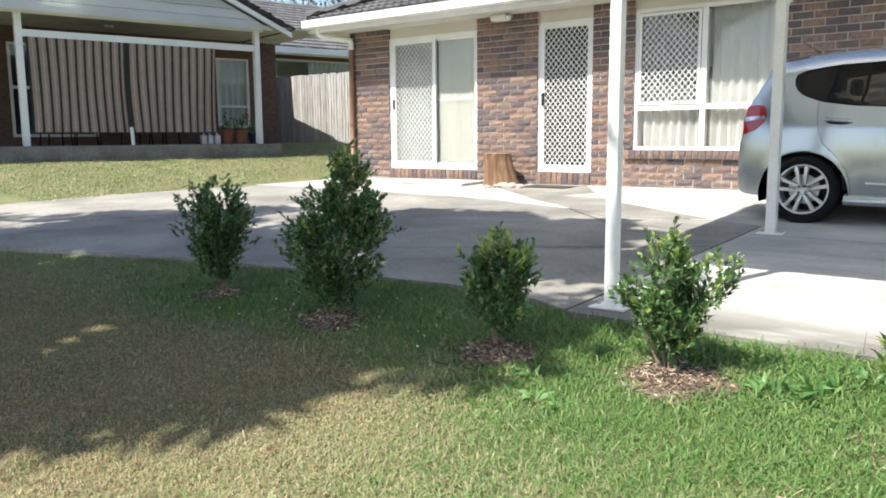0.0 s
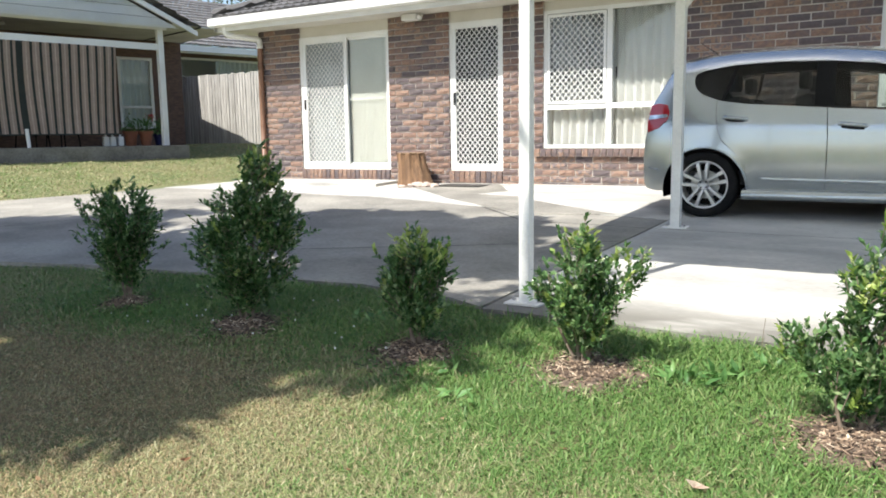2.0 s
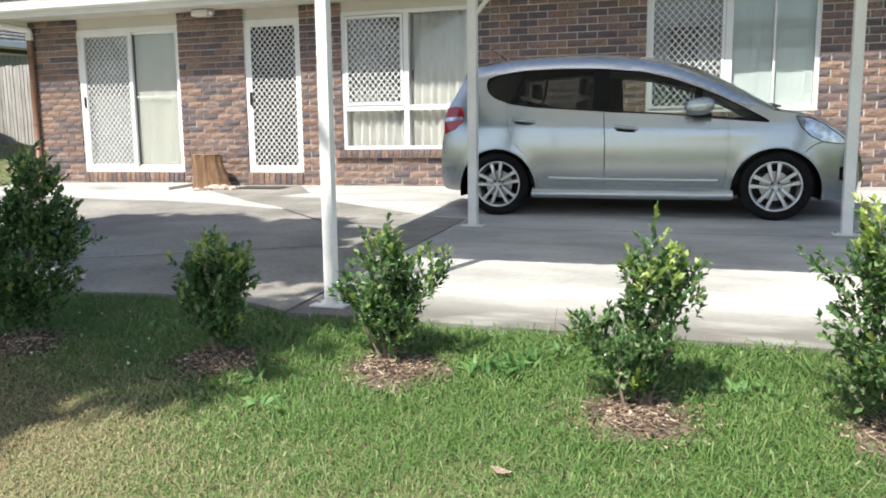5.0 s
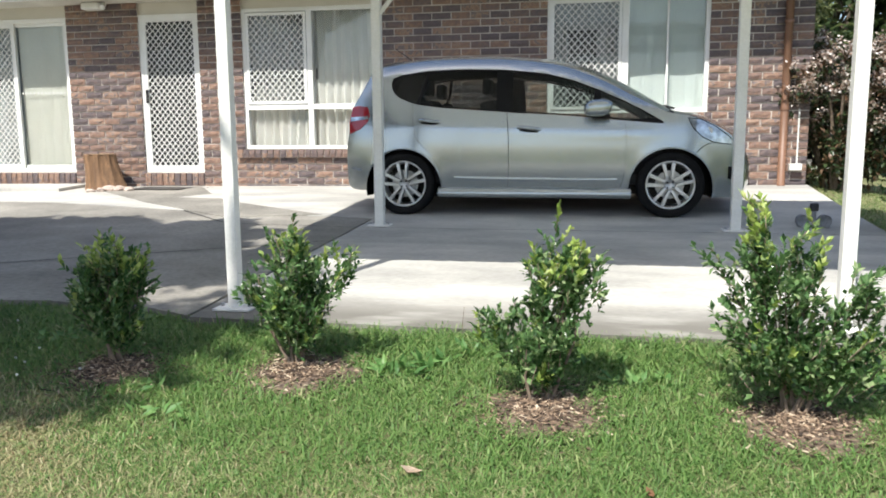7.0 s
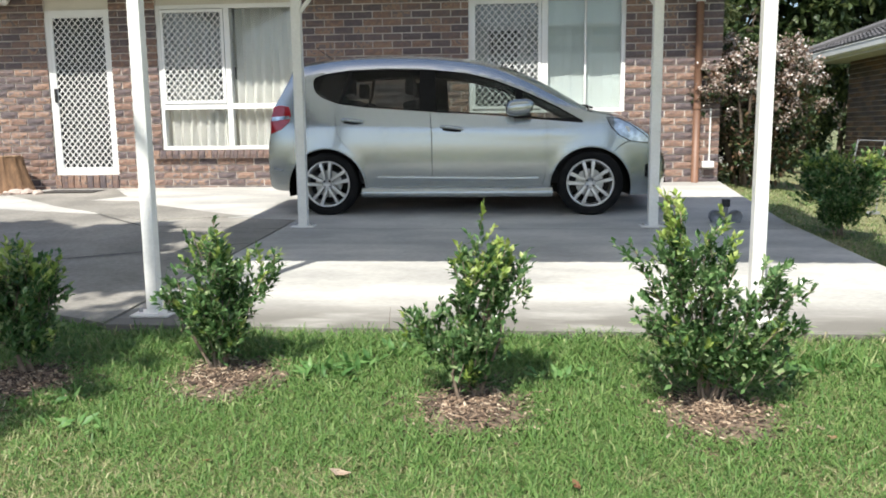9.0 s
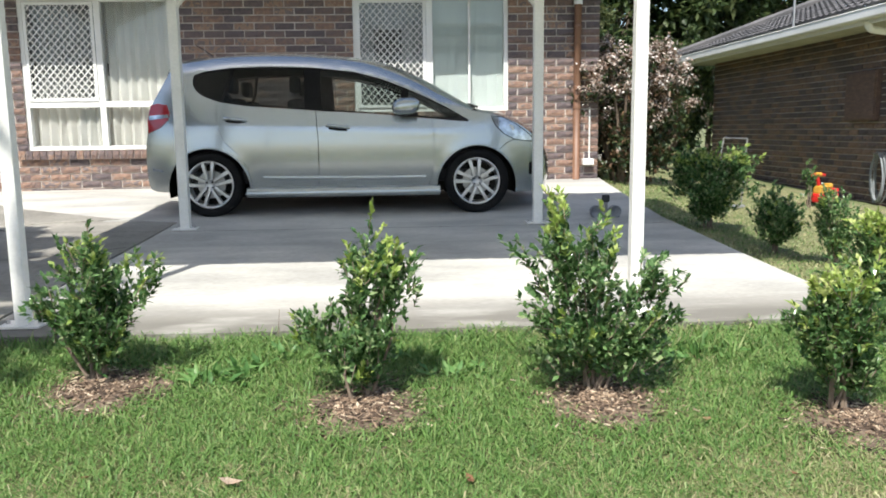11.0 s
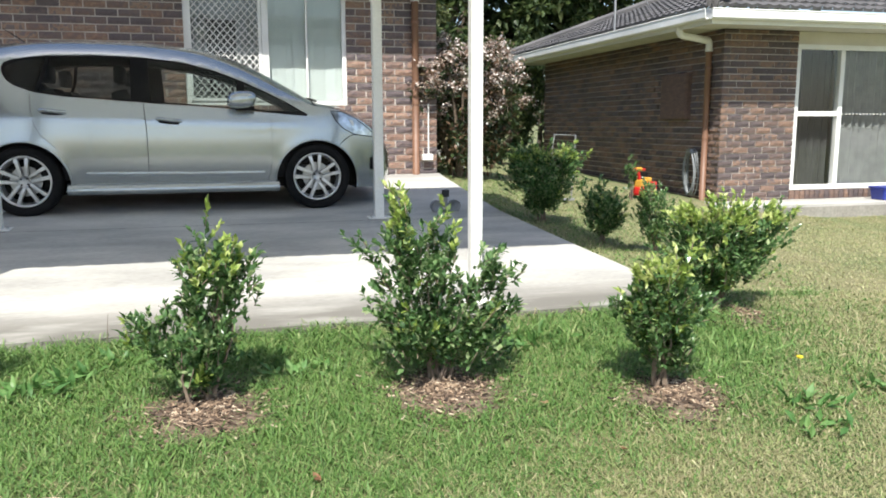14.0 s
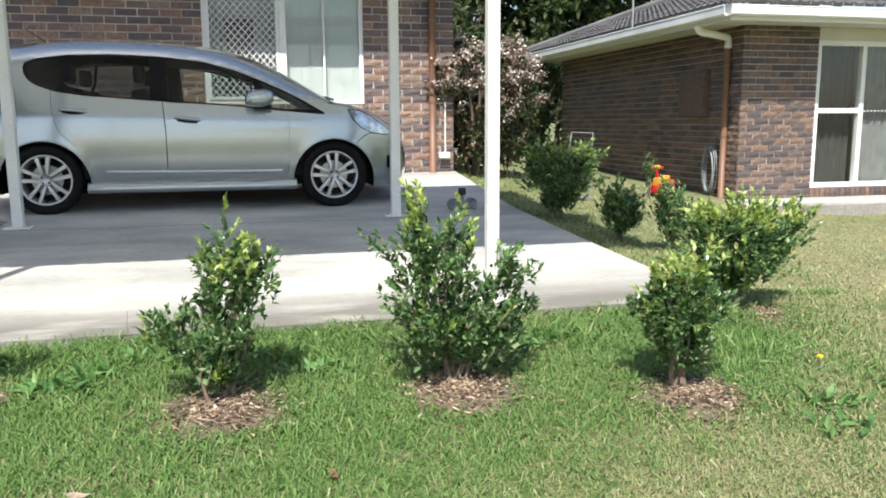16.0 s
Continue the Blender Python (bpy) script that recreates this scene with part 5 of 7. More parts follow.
M_TWIG = material("twig_bark", (0.25, 0.19, 0.14), 0.9, second=(0.14, 0.105, 0.08), scale=30, fine_amount=0.3)
M_MULCH = ramp_material("bark_mulch", [(0.0, (0.04, 0.028, 0.02)), (0.34, (0.105, 0.07, 0.048)), (0.62, (0.2, 0.14, 0.096)), (0.84, (0.34, 0.24, 0.16)), (1.0, (0.54, 0.45, 0.33))], 0.95, within=0.1, bump=0.3)
M_EARTH = material("bare_earth", (0.085, 0.06, 0.044), 0.97, second=(0.19, 0.14, 0.1), scale=18, fine=70, fine_amount=0.5, bump=0.8)
M_GRASS = leaf_material("grass_blade", [(0.0, (0.075, 0.158, 0.036)), (0.5, (0.13, 0.248, 0.06)), (0.85, (0.2, 0.318, 0.09)), (1.0, (0.34, 0.385, 0.17))], 0.6, 0.32)
M_STRAW = leaf_material("dry_blade", [(0.0, (0.229, 0.210, 0.104)), (0.5, (0.362, 0.333, 0.182)), (0.8, (0.248, 0.296, 0.104)), (1.0, (0.525, 0.477, 0.296))], 0.7, 0.2)
M_THATCH = leaf_material("dead_blade", [(0.0, (0.15, 0.105, 0.055)), (0.5, (0.3, 0.22, 0.118)), (1.0, (0.5, 0.39, 0.22))], 0.8, 0.15)
M_WEED = leaf_material("broad_weed", [(0.0, (0.064, 0.160, 0.040)), (0.6, (0.112, 0.240, 0.064)), (1.0, (0.176, 0.304, 0.096))], 0.5, 0.3)


def leaves_mesh(name, spots, mat, parent, rng, long=0.045, wide=0.02, fold=0.25):
    """Many small folded leaves joined into one mesh. spots: place and way of each leaf."""
    verts, faces = [], []
    for p, d in spots:
        L, w = long * rng.uniform(0.7, 1.25), wide * rng.uniform(0.75, 1.2)
        side = d.cross(Vector((rng.uniform(-0.6, 0.6), rng.uniform(-0.6, 0.6), 1.0)))
        side = side.normalized() if side.length > 1e-3 else Vector((1, 0, 0))
        up = side.cross(d).normalized()
        k = len(verts)
        verts += [tuple(p), tuple(p + d * L * 0.45 + side * w + up * w * fold), tuple(p + d * L - up * L * 0.12), tuple(p + d * L * 0.45 - side * w + up * w * fold), tuple(p + d * L * 0.5)]
        faces += [(k, k + 1, k + 4), (k + 1, k + 2, k + 4), (k + 2, k + 3, k + 4), (k + 3, k, k + 4)]
    ob = mesh_thing(name, verts, faces, mat, parent)
    return tagged(ob, kind="stuff")


def rand_way(rng, up=0.0):
    v = Vector((rng.gauss(0, 1), rng.gauss(0, 1), rng.gauss(0, 1) + up))
    return v.normalized() if v.length > 1e-6 else Vector((0, 0, 1))


def shrub(x, y, lobes, seed, label, twigs=150, young=0.12, leaf=0.034, bed=0.24, stems=6, per=11):
    """A young shrub: stems fanning out of one foot, twigs with leaves filling its lobes (dx, dy, z, rx, ry, rz)."""
    rng = random.Random(seed)
    g = land_z(x, y)
    e = thing("shrub", label, "shrub", (x, y, g), group="hedge shrubs")
    bm = bmesh.new()
    vol = [(l[3] * l[4] * l[5]) ** 0.72 for l in lobes]
    spots, fresh = [], []
    top = max(l[2] + l[5] for l in lobes)
    for k in range(stems):
        l = rng.choices(lobes, vol)[0]
        tip = Vector((0.85 * l[0] + rng.uniform(-0.35, 0.35) * l[3], l[1] + rng.uniform(-0.35, 0.35) * l[4], l[2] + 0.25 * l[5]))
        foot = Vector((rng.uniform(-0.035, 0.035), rng.uniform(-0.03, 0.03), -0.02))
        mid = foot.lerp(tip, 0.45) + Vector((rng.uniform(-0.04, 0.04), rng.uniform(-0.04, 0.04), 0.02))
        part("stem", tube(bmesh.new(), [foot, foot.lerp(mid, 0.5), mid, mid.lerp(tip, 0.5), tip], rng.uniform(0.006, 0.010), 6, taper=0.2), M_TWIG, e)
    tip0 = None
    for k in range(int(twigs * 3.1)):
        if k % 2 == 0:  # a new shoot: the next twigs fan out of its end
            l = rng.choices(lobes, vol)[0]
            w = rand_way(rng)
            r = rng.uniform(0.2, 0.94) ** 0.5 * (1 + 0.58 * noise.noise(Vector((w.x * 2.6 + seed, w.y * 2.6, w.z * 2.6))))
            if rng.random() < 0.14:
                r += rng.uniform(0.1, 0.3)
            tip0 = Vector((0.95 * l[0] + 0.88 * w.x * l[3] * r, l[1] + w.y * l[4] * r, 0.95 * (l[2] + w.z * l[5] * r)))
        tip = tip0 + Vector((rng.gauss(0, 0.022), rng.gauss(0, 0.022), rng.gauss(0, 0.028)))
        tip.z = max(0.12 + 0.08 * rng.random(), tip.z)
        low = 0.75 + 0.25 * clamp((tip.z - 0.12) / 0.2)  # narrow at the foot
        tip.x, tip.y = tip.x * low, tip.y * low
        if noise.noise(Vector((tip.x * 9 + seed, tip.y * 9, tip.z * 9))) < -0.28:
            continue  # a gap between the shoots
        out = (tip - Vector((l[0] * 0.6, l[1] * 0.6, tip.z - 0.12))).normalized()
        out = (out + 0.55 * rand_way(rng, 1.2)).normalized()
        ln = rng.uniform(0.05, 0.1)
        root = tip - out * ln
        if k % 3 == 0:
            tube(bm, [root, tip], 0.002, 4)
        is_young = rng.random() < young * (2.4 if tip.z > 0.75 * top else 0.3)
        for q in range(per):
            f = q / (per - 1)
            p = root.lerp(tip, f)
            d = (out * (0.5 + 0.5 * f) + 0.7 * rand_way(rng, 0.35)).normalized()
            (fresh if is_young and f > 0.35 else spots).append((p, d))
    tagged(part("twiggery", bm, M_TWIG, e, "thin grey-brown twigs"), kind="stuff")
    leaves_mesh("foliage", spots, M_LEAF, e, rng, leaf, leaf * 0.28)
    if fresh:
        tagged(leaves_mesh("young_foliage", fresh, M_YOUNG, e, rng, leaf, leaf * 0.28), "pale yellow-green new growth")
    if bed:
        mulch_bed(x + 0.03, y - 0.06, bed, seed)
    return e


def mulch_bed(x, y, r, seed):
    """A low mound of earth strewn with bark chips."""
    rng = random.Random(seed + 50)
    e = thing("mulch_bed", "round bed of brown bark mulch in the lawn", "mulch bed", group="mulch beds")
    bm = bmesh.new()
    c = bm.verts.new((x, y, land_z(x, y) + 0.014))
    prev = [c]
    rings = []
    n = 26
    for f in (0.35, 0.65, 0.88, 0.98):
        ring = []
        for k in range(n):
            a = k * math.tau / n
            rr = r * f * (1 + 0.4 * noise.noise(Vector((math.cos(a) * 1.5 + seed, math.sin(a) * 1.5, f))))
            px, py = x + rr * math.cos(a), y + 0.95 * rr * math.sin(a)
            ring.append(bm.verts.new((px, py, land_z(px, py) + 0.014 * (1 - f * f) - (0.02 if f > 0.9 else -0.006))))
        rings.append(ring)
    for k in range(n):
        bm.faces.new((c, rings[0][k], rings[0][(k + 1) % n]))
    for a, b in zip(rings, rings[1:]):
        for k in range(n):
            bm.faces.new((a[k], b[k], b[(k + 1) % n], a[(k + 1) % n]))
    part("earth", bm, M_EARTH, e)
    verts, faces = [], []
    for k in range(1300):
        a, q = rng.uniform(0, math.tau), r * min(1.5, abs(rng.gauss(0, 0.62)) + 0.12 * rng.random())
        px, py = x + q * math.cos(a), y + 0.95 * q * math.sin(a)
        z = land_z(px, py) + 0.014 * max(0, 1 - (q / r) ** 2) + rng.uniform(0.002, 0.014)
        sliver = k % 5 == 0
        L, w, h = rng.uniform(0.004, 0.015) * (2.2 if sliver else 1.0), rng.uniform(0.0018, 0.006) * (0.45 if sliver else 1.0), rng.uniform(0.001, 0.003)
        m = Matrix.Translation((px, py, z)) @ Euler((rng.uniform(-0.5, 0.5), rng.uniform(-0.5, 0.5), rng.uniform(0, 6.3))).to_matrix().to_4x4()
        j = len(verts)
        verts += [tuple(m @ Vector((sx * L, sy * w, sz * h))) for sz in (-1, 1) for sx, sy in ((-1, -1), (1, -0.7), (0.9, 1), (-0.8, 0.8))]
        faces += [(j + 4, j + 5, j + 6, j + 7), (j, j + 1, j + 5, j + 4), (j + 1, j + 2, j + 6, j + 5), (j + 2, j + 3, j + 7, j + 6), (j + 3, j, j + 4, j + 7)]
    tagged(mesh_thing("bark_mulch", verts, faces, M_MULCH, e), kind="stuff")


BEDS = [(-4.2, 3.04, 0.16), (-3.14, 3.01, 0.2), (-2.03, 3.0, 0.2), (-1.21, 3.06, 0.24), (-0.2, 2.82, 0.23), (0.715, 2.82, 0.24), (1.56, 2.6, 0.2)]
GREEN_SHRUB = "young glossy green hedge shrub in a mulch bed"
shrub(-4.2, 3.06, [(0.0, 0, 0.52, 0.26, 0.22, 0.29), (-0.03, 0, 0.3, 0.16, 0.16, 0.2)], 1, "dark green hedge shrub in tree shade", 235, 0.02, bed=0.17)
shrub(-3.14, 3.03, [(0.04, 0, 0.5, 0.34, 0.28, 0.33), (0.14, 0, 0.82, 0.13, 0.13, 0.19), (-0.22, 0, 0.45, 0.18, 0.15, 0.13), (0.28, 0, 0.6, 0.14, 0.14, 0.14), (0.02, -0.05, 0.24, 0.16, 0.16, 0.17)], 2, "tall dark green hedge shrub in tree shade", 420, 0.14, bed=0.21, stems=7)
shrub(-2.03, 3.02, [(0.0, 0, 0.3, 0.17, 0.16, 0.26), (0.09, 0, 0.45, 0.1, 0.1, 0.12), (-0.06, 0, 0.42, 0.1, 0.1, 0.13)], 3, "small green hedge shrub in tree shade", 165, 0.3, bed=0.21)
shrub(-1.21, 3.11, [(0.0, 0, 0.33, 0.2, 0.19, 0.23), (-0.03, 0, 0.52, 0.11, 0.1, 0.13), (0.19, 0, 0.47, 0.09, 0.09, 0.1), (-0.19, 0, 0.36, 0.09, 0.1, 0.08), (0.0, 0, 0.2, 0.15, 0.14, 0.13)], 4, GREEN_SHRUB, 185, 0.2, bed=0.25)
shrub(-0.17, 2.87, [(0.05, 0, 0.39, 0.13, 0.13, 0.28), (0.08, 0, 0.57, 0.085, 0.09, 0.11), (0.17, 0, 0.5, 0.1, 0.1, 0.11), (-0.15, 0, 0.31, 0.1, 0.08, 0.08), (0.01, 0, 0.2, 0.15, 0.13, 0.16)], 5, GREEN_SHRUB, 175, 0.2, bed=0.24)
shrub(0.715, 2.87, [(-0.1, 0, 0.4, 0.21, 0.2, 0.3), (-0.14, 0, 0.68, 0.08, 0.08, 0.13), (0.02, 0, 0.6, 0.09, 0.09, 0.12), (0.24, 0, 0.38, 0.12, 0.12, 0.24), (0.05, 0, 0.22, 0.25, 0.18, 0.15)], 6, "broad bushy hedge shrub with pale new tips", 235, 0.3, bed=0.25, stems=8)
shrub(1.56, 2.64, [(0.0, 0, 0.36, 0.19, 0.17, 0.22), (0.04, 0, 0.2, 0.14, 0.12, 0.1), (-0.1, 0, 0.42, 0.1, 0.1, 0.12)], 7, "small yellowish-green hedge shrub in a mulch bed", 150, 0.7, bed=0.21)
shrub(2.36, 3.5, [(0.0, 0, 0.34, 0.33, 0.26, 0.24), (-0.18, 0, 0.47, 0.13, 0.13, 0.12), (0.1, 0, 0.48, 0.15, 0.14, 0.12), (0.3, 0, 0.42, 0.14, 0.12, 0.13), (0.42, 0, 0.53, 0.07, 0.05, 0.08)], 8, "broad hedge shrub at the corner of the slab", 330, 0.4, bed=0.2, stems=8)
shrub(2.68, 6.7, [(0.0, 0, 0.42, 0.42, 0.32, 0.28), (-0.2, 0, 0.6, 0.16, 0.15, 0.14), (0.25, 0, 0.58, 0.17, 0.14, 0.16), (0.0, 0, 0.22, 0.25, 0.2, 0.15)], 9, "rounded green shrub beside the slab", 330, 0.3, leaf=0.042, bed=0)
shrub(2.76, 5.6, [(0.0, 0, 0.26, 0.22, 0.18, 0.22)], 10, "small green shrub beside the slab", 130, 0.1, leaf=0.036, bed=0)
shrub(2.98, 5.2, [(0.0, 0, 0.28, 0.18, 0.16, 0.22), (-0.08, 0, 0.45, 0.07, 0.07, 0.1)], 11, "small green shrub beside the slab", 120, 0.1, leaf=0.03, bed=0)
shrub(4.95, 9.3, [(0.0, 0, 0.42, 0.09, 0.08, 0.24)], 12, "thin sapling beside the brick wall", 10, 0.1, leaf=0.05, bed=0, stems=2)


def greenness(x, y):
    n1 = 0.5 + 0.9 * noise.noise(Vector((x * 0.7, y * 0.9, 3.0))) + 0.35 * noise.noise(Vector((x * 3, y * 3, 1.0)))
    near = clamp((y - 1.75 - 0.3 * clamp(-x / 2)) / 0.9) * clamp((x + 6.2) / 1.6)
    n1 += 0.5 * noise.noise(Vector((x * 8, y * 8, 5.0)))
    g = 0.24 + 0.68 * near + 0.45 * (n1 - 0.5) + 0.18 * clamp(x / 1.5)
    g -= 0.55 * clamp((-1.7 - x) / 0.9) * clamp((2.8 - y) / 0.5) * clamp((x + 9) / 1)
    g += 0.3 * clamp((x + 1.9) / 0.5) * clamp((0.7 - x) / 0.6) - 0.22 * clamp((x - 0.7) / 0.5)
    if y > 3.7 and x > 3.3:
        g -= 1.0 * clamp((x - 2.9) / 1.0)
    elif y > 3.9 and x > 2.2:
        g -= 0.45
    if x > 2.0 and y < 3.8:
        g -= 0.5 * clamp((x - 2.0) / 1.0)
    if x < -9:
        g = 0.12 + 0.3 * (n1 - 0.5)
    return g


def on_slab(x, y):
    if -2.02 < x < 2.34 + clamp((y - 7) / 3) * 0.2 and y > 3.6:
        return True
    pts = [(-20.0, 0.4), (-11.0, 2.2), (-7.3, 3.1), (-5.4, 3.56), (-3.0, 3.86), (-2.0, 3.7)]
    low = np.interp(x, [p[0] for p in pts], [p[1] for p in pts])
    if -12.2 < x <= -2.0:
        return y > low and (x > -11.1 or y < 5.2)
    return x <= -12.2 and low < y < 5.2 + (x + 12.2) * 0.333


def grass(name, area, count, seed, long, wide, outer=False):
    """Blades of grass strewn over an area (x0, x1, y0, y1): living ones and dry ones."""
    rng = np.random.default_rng(seed)
    sets = {"green": ([], []), "dry": ([], []), "dead": ([], [])}
    xs, ys, r = rng.uniform(area[0], area[1], count), rng.uniform(area[2], area[3], count), rng.random((count, 6))
    for x, y, q in zip(xs, ys, r):
        x, y = float(x), float(y)
        far_out = abs(x) > y * (2.75 if x < 0 else 1.25) + 0.5 or y < 0.9
        if far_out != outer or on_slab(x, y):
            continue
        bare = False
        for bx, by, br in BEDS:
            if ((x - bx - 0.03) / br) ** 2 + ((y - by + 0.03) / (0.95 * br)) ** 2 < 0.3 + 0.95 * q[5] ** 1.5:
                bare = True
        if bare or (x > 5.75 and y > 9.15):
            continue
        g = greenness(x, y)
        key = "green" if q[0] < g else "dry"
        if key == "dry" and x < -1.3 and q[4] < 0.75 * clamp((-1.3 - x) / 1.2) * clamp((3.0 - y) / 0.6):
            key = "dead"
        verts, faces = sets[key]
        tall = (0.5 + 1.0 * q[1] ** 1.5) * (0.68 + 0.8 * clamp(g)) * long * (1 + 0.35 * noise.noise(Vector((x * 5, y * 5, 9.0))))
        if 3.3 < y < 3.62 and -2 < x < 2.4:
            tall *= 1.5
        a = q[2] * math.tau
        lean = (0.8 + 1.7 * q[3] + 0.5 * clamp(0.5 - g))
        dx, dy = math.cos(a), math.sin(a)
        w = wide * (0.6 + 0.7 * q[4])
        if q[5] > 0.93:  # a coarser blade here and there
            w, tall = w * 1.7, tall * 1.35
        z = land_z(x, y) - 0.004
        k = len(verts)
        verts += [(x - dy * w, y + dx * w, z), (x + dy * w, y - dx * w, z), (x + dx * lean * tall * 0.35 + dy * w * 0.8, y + dy * lean * tall * 0.35 - dx * w * 0.8, z + tall * 0.62),
                  (x + dx * lean * tall * 0.35 - dy * w * 0.8, y + dy * lean * tall * 0.35 + dx * w * 0.8, z + tall * 0.62), (x + dx * lean * tall, y + dy * lean * tall, z + tall * max(0.18, 0.95 - 0.4 * lean))]
        faces += [(k, k + 1, k + 2, k + 3), (k + 3, k + 2, k + 4)]
    for key, mat, lab in (("green", M_GRASS, "fine green lawn grass"), ("dry", M_STRAW, "dry straw-coloured lawn grass"), ("dead", M_THATCH, "dead brown lawn thatch")):
        if sets[key][0]:
            tagged(mesh_thing(name, *sets[key], mat), lab, "grass", kind="stuff")


grass("grass", (-7.0, 3.6, 0.9, 2.3), 240000, 1, 0.021, 0.0016)
grass("grass", (-8.5, 4.4, 2.3, 3.95), 210000, 2, 0.027, 0.0019)
grass("grass", (2.3, 9.5, 3.6, 12.0), 110000, 3, 0.024, 0.003)
grass("grass", (-19, -10.5, 3.2, 15), 80000, 4, 0.036, 0.006)
grass("grass", (-13.0, 11.0, -7.0, 6.0), 100000, 5, 0.05, 0.008, True)

# broad-leaved weeds, clover heads and fallen leaves in the lawn
wr = random.Random(8)
for x, y, n in ((-0.75, 3.1, 26), (-0.62, 3.2, 18), (-1.75, 2.75, 12), (-1.55, 2.6, 9), (0.2, 3.1, 14), (1.15, 3.2, 30), (1.35, 3.3, 24), (2.05, 2.4, 22), (2.45, 2.5, 18), (1.95, 2.2, 14), (0.05, 3.3, 16), (-0.45, 3.35, 16), (-2.5, 3.3, 14)):
    e = thing("weed", "low broad-leaved weed in the lawn", "weed", (x, y, land_z(x, y)), group="lawn weeds")
    spots = []
    for k in range(int(n * 1.7)):
        w = rand_way(wr, 0.5)
        w.z = abs(w.z) * 0.7 + 0.1
        o = Vector((wr.uniform(-0.11, 0.11), wr.uniform(-0.08, 0.08), 0.01))
        spots.append((o, w.normalized()))
    leaves_mesh("leaf_rosette", spots, M_WEED, e, wr, 0.068, 0.013)
for x, y, n in ((1.05, 3.3, 90), (1.25, 3.38, 110), (1.4, 3.2, 70), (0.95, 3.15, 50), (-0.3, 3.45, 40), (-1.6, 3.5, 40), (2.1, 2.9, 40)):
    e = thing("grass_tuft", "longer tuft of rank green grass", "grass tuft", (x, y, land_z(x, y)), group="grass tufts")
    spots = []
    for k in range(n):
        w = rand_way(wr, 0.3)
        w.z = abs(w.z) + 0.25
        spots.append((Vector((wr.gauss(0, 0.08), wr.gauss(0, 0.05), -0.005)), w.normalized()))
    leaves_mesh("blade_clump", spots, M_GRASS, e, wr, 0.12, 0.0042)
M_DEAD = {"brown": material("dead_leaf", (0.33, 0.17, 0.09), 0.8, second=(0.22, 0.11, 0.06), scale=20, fine_amount=0.25),
          "tan": material("tan_leaf", (0.45, 0.3, 0.17), 0.8, second=(0.34, 0.2, 0.11), scale=20, fine_amount=0.25),
          "pale": material("bleached_leaf", (0.62, 0.5, 0.4), 0.8, second=(0.5, 0.36, 0.26), scale=20, fine_amount=0.2)}
for x, y, s, t, tone in ((-0.53, 2.26, 0.036, 0.0, "pale"), (-1.47, 2.35, 0.014, 1.7, "tan"), (-0.97, 2.32, 0.02, 3.4, "brown"), (0.19, 2.23, 0.026, 5.1, "brown"), (1.05, 2.58, 0.026, 0.5, "tan"), (1.18, 2.19, 0.02, 2.2, "brown"), (-1.54, 1.89, 0.016, 2.7, "brown"), (-3.1, 1.27, 0.014, 4.4, "tan"), (-2.45, 1.39, 0.018, 6.1, "tan"), (-2.1, 1.7, 0.026, 1.6, "brown"), (-2.76, 2.81, 0.02, 3.3, "tan"), (-3.29, 1.73, 0.022, 5.0, "pale"), (-1.6, 2.75, 0.016, 2.1, "tan"), (-3.35, 2.58, 0.018, 3.8, "brown")):
    bm = bmesh.new()
    pts = [(1.6, 0, 0.5), (0.7, 0.55, 0.15), (-0.3, 0.6, 0.3), (-1.4, 0, 0.55), (-0.3, -0.55, 0.1), (0.7, -0.6, 0.35)]
    c = bm.verts.new((0, 0, 0))
    vs = [bm.verts.new((0.68 * px * s, 0.68 * py * s, 0.68 * pz * s)) for px, py, pz in pts]
    for k in range(6):
        bm.faces.new((c, vs[k], vs[(k + 1) % 6]))
    bmesh.ops.solidify(bm, geom=bm.faces[:], thickness=0.001)
    ob = obj("fallen_leaf", bm, M_DEAD[tone])
    ob.matrix_world = Matrix.Translation((x, y, land_z(x, y) + 0.022)) @ pose(0, 0, 0, 10, 8, math.degrees(t))
    tagged(ob, "curled %s dead leaf lying on the grass" % {"pale": "bleached"}.get(tone, tone), "leaf", "fallen leaves")
ob = obj("fallen_twig", tube(bmesh.new(), [(-3.31, 1.18, land_z(-3.31, 1.18) + 0.03), (-3.21, 1.39, land_z(-3.21, 1.39) + 0.034), (-3.12, 1.53, land_z(-3.12, 1.53) + 0.025)], 0.004, 6, taper=0.4), M_TWIG)
tagged(ob, "thin bare twig lying on the dry grass", "twig")
e = thing("weed_stalk", "thin dry weed stalk at the edge of the slab", "weed", (-0.58, 3.57, land_z(-0.58, 3.57)))
part("stalk", tube(bmesh.new(), [(0, 0, -0.01), (0.004, 0, 0.07), (0.012, 0, 0.15)], 0.002, 5, taper=0.4), M_TWIG, e)
M_CLOVER = material("white_clover", (0.75, 0.74, 0.68), 0.8, fine_amount=0.1)
for k in range(26):
    x, y = wr.uniform(-4.0, -2.1), wr.uniform(2.75, 3.5)
    bm = bmesh.new()
    bmesh.ops.create_icosphere(bm, subdivisions=1, radius=0.0065)
    for v in bm.verts:
        v.co *= wr.uniform(0.8, 1.2)
    ob = obj("clover_flower", bm, M_CLOVER)
    ob.location = (x, y, land_z(x, y) + 0.024)
    tagged(ob, "small white clover head in the grass", "flower", "clover heads")
bm = bmesh.new()
bmesh.ops.create_icosphere(bm, subdivisions=1, radius=0.016)
for v in bm.verts:
    v.co.z *= 0.5
ob = obj("dandelion_flower", bm, material("dandelion_yellow", (0.75, 0.55, 0.02), 0.7))
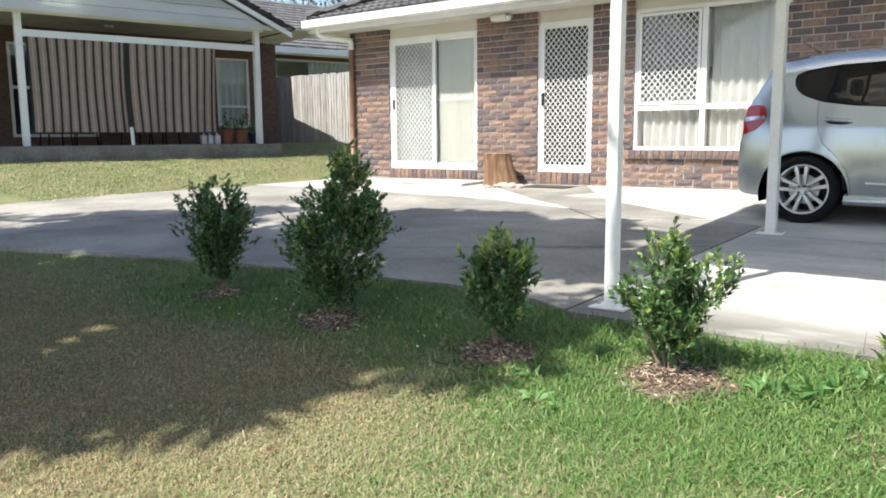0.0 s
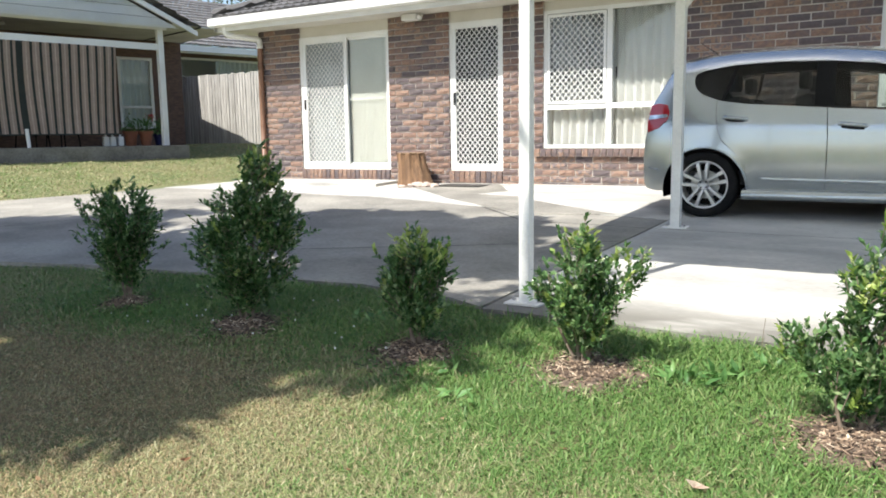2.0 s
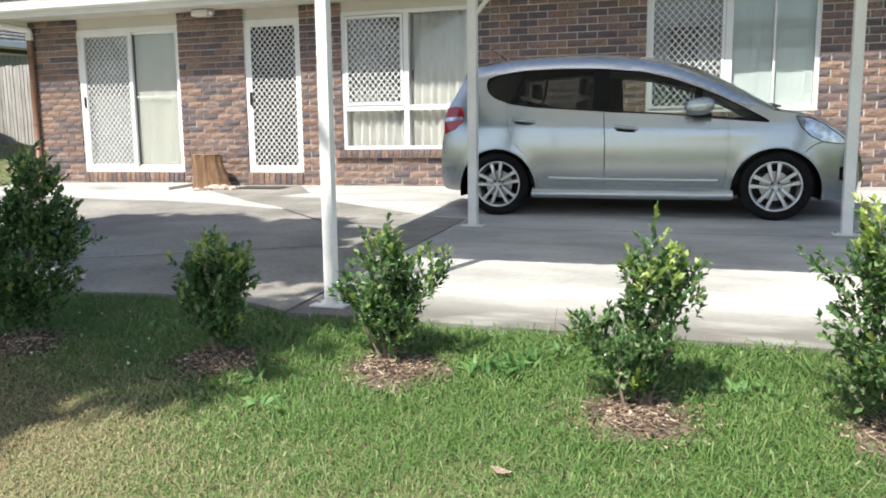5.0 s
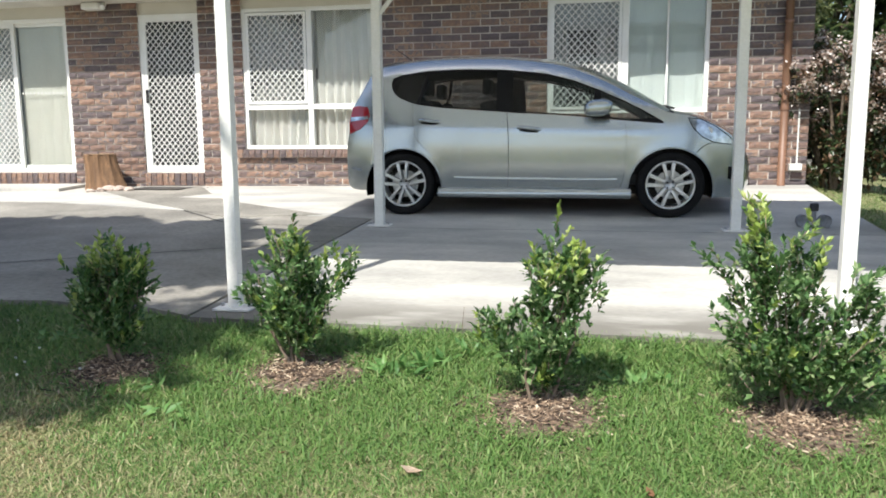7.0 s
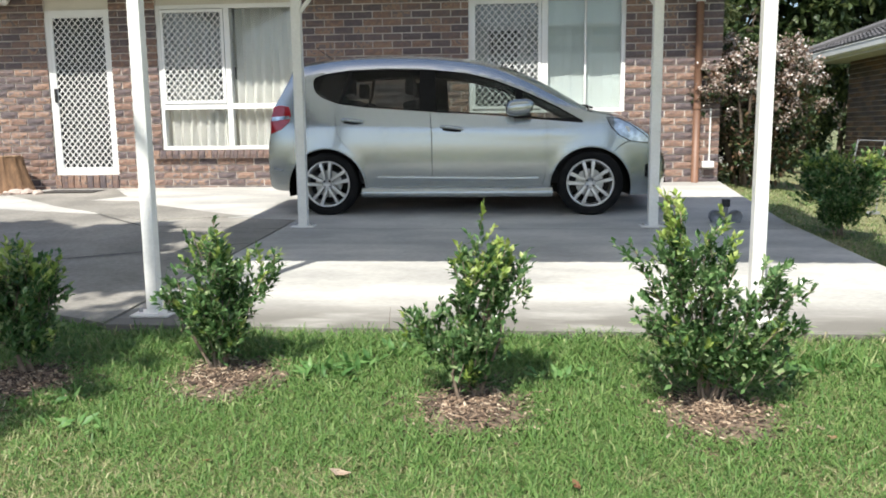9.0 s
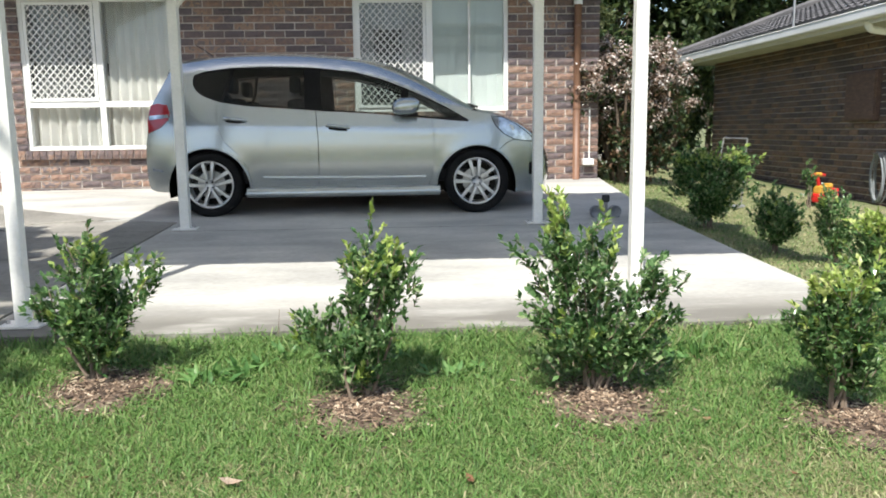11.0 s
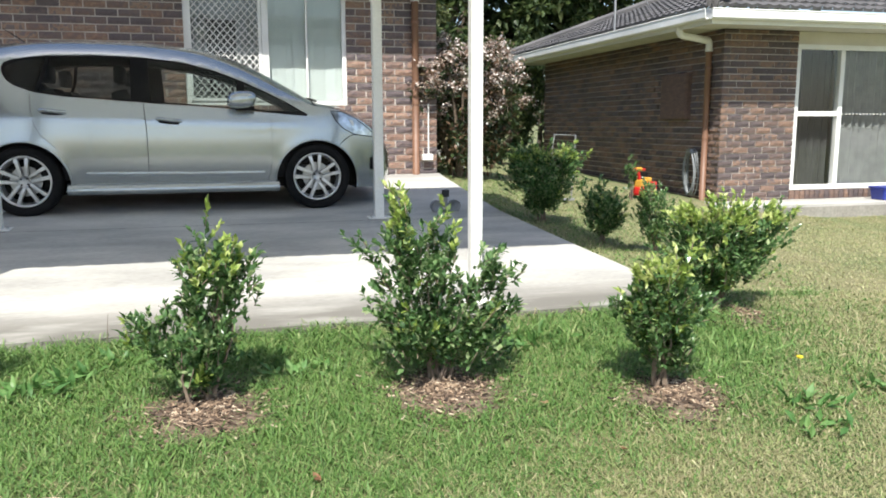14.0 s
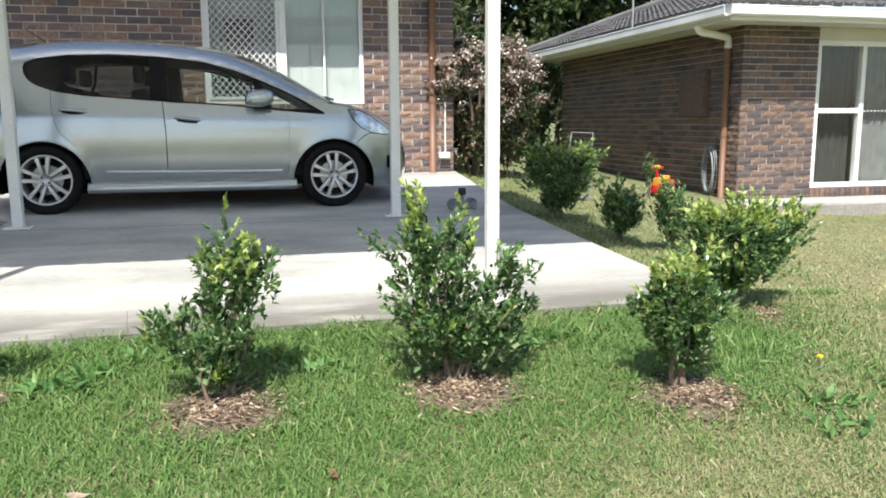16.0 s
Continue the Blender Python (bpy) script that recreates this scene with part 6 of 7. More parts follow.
ob.location = (2.26, 2.72, land_z(2.26, 2.72) + 0.05)
tagged(ob, "yellow dandelion flower in the lawn", "flower")


# ---- trees ----
M_BARK = material("tree_bark", (0.2, 0.16, 0.12), 0.95, second=(0.12, 0.095, 0.075), scale=5, fine=30, fine_amount=0.35, bump=0.8, stretch=(3, 3, 0.6))
M_TREE = leaf_material("tree_leaf", [(0.0, (0.026, 0.046, 0.018)), (0.5, (0.056, 0.092, 0.032)), (0.85, (0.105, 0.148, 0.05)), (1.0, (0.18, 0.21, 0.085))], 0.5, 0.45)
M_OLIVE = leaf_material("olive_leaf", [(0.0, (0.03, 0.045, 0.015)), (0.5, (0.07, 0.095, 0.03)), (1.0, (0.17, 0.18, 0.07))], 0.5, 0.3)


def tree(x, y, z, height, crown, seed, label, clumps=70, per=70, leaf=0.16, mat=M_TREE, trunk=0.2, low=0.35, gap=0.3, foot=(0, 0), rough=0.3, boughs=()):
    """A tree: a tapered trunk, limbs to clumps of leaves spread unevenly over the crown (rx, ry, rz)."""
    rng = random.Random(seed)
    e = thing("tree", label, "tree", (x, y, z))
    c = Vector((0, 0, height - crown[2]))
    tb = bmesh.new()
    fork = Vector((rng.uniform(-0.3, 0.3), rng.uniform(-0.3, 0.3), height * low))
    tube(tb, [(foot[0], foot[1], -0.1), (0.6 * foot[0], 0.6 * foot[1], height * low * 0.5), fork], trunk, 10, taper=0.7)
    part("trunk", tb, M_BARK, e)
    lb = bmesh.new()
    spots = []
    heads = [(c, crown)] * clumps
    for bx, by, bz, rx, ry, rz, count in boughs:  # heavy boughs beside the main crown
        heads += [(Vector((bx, by, bz)), (rx, ry, rz))] * count
    for k, (c, crown) in enumerate(heads):
        w = rand_way(rng)
        r = rng.uniform(gap, 1.0) ** 0.6 * (1 + rough * noise.noise(Vector((w.x * 1.6 + seed * 3, w.y * 1.6, w.z * 1.6))))
        p = c + Vector((w.x * crown[0] * r, w.y * crown[1] * r, w.z * crown[2] * r))
        if k % 4 == 0:
            m = fork.lerp(p, 0.5) + Vector((0, 0, 0.1 * height * rng.uniform(-0.5, 0.8)))
            tube(lb, [fork, m, p], trunk * 0.28, 6, taper=0.15)
        s = rng.uniform(0.5, 1.0) * min(crown) * 0.34
        for q in range(per):
            o = rand_way(rng) * s * rng.uniform(0.1, 1.0) ** 0.5
            o.z *= 0.65
            spots.append((p + o, rand_way(rng, -0.2)))
    tagged(part("limb_work", lb, M_BARK, e), kind="stuff")
    leaves_mesh("crown", spots, mat, e, rng, leaf, leaf * 0.28)
    return e


# the tree beside the camera whose shade lies on lawn and drive
tree(-7.1, -0.75, -0.2, 8.2, (4.1, 3.4, 1.7), 31, "broad leafy shade tree at the edge of the lawn", 185, 95, 0.27, M_TREE, 0.28, 0.5, 0.0, (-2.0, -2.0), 0.15, [(2.7, -0.5, 6.6, 1.0, 0.95, 0.5, 60), (2.5, 2.3, 6.7, 1.25, 1.55, 0.7, 52), (0.9, 2.6, 6.6, 1.5, 1.1, 0.7, 32)])
# behind the houses
tree(6.5, 24, 0, 9.5, (4.5, 2.5, 4.2), 32, "dark leafy tree behind the houses", 260, 90, 0.3, M_TREE)
tree(11.5, 27, 0, 10.5, (5, 3, 4.6), 33, "dark leafy tree behind the houses", 220, 80, 0.34, M_TREE)
tree(17.5, 28, 0, 10.0, (5, 3, 4.5), 34, "dark leafy tree behind the houses", 110, 80, 0.28, M_TREE)
tree(4.1, 19, 0, 5.6, (1.5, 1.2, 2.3), 35, "olive-green tree at the back fence", 60, 70, 0.14, M_OLIVE, 0.12)
tree(-27.5, 26, 0.8, 9.0, (3.6, 3, 3.0), 36, "sparse gum tree beyond the far roof", 46, 60, 0.2, M_OLIVE, 0.2)
tree(-35, 24, 0.8, 9.5, (4.5, 3, 3.2), 37, "leafy tree beyond the far roof", 90, 70, 0.25, M_OLIVE, 0.22)
tree(-19.5, 27, 0.8, 7.5, (1.8, 1.5, 1.8), 38, "light green tree beyond the far roof", 36, 60, 0.18, M_OLIVE, 0.15)

# dense growth along the back fence, between the houses
for k, (x, y, h) in enumerate(((3.2, 17.5, 3.0), (4.6, 18.2, 3.6), (5.9, 17.4, 3.1), (7.5, 19.0, 3.8), (2.6, 20.5, 4.4))):
    tree(x, y, 0.1, h, (1.1, 0.9, 0.5 * h - 0.05), 60 + k, "dense dark green bush along the back fence", 70, 60, 0.13, M_TREE, 0.08, 0.3)

# flowering bush at the corner of the brick house
M_BUSH = leaf_material("bronze_leaf", [(0.0, (0.02, 0.04, 0.014)), (0.55, (0.045, 0.07, 0.025)), (0.8, (0.12, 0.07, 0.04)), (1.0, (0.2, 0.12, 0.07))], 0.4, 0.25)
M_BLOOM = leaf_material("faded_blossom", [(0.0, (0.16, 0.1, 0.07)), (0.4, (0.34, 0.25, 0.2)), (0.75, (0.55, 0.47, 0.42)), (1.0, (0.78, 0.74, 0.71))], 0.8, 0.2)


def blossom_bush(x, y, seed):
    rng = random.Random(seed)
    z = land_z(x, y)
    e = thing("flowering_bush", "large bush covered in faded pinkish-white blossom", "bush", (x, y, z))
    bm = bmesh.new()
    dark, bloom = [], []
    lobes = [(0, 0, 1.12, 0.95, 0.8, 0.72), (-0.5, -0.1, 1.2, 0.45, 0.5, 0.42), (0.35, 0, 1.3, 0.5, 0.5, 0.45), (0.05, 0, 0.65, 0.7, 0.6, 0.5), (0.0, -0.1, 0.4, 0.7, 0.55, 0.38)]
    for k in range(9):
        a = rng.uniform(0, math.tau)
        part("stem", tube(bmesh.new(), [(0.1 * math.cos(a), 0.1 * math.sin(a), -0.05), (0.35 * math.cos(a), 0.3 * math.sin(a), 0.8), (0.7 * math.cos(a), 0.5 * math.sin(a), 1.35)], 0.03, 6, taper=0.3), M_TWIG, e)
    for k in range(470):
        l = rng.choices(lobes, [4, 1.5, 1.5, 2.5, 2.5])[0]
        w = rand_way(rng)
        r = rng.uniform(0.4, 1.0) ** 0.5 * (1 + 0.3 * noise.noise(w * 2.2))
        p = Vector((l[0] + w.x * l[3] * r, l[1] + w.y * l[4] * r, max(0.15, l[2] + w.z * l[5] * r)))
        for q in range(16):
            dark.append((p + rand_way(rng) * rng.uniform(0, 0.13), rand_way(rng, 0.3)))
        if p.z > 0.65 + 0.4 * rng.random():
            h = p + Vector((0, -0.06, 0.08))
            for q in range(34):
                bloom.append((h + rand_way(rng) * rng.uniform(0.02, 0.1), rand_way(rng, 0.4)))
    leaves_mesh("foliage", dark, M_BUSH, e, rng, 0.085, 0.024)
    tagged(leaves_mesh("blossom", bloom, M_BLOOM, e, rng, 0.042, 0.018), "faded pinkish-white flower heads")


blossom_bush(2.95, 10.45, 41)


# ---- small things by the brick house ----
M_STUMP = material("cut_timber", (0.26, 0.15, 0.08), 0.9, second=(0.12, 0.07, 0.04), scale=5, fine=40, fine_amount=0.35, bump=0.7, stretch=(4, 4, 0.7))
M_RINGS = material("stump_top", (0.45, 0.33, 0.2), 0.85, second=(0.34, 0.23, 0.13), scale=12, fine_amount=0.2)
e = thing("tree_stump", "sawn brown tree stump standing beside the front door", "stump", (-6.46, 9.62, slab_z(-6.46, 9.62)))
bm = bmesh.new()
rings = []
for z, r in ((0, 0.225), (0.08, 0.208), (0.2, 0.198), (0.35, 0.198), (0.455, 0.204), (0.47, 0.199)):
    ring = []
    for k in range(28):
        a = k * math.tau / 28
        rr = r * (1 + 0.07 * noise.noise(Vector((math.cos(a) * 2, math.sin(a) * 2, 0.7)))) + 0.012 * math.sin(a * 9)
        rr += max(0, math.cos(a + 0.2)) ** 3 * 0.13 * max(0, 1 - z / 0.42)
        ring.append(bm.verts.new((rr * math.cos(a) - 0.05 * z, rr * math.sin(a), z)))
    rings.append(ring)
for a, b in zip(rings, rings[1:]):
    for k in range(28):
        bm.faces.new((a[k], a[(k + 1) % 28], b[(k + 1) % 28], b[k]))
part("bark", bm, M_STUMP, e)
bm = bmesh.new()
bm.faces.new([bm.verts.new((0.99 * v[0], 0.99 * v[1], 0.468)) for v in [(0.205 * (1 + 0.07 * noise.noise(Vector((math.cos(k * math.tau / 28) * 2, math.sin(k * math.tau / 28) * 2, 0.7)))) * math.cos(k * math.tau / 28) - 0.0235, 0.21 * math.sin(k * math.tau / 28)) for k in range(28)]])
part("sawn_top", bm, M_RINGS, e, "pale sawn face")
sr = random.Random(4)
M_STONE = material("pale_stone", (0.5, 0.42, 0.36), 0.9, second=(0.36, 0.28, 0.24), scale=9, fine_amount=0.2)
for k, (dx, dy, s) in enumerate(((0, 0, 0.07), (0.11, 0.02, 0.06), (0.2, 0.1, 0.05), (-0.1, -0.07, 0.05), (0.06, 0.12, 0.06), (-0.2, -0.13, 0.04), (0.28, -0.02, 0.045))):
    bm = bmesh.new()
    bmesh.ops.create_icosphere(bm, subdivisions=2, radius=1)
    for v in bm.verts:
        q = 1 + 0.35 * noise.noise(v.co * 1.3 + Vector((k, 0, 0)))
        v.co = Vector((v.co.x * s * 1.5 * q, v.co.y * s * q, v.co.z * s * 0.7 * q))
    ob = obj("stone", bm, M_STONE)
    x, y = -6.2 + dx, 9.38 + dy
    ob.matrix_world = pose(x, y, slab_z(x, y) + 0.35 * s, 0, 0, 40 * k)
    tagged(ob, "small pale stone lying by the stump", "stone", "stones by the stump")
ob = obj("door_mat", boxes((-5.95, -5.25, 9.42, 9.82, 0, 0.015), bevel=0.004), material("mat_fibre", (0.06, 0.055, 0.05), 0.95, fine=200, fine_amount=0.4, bump=0.6, bump_scale=200))
ob.location.z = slab_z(-5.6, 9.6) + 0.002
tagged(ob, "dark fibre door mat lying before the door", "door mat")
bm = prism(bmesh.new(), [(-9.9, 9.36), (-6.9, 9.3), (-6.9, 9.98), (-9.9, 9.98)], -0.05, 0, lambda x, y: slab_z(x, y) + 0.04)
tagged(obj("door_step", bm, M_CONCRETE), "low concrete step under the sliding door", "step", kind="structure")
bm = prism(bmesh.new(), [(-6.25, 9.3), (-5.2, 9.95), (-4.7, 9.2), (-4.1, 8.4), (-2.6, 7.4), (-3.5, 7.15), (-5.0, 8.2)], -0.02, 0, lambda x, y: slab_z(x, y) + 0.004)
tagged(obj("pavement_patch", bm, M_DRIVE), "darker old concrete path leading to the front door", "path", kind="structure")
e = thing("sensor_light", "white twin-spot security light under the eaves", "outdoor light", (-6.6, 9.86, 3.0))
part("housing", boxes((-0.13, 0.13, -0.08, 0.08, -0.09, 0.005), bevel=0.025), M_WHITE, e)
bm = bmesh.new()
tube(bm, [(0.17, 0, -0.02), (0.19, -0.04, -0.05), (0.2, -0.09, -0.075)], 0.035, 12)
part("spot_head", bm, M_WHITE, e, smooth=True)
e = thing("conduit_box", "small white meter box with a conduit on the wall", "meter box")
part("pipe", tube(bmesh.new(), [(2.4, 9.96, 0.85), (2.4, 9.96, 1.5)], 0.01, 8), M_WHITE, e)
part("junction_box", boxes((2.31, 2.45, 9.9, 9.985, 0.78, 0.86), bevel=0.01), M_WHITE, e)
# joints in the concrete
M_JOINT = material("joint_dirt", (0.05, 0.048, 0.045), 0.95, fine_amount=0.3)


def joint(points, w=0.006):
    bm = bmesh.new()
    for a, b in zip(points, points[1:]):
        d = Vector((b[0] - a[0], b[1] - a[1])).normalized()
        o = Vector((-d.y, d.x)) * w
        bm.faces.new([bm.verts.new((p[0] + s * o.x, p[1] + s * o.y, slab_z(*p) + 0.003)) for p, s in ((a, 1), (a, -1), (b, -1), (b, 1))])
    tagged(obj("slab_joint", bm, M_JOINT), "dark narrow joint in the concrete", "joint", kind="structure")


joint([(-1.98, 6.62), (0.2, 6.62), (2.33, 6.62)])
joint([(-4.4, 4.6), (-3.1, 5.3), (-2.05, 5.9)], 0.01)
joint([(-9.0, 3.2), (-8.0, 5.2), (-7.3, 8.2)], 0.009)
joint([(-6.0, 8.13), (-5.2, 8.9), (-5.0, 9.9)], 0.008)
joint([(-2.0, 6.62), (-3.3, 6.75), (-4.2, 7.6)], 0.008)
M_HOSE_GREY = material("cast_grey", (0.22, 0.23, 0.25), 0.6, fine_amount=0.2)
e = thing("prop_stand", "small grey steel stand on two round feet resting on the slab", "stand", (1.85, 7.02, slab_z(1.85, 7.02)))
for sx in (-0.085, 0.085):
    bm = tube(bmesh.new(), [(sx, -0.04, 0.052), (sx, 0.04, 0.052)], 0.052, 18)
    part("foot", bm, M_HOSE_GREY, e, smooth=True)
part("base_bar", boxes((-0.12, 0.12, -0.05, 0.05, 0.0, 0.014), (-0.09, 0.09, -0.012, 0.012, 0.045, 0.07), bevel=0.003), M_HOSE_GREY, e)
part("upright", tube(bmesh.new(), [(0, 0, 0.06), (0, 0, 0.15)], 0.02, 12), M_HOSE_GREY, e)
part("head", boxes((-0.03, 0.03, -0.03, 0.03, 0.135, 0.2), bevel=0.008), M_DARK, e, "dark head of the stand")

# ---- between the houses ----
M_PALING = material("weathered_paling", (0.46, 0.44, 0.41), 0.95, second=(0.3, 0.285, 0.26), scale=4, fine=40, fine_amount=0.25, stretch=(6, 6, 0.5), spread=0.18, bump=0.4)


def fence(x0, x1, y, z0, z1, label, pale=0.1, seed=1):
    rng = random.Random(seed)
    e = thing("fence", label, "fence", (x0, y, z0))
    for z in (0.25, 0.8):
        part("rail", boxes((0, x1 - x0, 0.02, 0.06, (z1 - z0) * z - 0.04, (z1 - z0) * z + 0.04)), M_PALING, e)
    x = 0.0
    while x < x1 - x0:
        w = pale * rng.uniform(0.85, 1.0)
        h = (z1 - z0) * rng.uniform(0.985, 1.01)
        part("paling", boxes((x, x + w, -0.008 + rng.uniform(-0.004, 0.004), 0.012, -0.15, h)), M_PALING, e)
        x += pale + 0.006
    return e


fence(-18.6, -13.5, 15.4, 1.2, 2.98, "tall weathered grey paling fence", 0.1, 2)
fence(2.6, 3.6, 12.6, 0.4, 0.82, "low weathered paling fence behind the bush", 0.09, 3)
e = thing("garden_trolley", "thin bare metal handle frame standing on the grass", "trolley", (3.6, 8.5, land_z(3.6, 8.5)))
zz = land_z(3.6, 8.5)
part("handle", tube(bmesh.new(), [(-0.18, 0.0, 0.03), (-0.08, -0.04, 1.12 - zz), (0.18, -0.04, 1.11 - zz), (0.16, 0.0, 0.03)], 0.009, 8), M_STEEL, e)
part("foot_bar", boxes((-0.2, 0.2, -0.01, 0.03, 0.0, 0.03), bevel=0.005), M_STEEL, e)

# toy, hose and meter box by the right-hand house
M_TOYRED = material("red_plastic", (0.6, 0.02, 0.02), 0.35, fine_amount=0.08)
M_TOYYEL = material("yellow_plastic", (0.62, 0.34, 0.05), 0.35, fine_amount=0.08)
e = thing("ride_on_toy", "red and yellow plastic ride-on toy on the grass", "toy", (5.25, 9.5, land_z(5.25, 9.5)), turn=25)
part("body", boxes((-0.17, 0.19, -0.08, 0.08, 0.06, 0.17), bevel=0.03), M_TOYRED, e)
part("seat", boxes((0.0, 0.2, -0.07, 0.07, 0.17, 0.23), bevel=0.025), M_TOYRED, e)
part("cowl", boxes((-0.14, 0.0, -0.06, 0.06, 0.16, 0.27), bevel=0.025), M_TOYYEL, e)
part("steering_stem", tube(bmesh.new(), [(-0.1, 0, 0.25), (-0.14, 0, 0.38)], 0.022, 10), M_TOYRED, e)
part("handlebar", tube(bmesh.new(), [(-0.27, 0.02, 0.39), (-0.2, 0.0, 0.4), (-0.07, 0.0, 0.4), (0.02, 0.02, 0.39)], 0.02, 10), M_TOYRED, e)
part("bar_grip", tube(bmesh.new(), [(-0.19, 0.0, 0.405), (-0.08, 0.0, 0.405)], 0.026, 10), M_TOYYEL, e, "yellow middle of the handlebar")
part("lamp", boxes((0.02, 0.11, -0.05, 0.05, 0.23, 0.29), bevel=0.02), M_TOYYEL, e)
for x in (-0.12, 0.13):
    for y in (-0.09, 0.09):
        part("toy_wheel", tube(bmesh.new(), [(x, y - 0.018, 0.06), (x, y + 0.018, 0.06)], 0.06, 16), M_TRIM, e)
M_HOSE = material("grey_hose", (0.26, 0.28, 0.29), 0.45, fine_amount=0.1)
e = thing("garden_hose", "coiled grey garden hose hung on the brick wall", "garden hose", (NX - 0.04, 10.5, 0.52))
hr = random.Random(2)
for k in range(7):
    bm = bmesh.new()
    w, h, o = 0.12 + 0.02 * hr.random(), 0.3 + 0.05 * hr.random(), hr.uniform(-0.03, 0.03)
    tube(bm, [(-0.02 - 0.012 * k, o + w * math.sin(a) * (1 + 0.12 * math.sin(2 * a + k)), h * math.cos(a)) for a in np.linspace(0, math.tau, 22)], 0.009, 7)
    part("loop", bm, M_HOSE, e, smooth=True)
part("hook", tube(bmesh.new(), [(0.05, 0, 0.3), (-0.13, 0, 0.3), (-0.14, 0, 0.34)], 0.01, 6), M_STEEL, e)
e = thing("meter_box", "dark brown meter box on the shaded brick wall", "meter box", (NX - 0.0, 11.1, 1.3))
part("cabinet", boxes((-0.07, 0.03, -0.38, 0.38, 0, 0.7), bevel=0.008), M_LBRICK, e)
part("lid", boxes((-0.085, -0.07, -0.36, 0.36, 0.02, 0.68), bevel=0.004), M_LBRICK, e)
e = thing("antenna_mast", "thin metal mast and stay wire on the roof edge", "mast", (NX - 0.7, 11.9, 2.7))
part("mast", tube(bmesh.new(), [(0.06, -0.04, -0.12), (0, 0, 0.0), (0, 0, 1.6)], 0.018, 8), M_STEEL, e)
part("stay_wire", tube(bmesh.new(), [(0, 0, 1.2), (0.75, 0.1, 0.3)], 0.008, 6), M_STEEL, e)

# ---- on the left-hand patio ----
M_STRIPE = {"brown": material("awning_brown", (0.52, 0.41, 0.345), 0.9, second=(0.46, 0.36, 0.3), scale=5, fine=150, fine_amount=0.15),
            "dark": material("awning_dark", (0.06, 0.07, 0.065), 0.9, fine=150, fine_amount=0.15),
            "pink": material("awning_light", (0.72, 0.61, 0.54), 0.9, fine=150, fine_amount=0.12)}
e = set_left(new("patio_blind"), "brown and dark striped canvas blind hung across the patio", "blind")
x, k = 0.1, 0
seq = (("dark", 0.045), ("brown", 0.05), ("pink", 0.022), ("brown", 0.05))
cols = []
while x < 3.68:
    key, w = seq[k % 4]
    if 1.84 < x < 1.95 and key != "dark":
        key = "dark"
    bm = bmesh.new()
    rows = []
    for z in np.linspace(3.12, 1.38, 9):
        f = (3.12 - z) / 1.74
        rows.append([bm.verts.new((xx + 0.03 * math.sin(f * 2.4 + 0.5 * xx) * math.sin(xx * 2.1 + 1), 0.04 * f * math.sin(xx * 7 + f * 2) + 0.05 * math.sin(f * 2.6) - 0.05, z)) for xx in (x, min(x + w, 3.7))])
    for a, b in zip(rows, rows[1:]):
        bm.faces.new((a[0], a[1], b[1], b[0]))
    bmesh.ops.solidify(bm, geom=bm.faces[:], thickness=0.002)
    part("stripe", bm, M_STRIPE[key], e)
    x += w
    k += 1
part("bottom_bar", tube(bmesh.new(), [(0.1, 0.0, 1.37), (3.7, 0.0, 1.37)], 0.014, 8), M_STRIPE["dark"], e)
M_POT = material("terracotta", (0.31, 0.115, 0.06), 0.8, second=(0.22, 0.085, 0.045), scale=6, fine_amount=0.15)
M_PETAL = leaf_material("red_petal", [(0.0, (0.5, 0.01, 0.02)), (1.0, (0.7, 0.05, 0.05))], 0.6, 0.3)
pr = random.Random(6)
for x, y, s, red, lab in ((4.18, 0.6, 1.0, 0, "terracotta pot with a leafy green plant"), (4.5, 0.55, 1.0, 14, "terracotta pot with a red-flowered geranium"), (4.86, 0.7, 0.8, 0, "dark blue glazed pot with a small plant")):
    e = thing("flower_pot", lab, "potted plant", group="patio pots")
    e.matrix_world = left @ Matrix.Translation((x, y, 1.12))
    bm = bmesh.new()
    rings = [[bm.verts.new((r * s * math.cos(k * math.tau / 18), r * s * math.sin(k * math.tau / 18), z * s)) for k in range(18)] for r, z in ((0.1, 0), (0.135, 0.25), (0.155, 0.25), (0.16, 0.31), (0.13, 0.31), (0.12, 0.26))]
    for a, b in zip(rings, rings[1:]):
        for k in range(18):
            bm.faces.new((a[k], a[(k + 1) % 18], b[(k + 1) % 18], b[k]))
    bm.faces.new(rings[0][::-1]), bm.faces.new(rings[-1])
    part("pot", bm, M_POT if s == 1.0 else material("blue_glaze", (0.02, 0.025, 0.09), 0.3), e, smooth=False)
    spots = [(Vector((pr.gauss(0, 0.08), pr.gauss(0, 0.08), 0.3 * s + abs(pr.gauss(0.1, 0.12)))), rand_way(pr, 0.6)) for k in range(130)]
    leaves_mesh("foliage", spots, M_WEED, e, pr, 0.07, 0.026)
    if red:
        spots = [(Vector((0.1 + pr.gauss(0, 0.035), -0.05 + pr.gauss(0, 0.035), 0.62 + pr.gauss(0, 0.035))), rand_way(pr, 0.4)) for k in range(80)]
        leaves_mesh("blossom", spots, M_PETAL, e, pr, 0.03, 0.014)
for x in (3.5, 3.64, 3.8):
    e = thing("plastic_jug", "translucent white plastic jug on the patio", "jug", group="patio jugs")
    e.matrix_world = left @ Matrix.Translation((x, 0.25, 1.12))
    part("jug_body", boxes((-0.06, 0.06, -0.06, 0.06, 0, 0.2), bevel=0.025), M_WHITE, e)
    part("jug_neck", tube(bmesh.new(), [(0, 0, 0.19), (0, 0, 0.25)], 0.022, 10), M_WHITE, e)
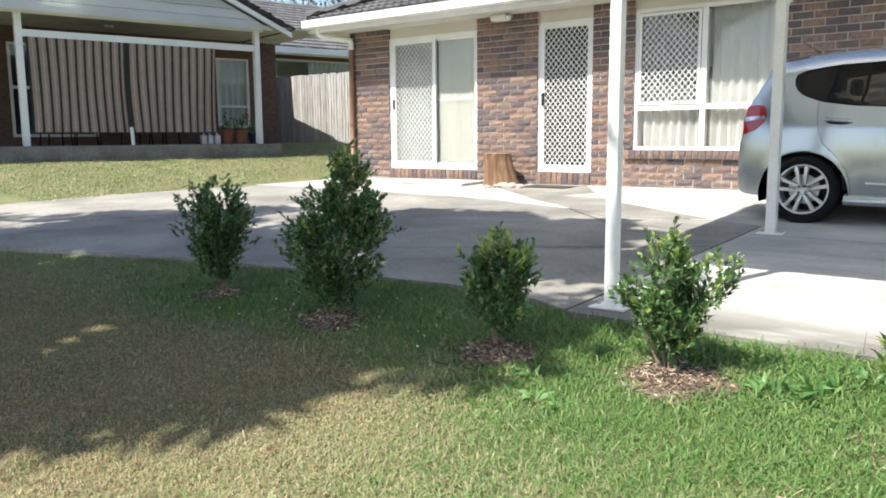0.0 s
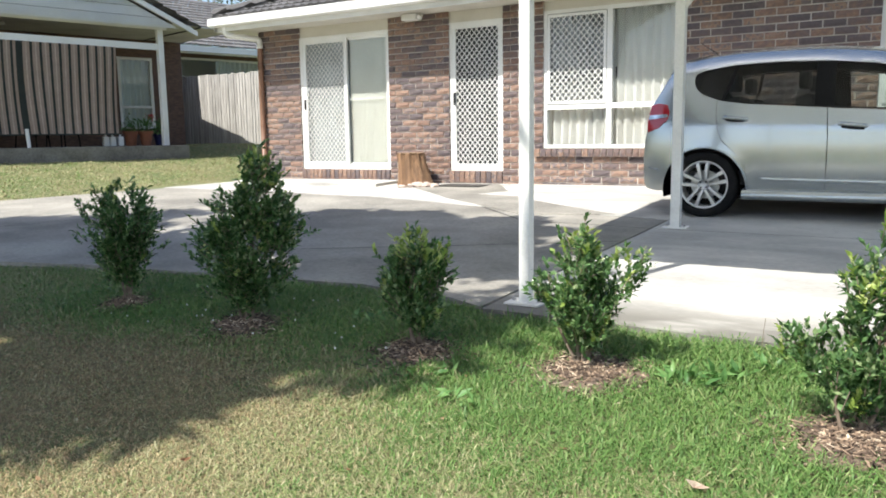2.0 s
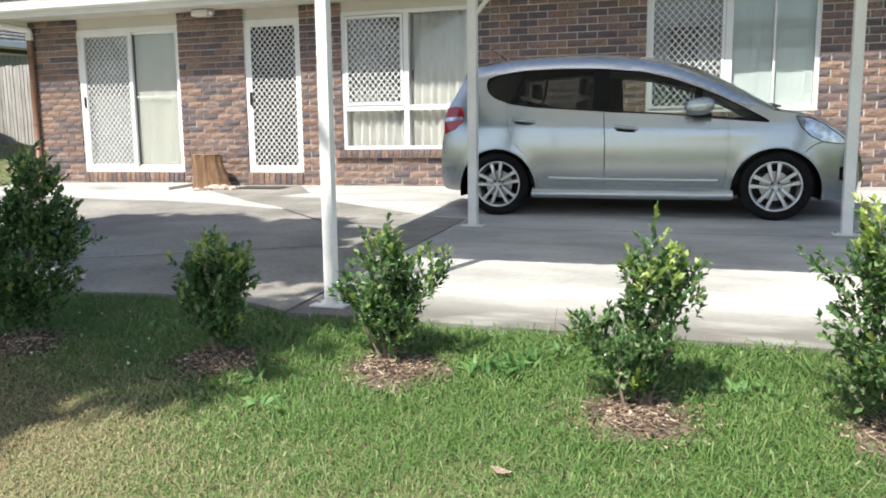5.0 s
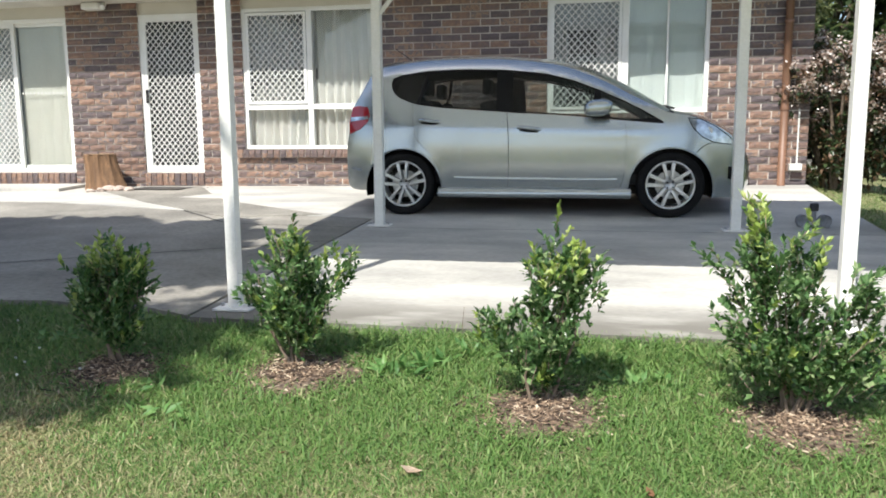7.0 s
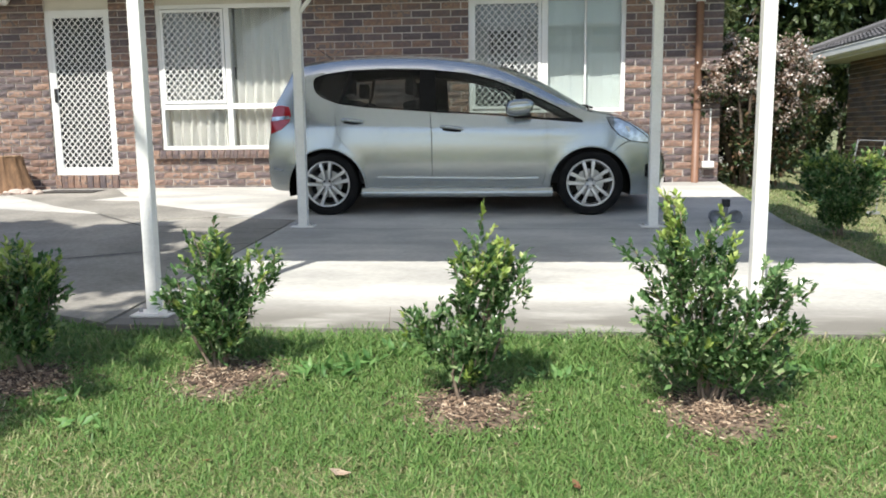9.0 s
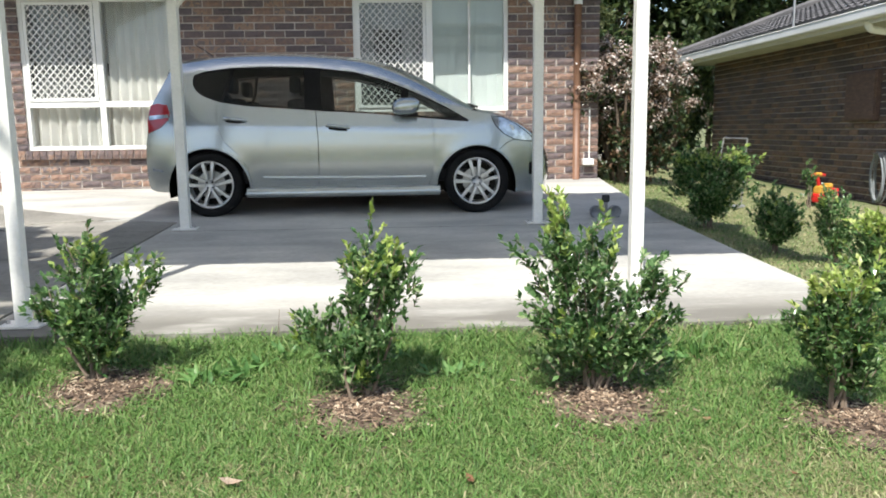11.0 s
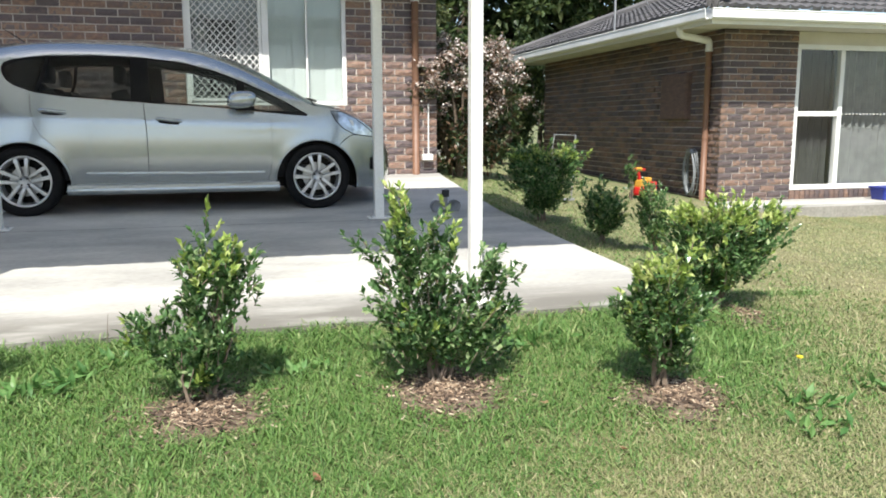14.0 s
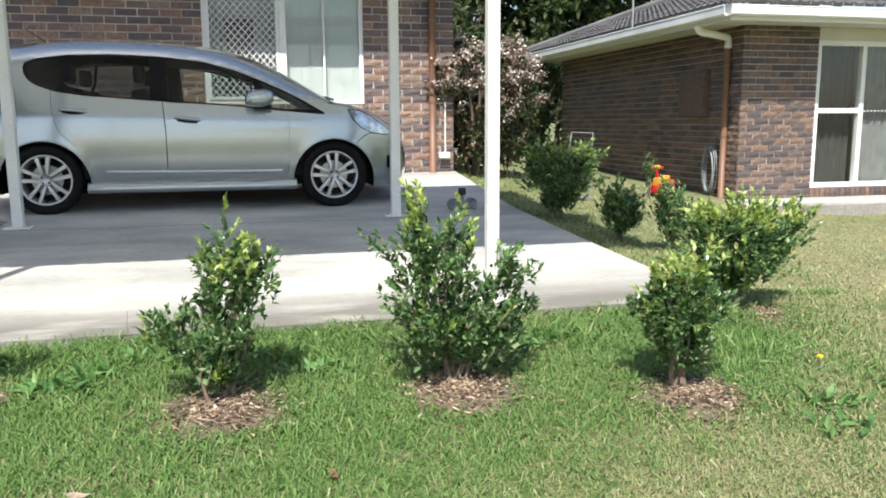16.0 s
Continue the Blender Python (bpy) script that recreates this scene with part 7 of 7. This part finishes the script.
e = thing("standpipe", "short white plastic pipe on the patio edge", "pipe")
e.matrix_world = left @ Matrix.Translation((1.91, -0.1, 1.12))
part("pipe", tube(bmesh.new(), [(0, 0, 0), (-0.02, 0, 0.36)], 0.035, 10), M_WHITE, e)
for x in (0.75, 1.35, 2.35, 2.95):
    e = thing("patio_chair", "dark metal patio chair behind the blind", "chair", group="patio chairs")
    e.matrix_world = left @ Matrix.Translation((x, 1.1, 1.12)) @ pose(0, 0, 0, 0, 0, 20 * math.sin(x * 9))
    part("seat", boxes((-0.22, 0.22, -0.22, 0.22, 0.42, 0.46), bevel=0.015), M_TRIM, e)
    part("backrest", boxes((-0.22, 0.22, 0.2, 0.24, 0.46, 0.9), bevel=0.015), M_TRIM, e)
    for sx in (-0.2, 0.2):
        for sy in (-0.2, 0.2):
            part("leg", tube(bmesh.new(), [(sx * 1.15, sy * 1.15, 0), (sx, sy, 0.43)], 0.014, 6), M_TRIM, e)

# blue tub on the path under the neighbouring window
e = thing("storage_tub", "blue plastic storage tub on the concrete path", "tub", (9.04, 9.4, 0.125))
M_TUB = material("blue_plastic", (0.03, 0.05, 0.3), 0.4, second=(0.025, 0.04, 0.24), scale=6, fine_amount=0.08)
bm = bmesh.new()
lo = [bm.verts.new(p) for p in ((0.02, 0.015, 0), (0.4, 0.015, 0), (0.4, 0.255, 0), (0.02, 0.255, 0))]
hi = [bm.verts.new(p) for p in ((0, 0, 0.17), (0.42, 0, 0.17), (0.42, 0.27, 0.17), (0, 0.27, 0.17))]
bm.faces.new(lo[::-1])
bm.faces.new(hi)
for k in range(4):
    bm.faces.new((lo[k], lo[(k + 1) % 4], hi[(k + 1) % 4], hi[k]))
bmesh.ops.bevel(bm, geom=bm.edges[:], offset=0.012, segments=2, affect="EDGES")
part("body", bm, M_TUB, e)
part("rim", boxes((-0.015, 0.435, -0.015, 0.285, 0.165, 0.195), bevel=0.008), M_TUB, e)
part("label_bar", boxes((0.06, 0.13, -0.004, 0.006, 0.085, 0.1)), M_WHITE, e, "pale printed label bar")

# ---- bricks ----
lay_bricks(house_wall, 300)
brick_list(courses(NX, 7.86, -0.3, NTOP, rng, length=0.225, joint=0.015, height=0.078, base=-0.3), (0, NY, 0))
brick_list(on_end(7.86, 10.3, 0.13, 0.265), (0, NY - 0.01, 0))
lay_bricks(rw, 160, M_BRICK_SHADE)
# the shaded side wall of the neighbouring house, laid in its own plane; its brick colours carry some of that shade
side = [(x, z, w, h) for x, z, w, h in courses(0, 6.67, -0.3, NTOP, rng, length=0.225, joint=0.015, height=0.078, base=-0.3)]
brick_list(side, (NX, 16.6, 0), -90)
lay_bricks(rw, 0, M_BRICK_SHADE)
